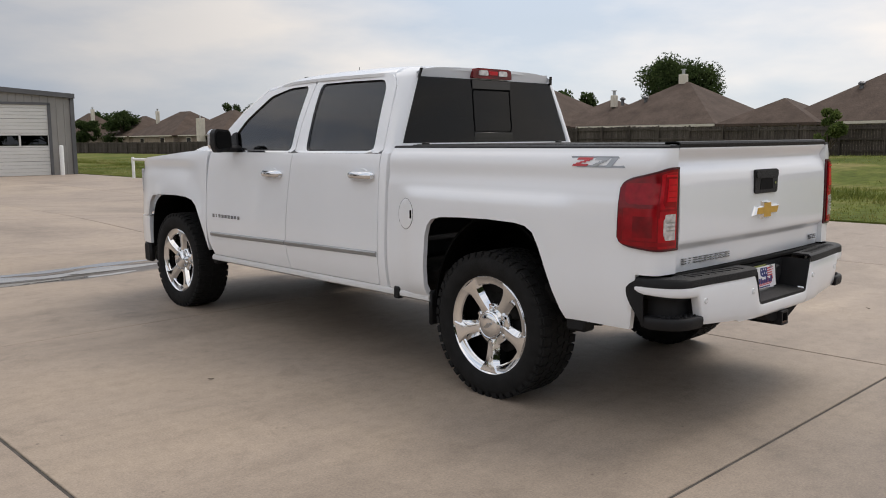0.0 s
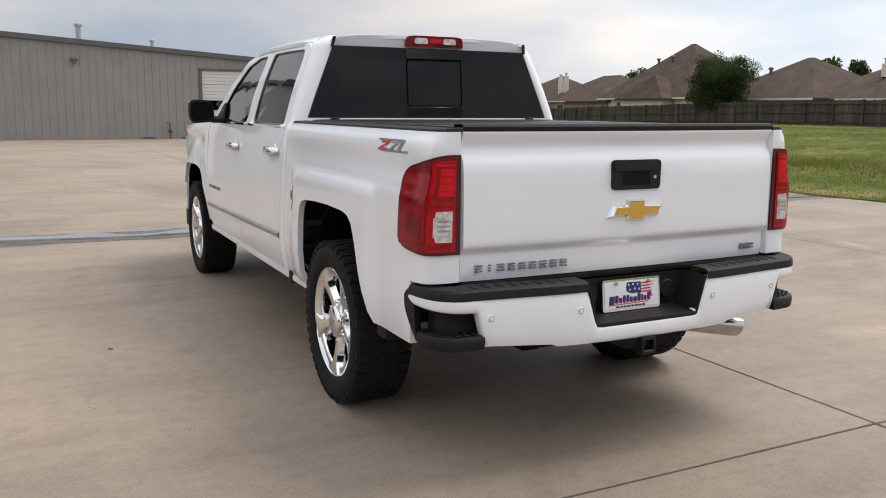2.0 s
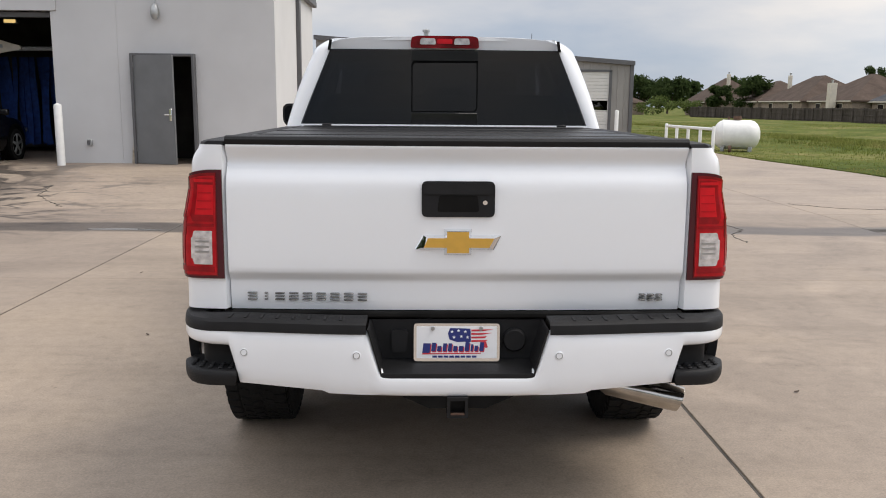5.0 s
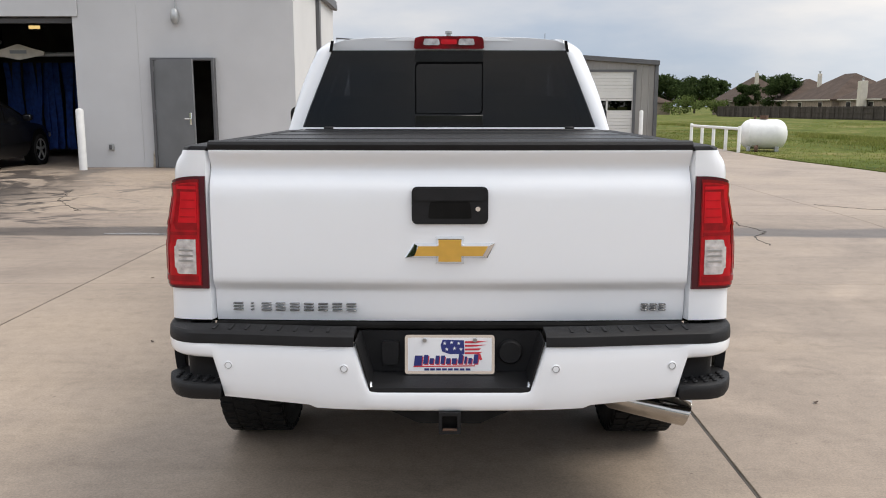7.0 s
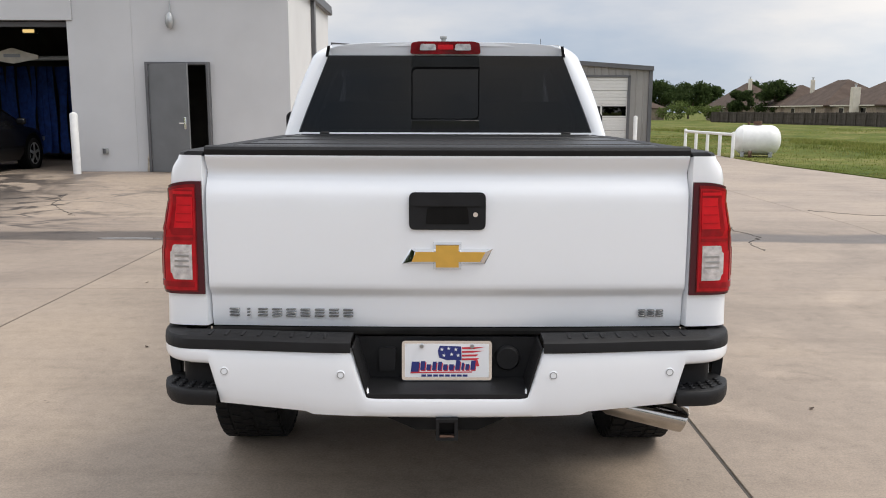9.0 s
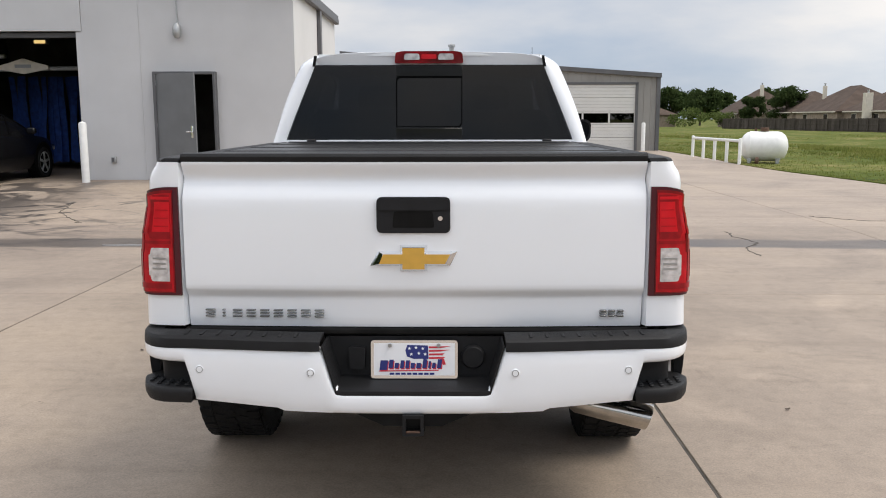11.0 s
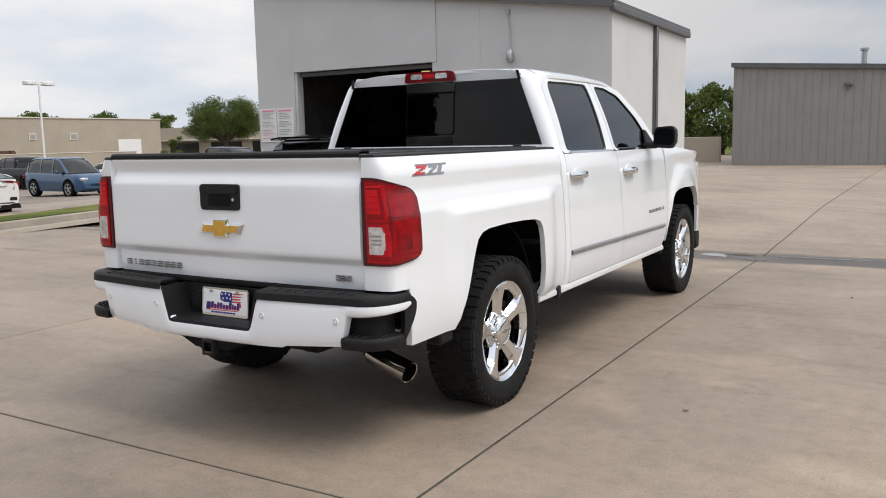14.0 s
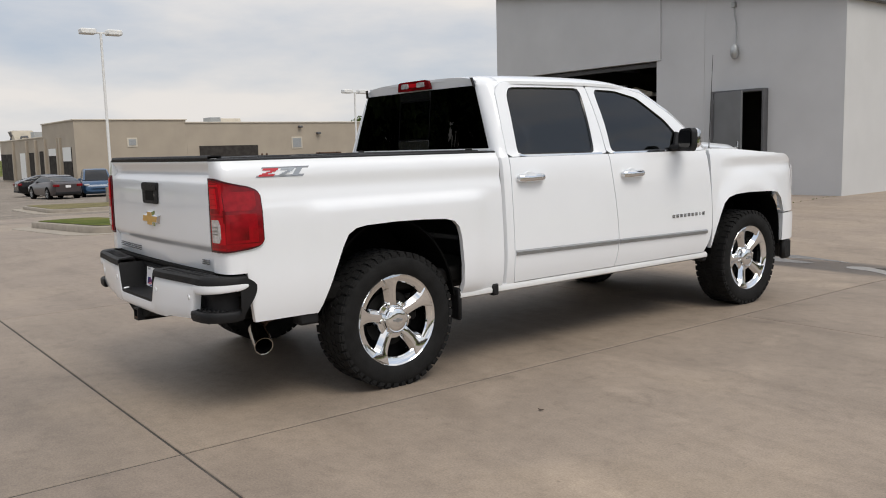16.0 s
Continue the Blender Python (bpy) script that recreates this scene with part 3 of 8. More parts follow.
def field(x, y):
    """Height of the meadow beside the lot, up to the fence."""
    edge = gz(10, y) - 0.01
    rise = 0.36 * smooth01((x - 23) / 17) * (1 - 2.0 * smooth01((y - 35) / 55))
    ditch = -0.35 * math.exp(-(((x - 25) / 4.5) ** 2))
    lump = 0.10 * noise.noise((x * 0.13, y * 0.10, 0.3)) * smooth01((x - 10.5) / 5)
    return edge + (rise + ditch * (1 - 0.6 * smooth01((y - 30) / 40))) * 1.0 + lump

# ---- setting: ground, pavement, meadow ----
g = Geo()
g.sheet(lambda u, v: (u, v, -1.6), [-2500, -400, -80, 0, 80, 400, 2500], [-2500, -400, -80, 0, 80, 400, 2500])
tagged(part("ground", g, M_GRASS, fix=False), "flat green grassland reaching the horizon", "ground", kind="structure")

# concrete slabs, 4.3 by 4.58 m, joints a finger wide
pavement = thing("pavement", "tan concrete lot of large slabs with dark joints", "pavement", kind="structure")
g = Geo()
XS = [-24.63, -20.32, -16.02, -11.71, -7.41, -3.105, 1.2, 5.505, 10.0]
YS = [-33.46, -28.88, -24.3, -19.72, -15.14, -10.56, -5.98, -1.40, 3.17, 7.75, 12.33, 16.91, 21.49, 26.07, 30.65, 36.6]
bed = Geo().sheet(lambda u, v: (u, v, gz(u, v) - 0.0045), lin(-24.6, 10.0, 60), lin(-33.4, 36.6, 120))
part("joint_filler", bed, M_JOINT, pavement, "dark dirt and filler in the joints", fix=False)
JW = 0.006
for i in range(len(XS) - 1):
    for j in range(len(YS) - 1):
        near = abs((XS[i] + XS[i + 1]) / 2) < 8 and -8 < (YS[j] + YS[j + 1]) / 2 < 10
        n = 22 if near else 9
        # the two long joints beside the truck are worn wide
        x0, x1, y0, y1 = XS[i] + (0.0085 if i in (5, 6) else JW), XS[i + 1] - (0.0085 if i in (4, 5) else JW), YS[j] + JW, YS[j + 1] - JW
        b = 0.003
        us = [x0] + lin(x0 + b, x1 - b, n) + [x1]
        vs = [y0] + lin(y0 + b, y1 - b, n) + [y1]
        off = noise.noise((i * 3.1, j * 2.3, 0)) * 0.0025

        def top(u, v, x0=x0, x1=x1, y0=y0, y1=y1, off=off):
            low = 0.003 if u in (x0, x1) or v in (y0, y1) else 0.0
            return (u, v, gz(u, v) + off - low)

        slab = Geo().shell(top, us, vs, lambda u, v: (0, 0, -0.03))
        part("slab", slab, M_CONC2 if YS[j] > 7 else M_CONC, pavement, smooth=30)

# cracks wandering over the slabs
random.seed(12)


def crack(pts, w):
    rows, x, y = [], 0, 0
    for (x0, y0), (x1, y1) in zip(pts, pts[1:]):
        n = max(3, int(math.hypot(x1 - x0, y1 - y0) / 0.08))
        for i in range(n):
            k = i / n
            rows.append((x0 + (x1 - x0) * k + random.gauss(0, 0.022), y0 + (y1 - y0) * k + random.gauss(0, 0.022)))
    rows.append(pts[-1])
    ang = math.atan2(pts[-1][1] - pts[0][1], pts[-1][0] - pts[0][0]) + math.pi / 2
    ws = [w * random.uniform(0.35, 1.0) for _ in rows]
    return Geo().shell(lambda u, v: (rows[u][0] + v * ws[u] * math.cos(ang), rows[u][1] + v * ws[u] * math.sin(ang), gz(rows[u][0], rows[u][1]) + 0.0042), range(len(rows)), (-0.5, 0.5), lambda u, v: (0, 0, -0.006))


for pts, w in ((((3.78, 7.2), (3.72, 6.7), (3.86, 6.3), (3.55, 5.8), (3.50, 5.2)), 0.020), (((5.6, 9.0), (6.2, 8.4), (6.9, 8.3)), 0.012), (((-5.2, 7.9), (-5.9, 8.8), (-6.1, 9.7)), 0.012)):
    part("crack", crack(pts, w), M_JOINT, pavement, "dark jagged crack", fix=False)
# dry leaves lying about
for x, y, a in ((1.87, 0.28, 20), (2.9, -0.6, 75), (-1.9, 1.38, 140), (3.3, 1.9, 10), (-2.6, 3.4, 60), (2.35, 3.9, 115)):
    lf_ = thing("dry_leaf", "small curled dry brown leaf lying on the concrete", "leaf", pose(x, y, gz(x, y) + 0.004, 0, 0, a), "dry leaves")
    part("blade", Geo().shell(lambda u, v: (u, v * 0.008 * (1 - (u / 0.018) ** 2), 0.002 + 14.0 * u * u + 0.002 * abs(v)), lin(-0.017, 0.017, 7), (-1.0, 0.0, 1.0), lambda u, v: (0, 0, -0.0012)), M_LEAFB, lf_)

# rain water lying in the swale
water, _, _, wb = nodes_of("standing_water")
wb.inputs["Base Color"].default_value = (0.20, 0.195, 0.19, 1)
wb.inputs["Roughness"].default_value = 0.02
wb.inputs["IOR"].default_value = 1.4
wb.inputs["Specular IOR Level"].default_value = 0.9
for k, (x0, x1, y0, w) in enumerate(((-12.2, -6.9, 6.15, 0.34), (-10.8, -6.2, 5.45, 0.16), (-4.1, -3.2, 6.00, 0.18), (-2.9, 0.1, 6.34, 0.30), (-2.5, -0.3, 6.05, 0.17), (-2.0, 0.4, 6.62, 0.13), (0.50, 1.40, 6.34, 0.36), (1.2, 2.8, 6.36, 0.07), (-10.6, -8.6, 8.35, 0.36), (-10.4, -8.7, 9.75, 0.30))):
    def streak(u, v):
        e = max(0.0, 1 - abs((2 * u - x0 - x1) / (x1 - x0)) ** 2.4) ** 0.6 * w * (0.55 + 0.75 * noise.noise((u * 1.7, v * 0.4 + k, 5.0)))
        y = y0 + 0.16 * noise.noise((u * 0.55, k, 8.0)) + v * max(0.004, e)
        return (u, y, gz(u, y) + 0.0042)
    tagged(part("puddle", Geo().shell(streak, lin(x0, x1, 48), lin(-1, 1, 5), lambda u, v: (0, 0, -0.006)), water), "thin streak of rinse water on the concrete", "puddle", kind="structure")

# meadow with its raised sod edge
mx = [10.0, 10.03, 10.3, 11, 12, 13.5, 15, 17, 19, 21, 23, 25, 27, 29, 32, 35, 38, 41, 44, 48, 54, 62, 80, 120]
my = lin(-60, 0, 20) + lin(3, 60, 39) + lin(65, 170, 20)


def sod(u, v):
    bend = -0.75 * smooth01((v - 14) / 9) * (1 - smooth01((u - 10) / 3.5))
    if u <= 10.0:
        return (u + bend + 0.12 * noise.noise((v * 0.8, 1, 0)), v, -0.12)
    w = bend + 0.12 * noise.noise((v * 0.8, 1, 0)) * (1 - smooth01((u - 10) / 0.6))
    return (u + w, v, field(u, v) + 0.035)


meadow = Geo().sheet(sod, mx, my)
tagged(part("meadow", meadow, M_GRASS, fix=False), "rough green meadow with dry straw-coloured patches", "grass", kind="structure")
# back lot beyond the shop
g = Geo().sheet(lambda u, v: (u, v, gz(u, 36) - 0.05), lin(-24.6, 10.2, 24), lin(36.4, 60, 6))
tagged(part("back_lot", g, M_CONC, fix=False), "pale concrete lot behind the metal shop", "pavement", kind="structure")
# street and parking rows west of the kerb
g = Geo().sheet(lambda u, v: (u, v, lotz(u) - 0.02 + 0.02 * noise.noise((u * 0.1, v * 0.1, 0))), lin(-140, -24.5, 60), lin(-60, 100, 40))
tagged(part("road", g, M_ASPH, fix=False), "worn tan-grey parking lot paving", "road", kind="structure")
# grass verge behind the way in
g = Geo().sheet(lambda u, v: (u, v, lotz(u) - 0.06 + 0.04 * noise.noise((u * 0.2, v * 0.2, 3.0))), lin(-140, 10.2, 50), lin(-200, -33.3, 30))
tagged(part("verge", g, M_GRASS, fix=False), "mown green verge on the far side of the lot", "grass", kind="structure")

# ---- the pickup truck ----
truck = thing("pickup_truck", "white crew-cab pickup truck with chrome wheels parked on concrete", "pickup truck")
low_half = curve_at([(0.44, 0.918), (0.50, 0.948), (0.58, 0.965), (0.70, 0.974), (0.85, 0.970), (1.0, 0.962), (1.12, 0.954), (1.22, 0.946), (1.28, 0.939), (1.315, 0.928), (1.345, 0.905)])
nose = curve_at([(3.2, 0.0), (3.8, 0.004), (4.16, 0.016), (4.36, 0.046), (4.47, 0.10), (4.54, 0.20), (4.58, 0.34), (4.60, 0.42)])


def half_width(y, z):
    """Half the body's width at a station and a height: doors, cab, front wing."""
    w = low_half(z) if z < 1.345 else 0.905 - (z - 1.345) * 0.374 + 0.012 * math.sin((z - 1.345) / 0.455 * math.pi)
    if y > 3.2:
        w -= nose(y)
        arch = math.hypot((y - 3.65) / 0.62, (z - 0.45) / 0.66)
        w += 0.022 * (1 - smooth01((arch - 0.85) / 0.28)) * smooth01((y - 3.12) / 0.12)
        # hollow under the wing's shoulder crease
        w += (0.007 * math.exp(-((z - 1.255) / 0.030) ** 2) - 0.012 * math.exp(-((z - 1.175) / 0.045) ** 2)) * smooth01((y - 3.2) / 0.3)
    return w


corner_in = curve_at([(1.0, 0.0), (1.2, 0.002), (1.4, 0.008), (1.55, 0.020), (1.7, 0.050), (1.85, 0.100), (2.0, 0.154)])
corner_y = curve_at([(1.0, -0.80), (1.2, -0.88), (1.4, -0.955), (1.55, -1.0), (1.7, -1.020), (1.85, -1.029), (2.0, -1.032)])


def corner_normal(t):
    if t <= 1.02:
        return 1.0, 0.0
    a, b = max(1.0, t - 0.03), min(2.0, t + 0.03)
    tx, ty = corner_in(a) - corner_in(b), corner_y(b) - corner_y(a)
    n = math.hypot(tx, ty)
    return -ty / n, tx / n


def bed_point(t, z, off=0.0):
    """Bed side by path: t from 0 at the cab, 1 where the corner begins, 2 at the tailgate; out by off."""
    if t <= 1:
        y, inset = 0.848 + (-0.80 - 0.848) * t, 0.0
    else:
        y, inset = corner_y(t), corner_in(t)
    nx, ny = corner_normal(t)
    w = low_half(z)
    inset *= min(1.1, max(0.3, (w - 0.808) / 0.154))
    # squared flare over the wheel, with its shoulder line; the edge at the tailgate runs straight
    fade = 1 - smooth01((t - 1.6) / 0.35)
    along = smooth01((y + 0.60) / 0.14) * (1 - smooth01((y - 0.58) / 0.16))
    w += along * 0.024 * (1 - smooth01((z - 1.065) / 0.075)) * smooth01((z - 0.45) / 0.1)
    w += fade * 0.006 * smooth01((0.80 - y) / 0.2) * (1 - smooth01((z - 1.10) / 0.035)) * smooth01((z - 0.80) / 0.25)
    w -= fade * 0.008 * smooth01((z - 1.13) / 0.07) * (1 - smooth01((z - 1.20) / 0.09))
    return (w - inset + off * nx, y + off * ny, z)


ARCH_R = [(0.506, 0.465), (0.500, 0.67), (0.486, 0.85), (0.466, 0.915), (0.43, 0.950), (0.36, 0.967), (0.2, 0.975), (0.0, 0.978), (-0.2, 0.972), (-0.27, 0.960), (-0.32, 0.93), (-0.36, 0.86), (-0.44, 0.68), (-0.515, 0.512)]
ARCH_F = [(3.085, 0.465), (3.12, 0.55), (3.205, 0.80), (3.255, 0.885), (3.32, 0.930), (3.42, 0.950), (3.6, 0.957), (3.93, 0.950), (4.08, 0.934), (4.145, 0.88), (4.175, 0.75), (4.185, 0.50)]


def poly_at(pts, y):
    pts = sorted(pts)
    for (a, b), (c, d) in zip(pts, pts[1:]):
        if a <= y <= c:
            return b + (d - b) * (y - a) / max(1e-9, c - a)
    return pts[0][1] if y < pts[0][0] else pts[-1][1]


def mir(s, p):
    return (p[0] * s, p[1], p[2])


def side_panel(s, ys, zlo, zhi, rows, wide=half_width, t=0.03):
    """A body panel of columns along y from zlo(y) to zhi(y)."""
    return Geo().shell(lambda u, v: mir(s, (wide(u, zlo(u) + (zhi(u) - zlo(u)) * v), u, zlo(u) + (zhi(u) - zlo(u)) * v)), ys, lin(0, 1, rows), lambda u, v: (-s * t, 0, 0))


def row_panel(s, zs, ya, yb, cols, t=0.03, out=0.0):
    """A body panel of rows up z from ya(z) to yb(z)."""
    return Geo().shell(lambda u, v: mir(s, (half_width(ya(v) + (yb(v) - ya(v)) * u, v) + out, ya(v) + (yb(v) - ya(v)) * u, v)), lin(0, 1, cols), zs, lambda u, v: (-s * t, 0, 0))


def glaze(s, loop, off):
    """A curved pane filling a loop of (y, z), set in by off, 4 mm thick."""
    g = Geo()
    n = len(loop)
    cy, cz = sum(p[0] for p in loop) / n, sum(p[1] for p in loop) / n
    rings = []
    for k in (1.0, 0.7, 0.4, 0.12):
        rings.append([mir(s, (half_width(cy + (a - cy) * k, cz + (b - cz) * k) - off, cy + (a - cy) * k, cz + (b - cz) * k)) for a, b in loop])
    back = [[(p[0] - s * 0.004, p[1], p[2]) for p in r] for r in rings]
    return g.ring_loft(rings + back[::-1], True, False).ring_loft([rings[-1], back[-1]], True, True)


rear_a = curve_at([(0.47, 0.975), (0.53, 0.950), (0.70, 0.944), (1.0, 0.944), (1.23, 0.944), (1.318, 0.945)])
shut_b = curve_at([(0.47, 1.925), (0.53, 1.945), (0.62, 1.962), (0.75, 1.966), (1.0, 1.945), (1.2, 1.918), (1.318, 1.905)])
front_b = curve_at([(0.47, 3.00), (0.53, 3.045), (0.62, 3.09), (0.80, 3.108), (1.0, 3.105), (1.2, 3.085), (1.318, 3.065)])
DOOR_Z = lin(0.505, 1.318, 18)
WIN_R_OUT = [(0.948, 1.322), (0.955, 1.55), (0.985, 1.758), (1.05, 1.815), (1.45, 1.823), (1.862, 1.823), (1.872, 1.738), (1.89, 1.52), (1.902, 1.322)]
WIN_R_IN = [(1.045, 1.334), (1.055, 1.52), (1.075, 1.722), (1.115, 1.783), (1.45, 1.790), (1.80, 1.790), (1.806, 1.722), (1.795, 1.52), (1.785, 1.330)]
WIN_F_OUT = [(1.908, 1.322), (1.896, 1.52), (1.879, 1.738), (1.870, 1.823), (2.18, 1.819), (2.48, 1.766), (2.76, 1.594), (2.93, 1.452), (3.06, 1.322)]
WIN_F_IN = [(1.965, 1.330), (1.962, 1.52), (1.950, 1.722), (1.955, 1.786), (2.18, 1.780), (2.41, 1.731), (2.66, 1.564), (2.77, 1.452), (2.84, 1.330)]

for s in (1, -1):
    # bed side with the wheel arch cut from it
    ts = sorted({round(k, 5) for k in lin(0, 1, 44)} | {round((0.848 - a) / 1.648, 5) for a, _ in ARCH_R} | {1.0, 1.06, 1.12, 1.2, 1.3, 1.38, 1.46, 1.54, 1.62, 1.7, 1.78, 1.86, 1.93, 1.99})

    def bed_lo(t):
        y = bed_point(t, 1.0)[1]
        if y > 0.506:
            return 0.465
        if y > -0.515:
            return poly_at(ARCH_R, y)
        return 0.512 if t <= 1.2 else 0.777

    bed = Geo().shell(lambda u, v: mir(s, bed_point(u, bed_lo(u) + (1.0 - bed_lo(u)) * v if v <= 1 else v)), ts, lin(0, 1, 14) + lin(1.012, 1.352, 28), lambda u, v: (-s * 0.03, 0.0, 0) if u <= 1.3 else (-s * 0.01, 0.03, 0))
    part("bed_side", bed, M_WHITE, truck, smooth=50)
    # black cap along the bed rail
    cap = Geo()
    rings = []
    for t in [0.0, 0.3, 0.6, 0.9, 1.0, 1.15, 1.3, 1.5, 1.7, 1.99]:
        x, y, _ = bed_point(t, 1.345)
        xi, yi = x - 0.085 * max(0.35, corner_normal(t)[0]), y - 0.05 * corner_normal(t)[1]
        rings.append([mir(s, p) for p in ((x - 0.002, y, 1.351), (x - 0.005, y, 1.360), (x - 0.016, y, 1.365), (xi, yi, 1.366), (xi, yi, 1.340))])
    cap.ring_loft(rings)
    part("bed_rail_cap", cap, M_BLACKP, truck, smooth=30)
    # sub-frame behind the shut lines
    g = Geo()
    for z0, z1, inset in ((0.47, 1.30, 0.036),):
        g.shell(lambda u, v: mir(s, (half_width(u, v) - inset, u, v)), lin(0.86, 3.12, 24), lin(z0, z1, 10), lambda u, v: (-s * 0.01, 0, 0))
    part("door_aperture", g, M_LINER, truck)
    # cab corner between the bed and the rear door
    pts = lambda z: [(half_width(0.94, z), rear_a(z) - 0.004), (half_width(0.94, z), 0.905), (half_width(0.94, z) - 0.008, 0.885), (half_width(0.94, z) - 0.03, 0.874)]
    g = Geo().shell(lambda u, v: mir(s, (*pts(v)[u], v)), range(4), lin(0.47, 1.32, 14), lambda u, v: (-s * 0.02, 0.008, 0))
    part("cab_corner", g, M_WHITE, truck)
    gx = lambda z: 0.828 - (z - 1.355) * 0.415
    yr = lambda z: 0.868 + (z - 1.345) * 0.085
    ro = curve_at([(1.32, 0.943), (1.55, 0.951), (1.758, 0.981), (1.826, 1.055)])
    hp = lambda z: half_width(0.94, z) - 13.0 * max(0.0, z - 1.785) ** 2
    cp = lambda z: [(hp(z), ro(z)), (hp(z), 0.93 + (z - 1.32) * 0.10), (hp(z) - 0.006 - 0.04 * (z - 1.32), 0.895 + (z - 1.32) * 0.09), (hp(z) - 0.022 - 0.09 * (z - 1.32), 0.876 + (z - 1.32) * 0.085), (max(gx(z), 0.1), yr(z))]
    g = Geo().shell(lambda u, v: mir(s, (*cp(v)[u], v)), range(5), lin(1.318, 1.775, 13) + [1.79, 1.803, 1.815, 1.826, 1.837, 1.847, 1.856], lambda u, v: (-s * 0.02, 0.012, 0))
    part("rear_pillar", g, M_WHITE, truck, smooth=60)
    # doors
    for name, lo, hi, wo, wi, hy in (("rear_door", lambda z: rear_a(z) + 0.002, lambda z: shut_b(z) - 0.003, WIN_R_OUT, WIN_R_IN, 1.105), ("front_door", lambda z: shut_b(z) + 0.003, lambda z: front_b(z) - 0.003, WIN_F_OUT, WIN_F_IN, 2.132)):
        door = part(name, row_panel(s, DOOR_Z, lo, hi, 18), M_WHITE, truck)
        outer, inner = dense(rounded(wo, 0.03), 72), dense(rounded(wi, 0.035), 72)
        fr = Geo().band([mir(s, (half_width(a, b), a, b)) for a, b in outer], [mir(s, (half_width(a, b) - 0.004, a, b)) for a, b in inner], (-s * 0.035, 0, 0))
        part("window_frame", fr, M_WHITE, door, smooth=50)
        cyw, czw = sum(p[0] for p in inner) / 72, sum(p[1] for p in inner) / 72
        tight = [(cyw + (a - cyw) * 0.965, czw + (b - czw) * 0.955) for a, b in inner]
        seal = Geo().band([mir(s, (half_width(a, b) - 0.006, a, b)) for a, b in inner], [mir(s, (half_width(a, b) - 0.012, a, b)) for a, b in tight], (-s * 0.015, 0, 0))
        part("window_seal", seal, M_GLOSSB, door, "black rubber seal")
        part("window_glass", glaze(s, inner, 0.016), M_TINT, door, "tinted glass")
        y0, y1 = wi[0][0], wi[-1][0]
        strip = Geo().shell(lambda u, v: mir(s, (half_width(u, 1.327) + 0.007 - 0.5 * v, u, 1.319 + v + (0.010 * smooth01((1.12 - u) / 0.1) if name == "rear_door" else 0))), lin(y0 + 0.0, y1 + 0.06, 24), (0.0, 0.012), lambda u, v: (-s * 0.012, 0, 0))
        part("belt_trim", strip, M_CHROME, door, "thin chrome strip")
        hz = 1.182 if name == "rear_door" else 1.168
        cup = Geo().lathe([(0.0, -0.004), (0.028, -0.001), (0.042, 0.0015), (0.046, -0.006)], (0, 0, 0), (1, 0, 0), 28)
        cup.moved(Matrix.Translation((s * (half_width(hy, hz) + 0.001), hy, hz + 0.006)) @ Matrix.Diagonal((s, 1.25, 0.82, 1)))
        part("handle_cup", cup, M_WHITE, door)
        hb = Geo().tube([mir(s, (half_width(hy, hz) + d, hy + a, hz)) for a, d in ((-0.110, 0.002), (-0.103, 0.018), (-0.072, 0.030), (0.0, 0.035), (0.072, 0.030), (0.103, 0.018), (0.110, 0.002))], [0.014, 0.019, 0.021, 0.019, 0.021, 0.019, 0.014], 12).moved(Matrix.Translation((0, 0, hz)) @ Matrix.Diagonal((1, 1, 1.32, 1)) @ Matrix.Translation((0, 0, -hz)))
        part("handle", hb, M_CHROME, door, "chrome pull handle")
        tz = lambda y: 0.699 - (y - 0.95) * 0.013
        ya, yb = (lo(0.69) + 0.006, hi(0.69) - 0.004) if name == "rear_door" else (lo(0.69) + 0.004, 3.03)
        tr = Geo().shell(lambda u, v: mir(s, (half_width(u, 0.7) + (0.013 if abs(v) < 0.01 else 0.002), u, tz(u) + v)), lin(ya, yb, 14), (-0.017, -0.008, 0.008, 0.017), lambda u, v: (-s * 0.004, 0, 0))
        part("side_moulding", tr, M_BRUSHED, door, "bright grey body-side moulding strip")
        if name == "front_door":
            for k in range(9):
                y = 2.985 - k * 0.0475
                w = 0.030 if k != 1 else 0.010
                b = Geo()
                for dz, h in ((0.0085, 0.006), (-0.0085, 0.006), (0.0, 0.005)):
                    b.box((s * (half_width(y, 0.82) + 0.003), y, 0.822 + dz), (0.006, w, h), 0.0015)
                part("badge_bar", b, M_BADGED, door, "small chrome badge bar")
    # sill
    g = Geo().shell(lambda u, v: mir(s, (half_width(u, 0.5) + v[0], u, v[1])), lin(0.50, 3.07, 20), ((-0.05, 0.455), (-0.012, 0.452), (0.004, 0.462), (0.006, 0.482), (-0.004, 0.500), (-0.03, 0.503)), lambda u, v: (-s * 0.01, 0, 0.0))
    part("sill", g, M_SILL, truck, "lower rocker panel")
    g = Geo().box((s * 0.938, 0.785, 0.478), (0.05, 0.05, 0.075), 0.008).box((s * 0.925, 0.80, 0.50), (0.05, 0.03, 0.06), 0.004)
    part("sill_bracket", g, M_BLACKP, truck)
    # front wing with its arch
    ys = sorted(set(lin(3.112, 4.56, 32)) | {a for a, _ in ARCH_F if a > 3.112})

    def wing_lo(y):
        return poly_at(ARCH_F, y) if y < 4.176 else 0.752

    hood_edge = lambda y: 1.322 - 0.055 * smooth01((y - 3.3) / 1.0) - 0.12 * smooth01((y - 4.20) / 0.38)
    g = side_panel(s, ys, wing_lo, hood_edge, 18)
    part("front_wing", g, M_WHITE, truck, smooth=50)
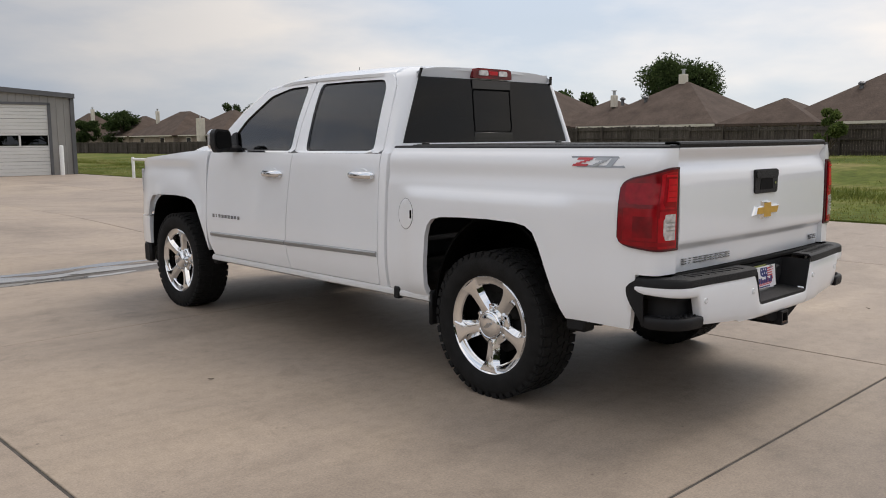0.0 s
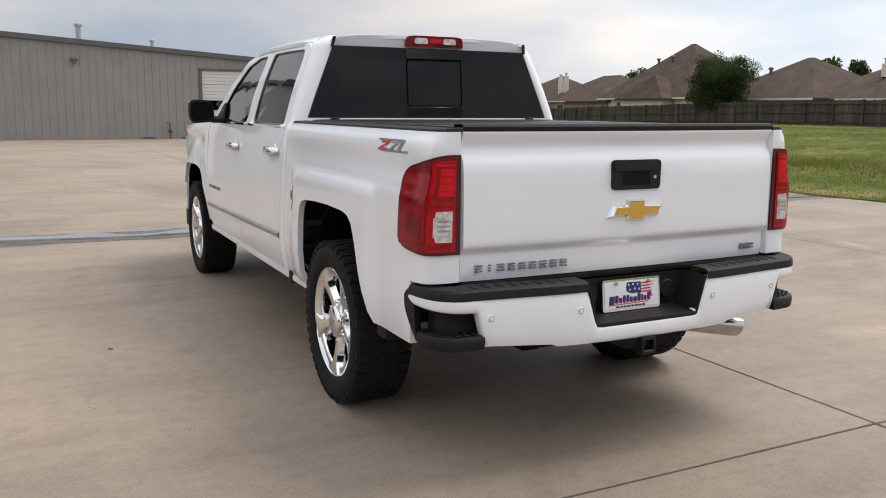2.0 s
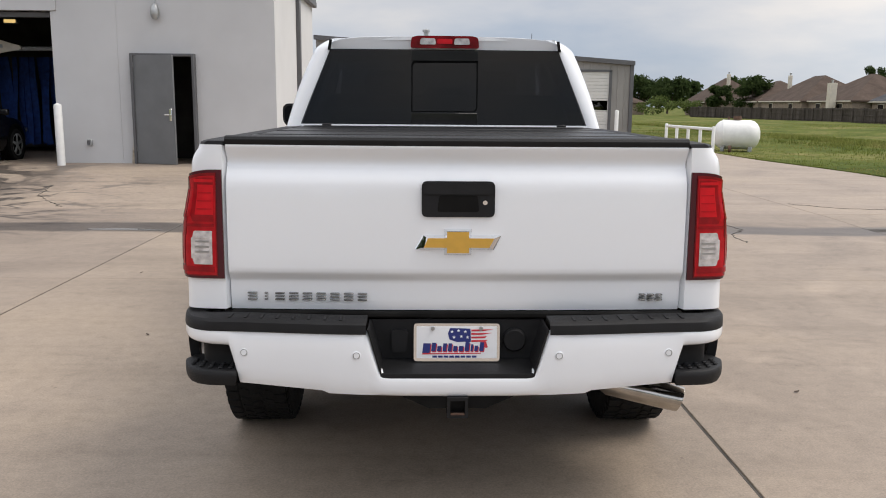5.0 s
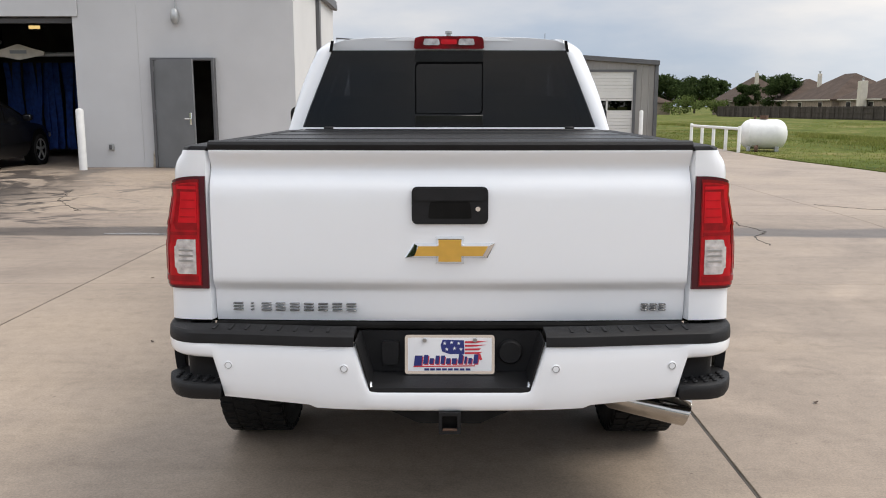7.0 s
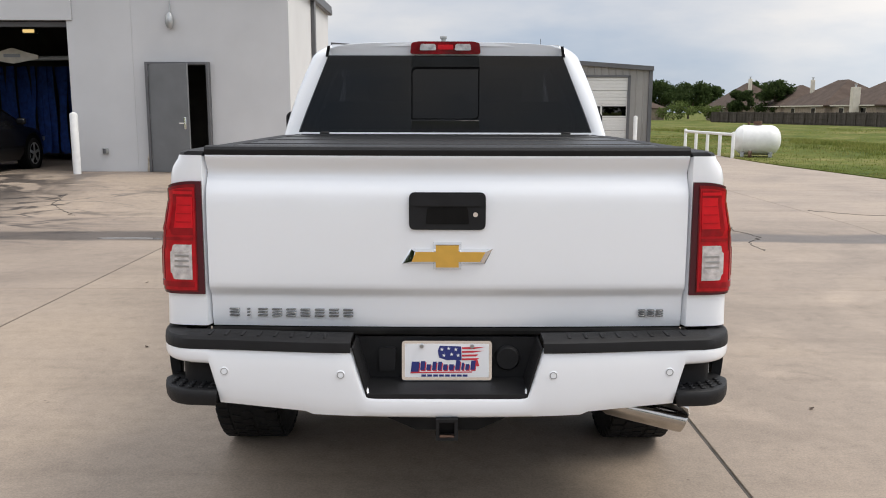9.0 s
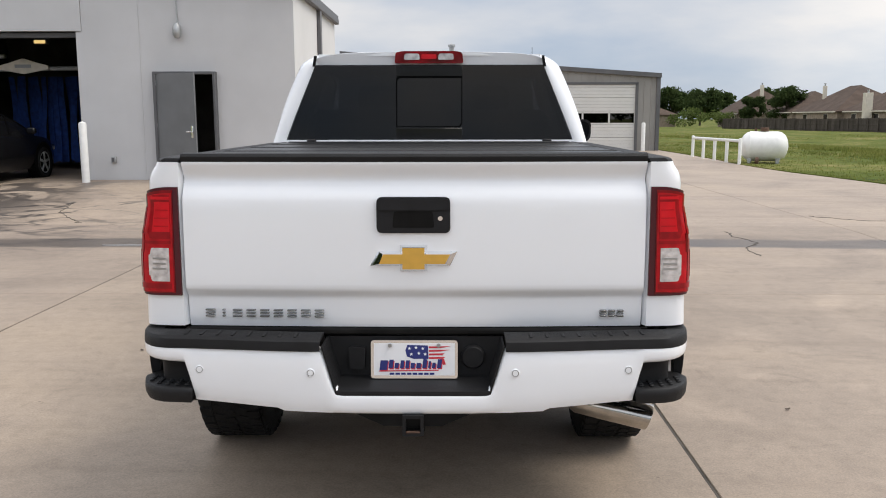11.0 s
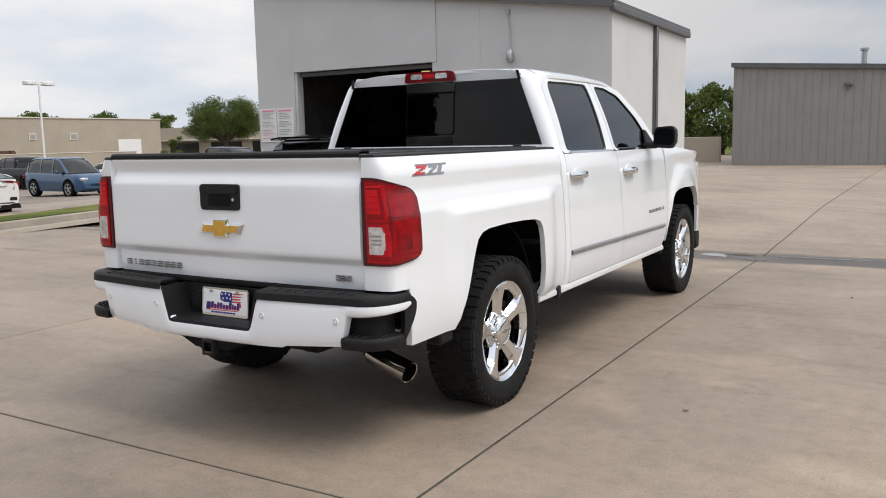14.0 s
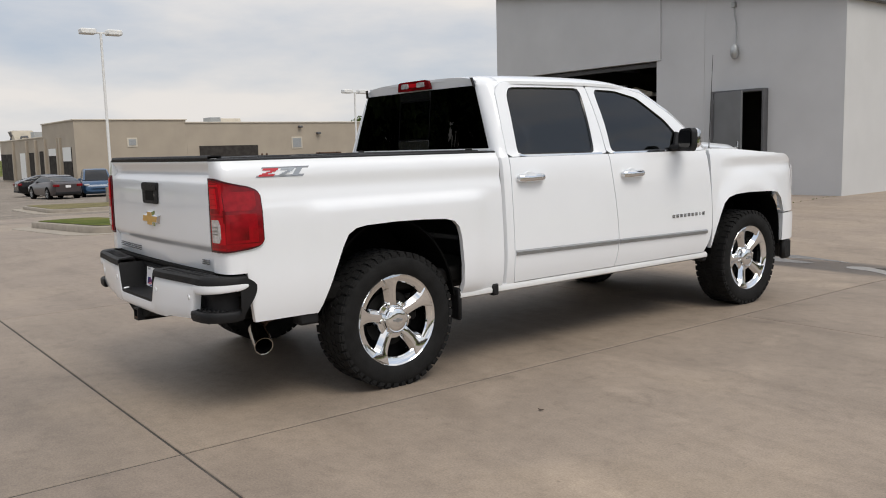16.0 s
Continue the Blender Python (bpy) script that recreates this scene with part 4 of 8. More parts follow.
    # wheel-well liners
    for hy, hz, rr in ((0.0, 0.40, 0.60), (3.645, 0.40, 0.57)):
        g = Geo().shell(lambda u, v: (s * v, hy + rr * (math.copysign(abs(math.cos(u)) ** 0.5, math.cos(u)) * 0.90 if hy else math.cos(u) * 0.80), hz + rr * (math.copysign(abs(math.sin(u)) ** 0.6, math.sin(u)) if hy else math.sin(u)) * 0.985), lin(0.035 if hy else 0.14, math.pi - (0.035 if hy else 0.14), 22), (0.50, 0.942 if hy else 0.925), lambda u, v: (0, -0.012 * math.cos(u), -0.012 * math.sin(u)))
        g.shell(lambda u, v: (s * 0.50, hy + v * rr * math.cos(u), hz + v * rr * math.sin(u)), lin(0.035 if hy else 0.14, math.pi - (0.035 if hy else 0.14), 22), (0.02, 0.5, 1.0), lambda u, v: (-s * 0.01, 0, 0))
        part("wheel_well", g, M_LINER, truck)
    # flaps and trim by the wheels
    for y, z0, z1, w, d in ((0.505, 0.315, 0.52, 0.10, 0.030), (-0.56, 0.450, 0.53, 0.09, 0.12), (3.045, 0.425, 0.49, 0.11, 0.07)):
        part("splash_guard", Geo().box((s * (0.955 - w / 2 - 0.01), y, (z0 + z1) / 2), (w, d, z1 - z0), 0.012), M_BLACKP, truck)
    # door mirror
    mirror = part("door_mirror", Geo().prism(rounded([(0.985, 1.328), (1.19, 1.318), (1.225, 1.36), (1.225, 1.465), (1.19, 1.492), (1.02, 1.485), (0.99, 1.45)], 0.025, 3), lambda a, b, c: (s * (0.985 + (a - 0.985) * 0.82), c - 0.40 * (a - 1.03), b), 2.615, 2.68), M_BLACKP, truck, "black door mirror with a chrome cap")
    capm = Geo()
    rings = []
    for k, (e, d) in enumerate(((1.0, 0.0), (1.0, 0.008), (0.94, 0.024), (0.78, 0.036), (0.45, 0.042))):
        rings.append([(s * (0.985 + (0.12 + (a - 1.105) * e) * 0.82), 2.68 + 2.0 * d - 0.40 * (0.075 + (a - 1.105) * e), 1.41 + (b - 1.41) * e) for a, b in rounded([(0.985, 1.35), (1.19, 1.335), (1.225, 1.36), (1.225, 1.465), (1.19, 1.492), (1.02, 1.488), (0.99, 1.45)], 0.025, 3)])
    capm.ring_loft(rings)
    part("mirror_cap", capm, M_CHROME, mirror, "chrome cap")
    part("mirror_arm", Geo().box((s * 0.955, 2.67, 1.345), (0.12, 0.10, 0.05), 0.02).prism([(2.66, 1.32), (2.93, 1.32), (2.80, 1.46), (2.76, 1.47)], lambda a, b, c: (s * (half_width(a, b) + c), a, b), -0.01, 0.006), M_BLACKP, mirror)
    pane = rounded([(1.005, 1.355), (1.18, 1.345), (1.205, 1.37), (1.205, 1.455), (1.175, 1.475), (1.03, 1.47), (1.008, 1.44)], 0.02, 3)
    part("mirror_glass", Geo().prism(pane, lambda a, b, c: (s * (0.985 + (a - 0.985) * 0.82), c - 0.40 * (a - 1.03), b), 2.607, 2.613), M_MIRROR, mirror, "dark tinted mirror glass")
    # bright badge on the bed side
    badge = part("trim_badge", Geo().prism([(-0.835, 1.262), (-0.56, 1.262), (-0.515, 1.315), (-0.79, 1.315)], lambda a, b, c: mir(s, bed_point((0.848 - (a if s > 0 else a)) / 1.648 if a > -0.8 else 1.0 + (-0.80 - a) / 0.4, b, c)), 0.0005, 0.002), M_BADGEG, truck, "slanted grey and red trim badge")
    def slant(a0, a1, z0, z1, mat, out):
        sh = lambda z: (z - 1.262) / 0.053 * 0.045
        q = [(a0 + sh(z0), z0), (a1 + sh(z0), z0), (a1 + sh(z1), z1), (a0 + sh(z1), z1)]
        if s < 0:
            q = [(-1.35 - a, z) for a, z in q]
            q = [(a, z) for a, z in q]
        part("badge_stroke", Geo().prism(q, lambda a, b, c: mir(s, bed_point((0.848 - a) / 1.648 if a > -0.80 else 1.0 + (-0.80 - a) / 0.4, b, c)), 0.002, out), mat, badge)
    base = -0.825
    for k, (mat, dx) in enumerate(((M_BADGER, 0.0), (M_BRUSHED, 0.105), (M_BRUSHED, 0.195))):
        w = (0.088, 0.078, 0.035)[k]
        if k < 2:
            slant(base + dx, base + dx + w, 1.298, 1.309, mat, 0.0035)
            for j in range(3):
                slant(base + dx + (0.012 + 0.018 * j if k == 0 else 0.02 + 0.012 * j), base + dx + (0.045 + 0.018 * j if k == 0 else 0.05 + 0.012 * j), 1.278 + 0.0066 * j, 1.2846 + 0.0066 * j, mat, 0.0035)
            if k == 0:
                slant(base + dx, base + dx + w, 1.267, 1.278, mat, 0.0035)
            else:
                slant(base + dx + 0.012, base + dx + 0.045, 1.267, 1.278, mat, 0.0035)
        else:
            slant(base + dx, base + dx + w, 1.267, 1.309, mat, 0.0035)
    # tail lamp wrapped round the corner
    def lamp(t0, t1, zlo, zhi, off, thick, n=14, rows=10):
        return Geo().shell(lambda u, v: mir(s, bed_point(u, zlo(u) + (zhi(u) - zlo(u)) * v, off)), lin(t0, t1, n), lin(0, 1, rows), lambda u, v: (-s * thick * corner_normal(u)[0], -thick * corner_normal(u)[1], 0))
    def turn_in(t):
        q = min(1.0, max(0.0, (t - 1.045) / 0.22))
        return 1 - math.sqrt(max(0.0, 1 - (1 - q) ** 2))

    top = lambda t: 1.215 + 0.052 * smooth01((t - 0.99) / 0.9) - 0.045 * turn_in(t)
    bot = lambda t: 0.905 - 0.018 * smooth01((t - 0.99) / 0.7) + 0.040 * turn_in(t)
    lampo = part("tail_lamp", lamp(1.045, 1.985, bot, top, 0.010, 0.03, 30), M_REDD, truck, "deep red tail lamp with a clear reversing light")
    part("lamp_lens", lamp(1.062, 1.928, lambda t: bot(t) + 0.009, lambda t: top(t) - 0.010, 0.0135, 0.006, 28), M_REDL, lampo)
    # rear face: a bright field, a stepped square element above and a framed reversing light below
    part("lamp_field", lamp(1.60, 1.918, lambda t: bot(t) + 0.014, lambda t: top(t) - 0.020, 0.0148, 0.004, 12, 12), M_REDF, lampo)
    part("lamp_surround", lamp(1.66, 1.90, lambda t: 1.088 + 0.02 * smooth01((1.70 - t) / 0.03), lambda t: 1.240 - 0.02 * smooth01((1.70 - t) / 0.03), 0.0162, 0.004), M_REDM, lampo)
    part("lamp_element", lamp(1.72, 1.90, lambda t: 1.112, lambda t: 1.216, 0.0178, 0.004), M_REDB, lampo, "square red lamp element")
    for k in range(3):
        part("lamp_rib", lamp(1.735, 1.885, lambda t: 1.130 + 0.028 * k, lambda t: 1.134 + 0.028 * k, 0.0190, 0.003, 6, 3), M_REDF, lampo)
    part("lamp_bar", lamp(1.67, 1.90, lambda t: 1.224, lambda t: 1.234, 0.0180, 0.004), M_REDB, lampo)
    part("lamp_bar", lamp(1.62, 1.90, lambda t: 1.070, lambda t: 1.080, 0.0170, 0.004), M_REDM, lampo)
    part("lamp_bar", lamp(1.10, 1.90, lambda t: 0.912 + 0.03 * turn_in(t), lambda t: 0.930, 0.0165, 0.004, 24), M_REDM, lampo)
    part("lamp_surround", lamp(1.13, 1.58, lambda t: 0.936, lambda t: 1.082, 0.0152, 0.003), M_REDM, lampo)
    part("lamp_element", lamp(1.26, 1.52, lambda t: 0.950, lambda t: 1.046, 0.0165, 0.003), M_REDL, lampo)
    part("lamp_surround", lamp(1.13, 1.58, lambda t: 1.100 + 0.03 * smooth01((1.2 - t) / 0.1), lambda t: 1.196, 0.0150, 0.003), M_REDM, lampo)
    part("side_marker", lamp(1.575, 1.615, lambda t: 1.040, lambda t: 1.105, 0.0165, 0.006, 5, 6), M_REDL, lampo)
    rev = part("reversing_light", lamp(1.685, 1.885, lambda t: 0.938 + 0.022 * smooth01((1.72 - t) / 0.025), lambda t: 1.056 - 0.026 * smooth01((1.72 - t) / 0.025), 0.0180, 0.005), M_CLEAR, lampo, "clear reversing light")
    part("light_chamber", lamp(1.725, 1.868, lambda t: 0.955, lambda t: 1.040, 0.0190, 0.003, 6, 4), M_CLEAR, rev)
    for z in (0.962, 0.980, 0.998, 1.016, 1.030):
        part("lamp_rib", lamp(1.735, 1.860, lambda t: z, lambda t: z + 0.006, 0.0205, 0.003, 6, 3), M_CLEAR if z < 0.97 or z > 1.02 else M_BRUSHED, rev)
    # filler pieces between the bed corner and bumper
    part("bed_drain", Geo().box((s * 0.88, -0.93, 0.745), (0.07, 0.10, 0.02), 0.006), M_BLACKP, truck)

# fuel door, on one side only
fd = Geo()
ring = lambda r, o: [mir(-1, bed_point((0.848 - (0.665 + r * 0.078 * math.cos(a))) / 1.648, 0.968 + r * 0.090 * math.sin(a), o)) for a in lin(0, 2 * math.pi, 41)[:-1]]
fd.ring_loft([ring(1.0, 0.001), ring(0.97, 0.0035), ring(0.6, 0.004), ring(0.1, 0.0042)], True, True)
fuel = part("fuel_door", fd, M_WHITE, truck, "round white fuel door")
part("fuel_door_gap", Geo().band(ring(1.022, 0.0012), ring(0.992, 0.0012), (0.002, 0, 0)), M_LINER, fuel)
part("finger_notch", Geo().box(mir(-1, bed_point((0.848 - 0.605) / 1.648, 0.968, 0.003)), (0.006, 0.018, 0.05), 0.003), M_LINER, fuel)

# roof
rc = curve_at([(0.86, 1.862), (0.92, 1.870), (1.2, 1.884), (1.7, 1.890), (2.1, 1.880), (2.46, 1.846)])
re_ = curve_at([(0.86, 1.819), (1.0, 1.824), (2.15, 1.823), (2.46, 1.770)])


def roof(u, y):
    k = abs(u)
    return (u * (0.738 - 0.092 * (1 - smooth01((y - 0.885) / 0.30))), y + 0.05 * k**3 * (1 - smooth01((y - 0.885) / 0.2)), re_(y) + (rc(y) - re_(y)) * (1 - k**7))


g = Geo().shell(lambda u, v: roof(u, v), [-1, -0.985, -0.95, -0.9, -0.85] + lin(-0.78, 0.78, 17) + [0.85, 0.9, 0.95, 0.985, 1], [0.885, 0.89, 0.905] + lin(0.95, 2.46, 16), lambda u, v: (0, 0, -0.02))
part("roof", g, M_WHITE, truck, smooth=60)
# rear header over the back glass
g = Geo().shell(lambda u, v: (u * (0.655 - 0.005 * v), 0.903 - 0.016 * v + 0.02 * abs(u) ** 3, 1.792 + v * (roof(u * 0.96, 0.89)[2] - 0.004 - 1.792)), lin(-1, 1, 25), (0, 0.5, 0.9, 1.0), lambda u, v: (0, 0.02, 0))
part("rear_header", g, M_WHITE, truck, smooth=60)
for s in (1, -1):
    g = Geo().shell(lambda u, v: (s * (0.640 + v - 0.012 * u), 0.882 + 0.012 * (1 - u), 1.788 + u * (1.846 - 1.788)), (0.0, 0.5, 1.0), (0.0, 0.016), lambda u, v: (0, 0.012, 0))
    part("roof_ditch_moulding", g, M_GLOSSB, truck, "black roof moulding")
# third brake lamp
bl = Geo().prism(rounded([(-0.192, 1.803), (0.192, 1.803), (0.186, 1.862), (0.15, 1.870), (-0.15, 1.870), (-0.186, 1.862)], 0.012, 3), lambda a, b, c: (a, c + 0.10 * a * a, b), 0.868, 0.905)
brake = part("high_brake_lamp", bl, M_REDL, truck, "red high-level brake lamp with two clear cargo lights")
for x in (-0.095, 0.095):
    part("cargo_light", Geo().prism(rounded([(x - 0.045, 1.822), (x + 0.045, 1.822), (x + 0.04, 1.856), (x - 0.04, 1.856)], 0.01, 3), lambda a, b, c: (a, c + 0.10 * a * a, b), 0.862, 0.870), M_CLEAR, brake, "clear cargo light")
part("brake_element", Geo().prism(rounded([(-0.042, 1.826), (0.042, 1.826), (0.042, 1.852), (-0.042, 1.852)], 0.006, 3), lambda a, b, c: (a, c + 0.10 * a * a, b), 0.863, 0.870), M_REDB, brake)
# back glass with its sliding pane
glass_y = lambda x, z: 0.872 + (z - 1.345) * 0.085 + 0.018 * (1 - (x / 0.8) ** 2) * -1
hw = lambda z: 0.824 - (z - 1.355) * 0.415
back = Geo().shell(lambda u, v: (u * hw(v), glass_y(u * hw(v), v), v), lin(-1, 1, 21), lin(1.352, 1.796, 8), lambda u, v: (0, 0.005, 0))
rear_glass = part("rear_window", back, M_TINTR, truck, "dark tinted rear window with a sliding centre pane")
part("cab_back_panel", Geo().shell(lambda u, v: (u * (hw(v) + 0.004), glass_y(u * hw(v), v) - 0.008, v), lin(-1, 1, 21), (1.340, 1.360, 1.375, 1.380), lambda u, v: (0, 0.006, 0)), M_WHITE, truck, "white painted cab back under the rear window")
slide = Geo().band([(a, glass_y(a, b) - 0.003, b) for a, b in dense([(-0.187, 1.452), (0.187, 1.452), (0.187, 1.735), (-0.187, 1.735)], 40)], [(a, glass_y(a, b) - 0.003, b) for a, b in dense([(-0.180, 1.456), (0.180, 1.456), (0.180, 1.723), (-0.180, 1.723)], 40)], (0, 0.004, 0))
part("slider_frame", slide, M_LINER, rear_glass)
part("slider_header", Geo().box((0, glass_y(0, 1.76) - 0.004, 1.763), (0.375, 0.006, 0.060), 0.002), M_GLOSSB, rear_glass)
part("shade_band", Geo().box((0, glass_y(0, 1.445) - 0.003, 1.402), (0.375, 0.004, 0.088), 0.002), M_GLOSSB, rear_glass)
for x in (-0.66, 0.66):
    part("cover_clamp", Geo().box((x, 0.83, 1.374), (0.05, 0.03, 0.022), 0.006), M_BLACKP, truck)
# white cab-back ledge below the glass
part("cab_back", Geo().box((0, 0.884, 1.20), (1.70, 0.02, 0.31), 0.005), M_WHITE, truck)
# tonneau cover in four folding panels
cover = part("tonneau_cover", Geo().box((0, -0.10, 1.338), (1.62, 1.78, 0.018), 0.006), M_COVER, truck, "black folding bed cover")
y = -0.985
for k, d in enumerate((0.44, 0.44, 0.44, 0.44)):
    part("cover_panel", Geo().box((0, y + d / 2, 1.359), (1.58 if k else 1.60, d - 0.018, 0.022), 0.007), M_COVER, cover)
    part("cover_rib", Geo().box((0, y + d - 0.002, 1.367), (1.56, 0.03, 0.012), 0.005), M_BLACKP, cover)
    y += d
for s in (1, -1):
    part("cover_rail", Geo().box((s * 0.797, -0.09, 1.360), (0.022, 1.76, 0.022), 0.005), M_BLACKP, cover)

# tailgate
tg = curve_at([(0.772, -1.026), (0.80, -1.032), (0.872, -1.034), (0.882, -1.036), (0.910, -1.058), (0.93, -1.061), (1.05, -1.061), (1.16, -1.059), (1.23, -1.054), (1.255, -1.043), (1.28, -1.028), (1.30, -1.025), (1.335, -1.046), (1.350, -1.052), (1.36, -1.047), (1.367, -1.030)])
tg_half = lambda z: 0.799
TG_Z = [0.772, 0.778, 0.79, 0.81, 0.84, 0.868, 0.876, 0.882, 0.89, 0.90, 0.908, 0.915, 0.93, 0.96, 1.0, 1.05, 1.1, 1.15, 1.19, 1.22, 1.235, 1.25, 1.265, 1.28, 1.295, 1.31, 1.322, 1.335, 1.345, 1.353, 1.36, 1.365, 1.367]
gate = Geo().shell(lambda u, v: (u * tg_half(v), tg(v) + 0.022 * u * u, v), [-1, -0.995, -0.985] + lin(-0.95, 0.95, 21) + [0.985, 0.995, 1], TG_Z, lambda u, v: (0, 0.03, 0))
tailgate = part("tailgate", gate, M_WHITE, truck, "white tailgate with a black handle and gold emblem", smooth=50)
part("tailgate_cap", Geo().shell(lambda u, v: (u, -1.04 + 0.022 * (u / 0.79) ** 2 + v[0], v[1]), lin(-0.80, 0.80, 21), ((-0.014, 1.355), (-0.016, 1.371), (-0.010, 1.380), (0.010, 1.383), (0.06, 1.382), (0.065, 1.368)), lambda u, v: (0, 0.004, -0.005)), M_BLACKP, tailgate, "black top cap")
hb = Geo().prism(rounded([(-0.126, 1.111), (0.126, 1.111), (0.126, 1.234), (-0.126, 1.234)], 0.02, 4), lambda a, b, c: (a, c, b), -1.068, -1.05)
thandle = part("tailgate_handle", hb, M_BLACKP, tailgate, "black plastic tailgate handle")
part("handle_pocket", Geo().prism(rounded([(-0.072, 1.130), (0.072, 1.130), (0.066, 1.186), (-0.066, 1.186)], 0.008, 3), lambda a, b, c: (a, c, b), -1.0695, -1.06), M_FRAME, thandle)
part("handle_lip", Geo().prism(rounded([(-0.122, 1.190), (0.122, 1.190), (0.122, 1.230), (-0.122, 1.230)], 0.016, 4), lambda a, b, c: (a, c, b), -1.074, -1.06), M_BLACKP, thandle)
part("lock", Geo().cyl((0.092, -1.073, 1.162), (0.092, -1.06, 1.162), 0.008, n=18), M_CHROME, thandle, "chrome lock barrel")
cross = [(-0.150, 0.997), (-0.047, 0.997), (-0.047, 0.978), (0.047, 0.978), (0.047, 0.997), (0.125, 0.997), (0.150, 1.047), (0.047, 1.047), (0.047, 1.070), (-0.047, 1.070), (-0.047, 1.047), (-0.122, 1.047)]
gold = [(-0.118, 1.006), (-0.038, 1.006), (-0.038, 0.987), (0.038, 0.987), (0.038, 1.006), (0.108, 1.006), (0.126, 1.039), (0.038, 1.039), (0.038, 1.061), (-0.038, 1.061), (-0.038, 1.039), (-0.104, 1.039)]
emblem = part("emblem", Geo().ring_loft([[(a, y, b) for a, b in ring] for ring, y in ((cross, -1.050), (cross, -1.064), (gold, -1.0775))], True, True), M_CHROME, tailgate, "chrome-edged gold cross-bar emblem")
part("emblem_face", Geo().prism(gold, lambda a, b, c: (a, c, b), -1.0790, -1.07), M_GOLD, emblem)
for k in range(9):
    x = -0.722 + k * 0.0485
    b = Geo()
    for dz, h in ((0.011, 0.005), (-0.011, 0.005), (0.0, 0.004)):
        b.box((x, -1.040 + 0.035 * x * x, 0.822 + dz), (0.034 if k != 1 else 0.011, 0.012, h), 0.002)
    part("badge_bar", b, M_BADGED, tailgate, "chrome badge bar")
for k in range(3):
    b = Geo()
    for dz, h in ((0.009, 0.006), (-0.009, 0.006), (0.0, 0.004)):
        b.box((0.662 + k * 0.030, -1.042 + 0.035 * 0.45, 0.822 + dz), (0.024, 0.012, h), 0.002)
    part("badge_bar", b, M_BADGED, tailgate, "chrome badge bar")
# black box set behind each tailgate gap supplies its shade as colour
for s in (1, -1):
    part("gate_gap", Geo().box((s * 0.785, -0.975, 1.06), (0.08, 0.04, 0.59), 0.0), M_LINER, truck, "black strip painted as shade in the tailgate shut line")
part("tailgate_sill", Geo().box((0, -1.02, 0.758), (1.60, 0.05, 0.022), 0.006), M_FRAME, truck)

# rear bumper: a path round the truck's tail, p from -1 to 1 about its middle
def bp(p):
    k = abs(p)
    s = 1 if p >= 0 else -1
    if k <= 0.8:
        x = k
        return (s * x, -1.186 + 0.048 * smooth01((x - 0.30) / 0.6))
    a = (k - 0.8) / 0.2 * math.pi / 2
    y0 = -1.186 + 0.048 * smooth01(0.5 / 0.6)
    return (s * (0.80 + 0.178 * max(0, math.sin(a)) ** 0.75), y0 + 0.28 * (1 - max(0, math.cos(a)) ** 0.75))


by = lambda x: bp(x)[1] if abs(x) <= 0.8 else bp(0.8)[1] + 0.28 * (1 - max(0.0, 1 - ((abs(x) - 0.8) / 0.179) ** 2.6) ** (1 / 2.6))
blo = lambda x: poly_at([(0, 0.503), (0.2, 0.505), (0.44, 0.512), (0.465, 0.522), (0.752, 0.540), (0.785, 0.672), (1.0, 0.694)], abs(x))
bhi = lambda x: poly_at([(0, 0.583), (0.236, 0.583), (0.256, 0.588), (0.270, 0.604), (0.300, 0.708), (0.308, 0.724), (0.322, 0.735), (1.0, 0.737)], abs(x))
ps = sorted({round(sg * a, 4) for sg in (1, -1) for a in (0, 0.1, 0.2, 0.236, 0.248, 0.256, 0.264, 0.270, 0.285, 0.300, 0.308, 0.315, 0.322, 0.36, 0.40, 0.44, 0.465, 0.52, 0.58, 0.64, 0.70, 0.752, 0.763, 0.774, 0.785, 0.80, 0.82, 0.84, 0.86, 0.88, 0.90, 0.92, 0.94, 0.96, 0.966, 0.970, 0.974, 0.978, 0.981, 0.984)})


def bumper_point(p, v):
    z = blo(p) + (bhi(p) - blo(p)) * v
    x, y = bp(p)
    k = smooth01((abs(p) - 0.8) / 0.2)
    sink = 0.014 * (2 * v - 1) ** 4
    # the rail's end is rounded off
    e = max(0.0, (abs(p) - 0.966) / 0.018)
    z += (0.5 - v) * (bhi(p) - blo(p)) * (1 - math.sqrt(max(0.12, 1 - e * e)))
    return (x - math.copysign(0.4 * sink * k, p), y + sink * (1 - k), z)


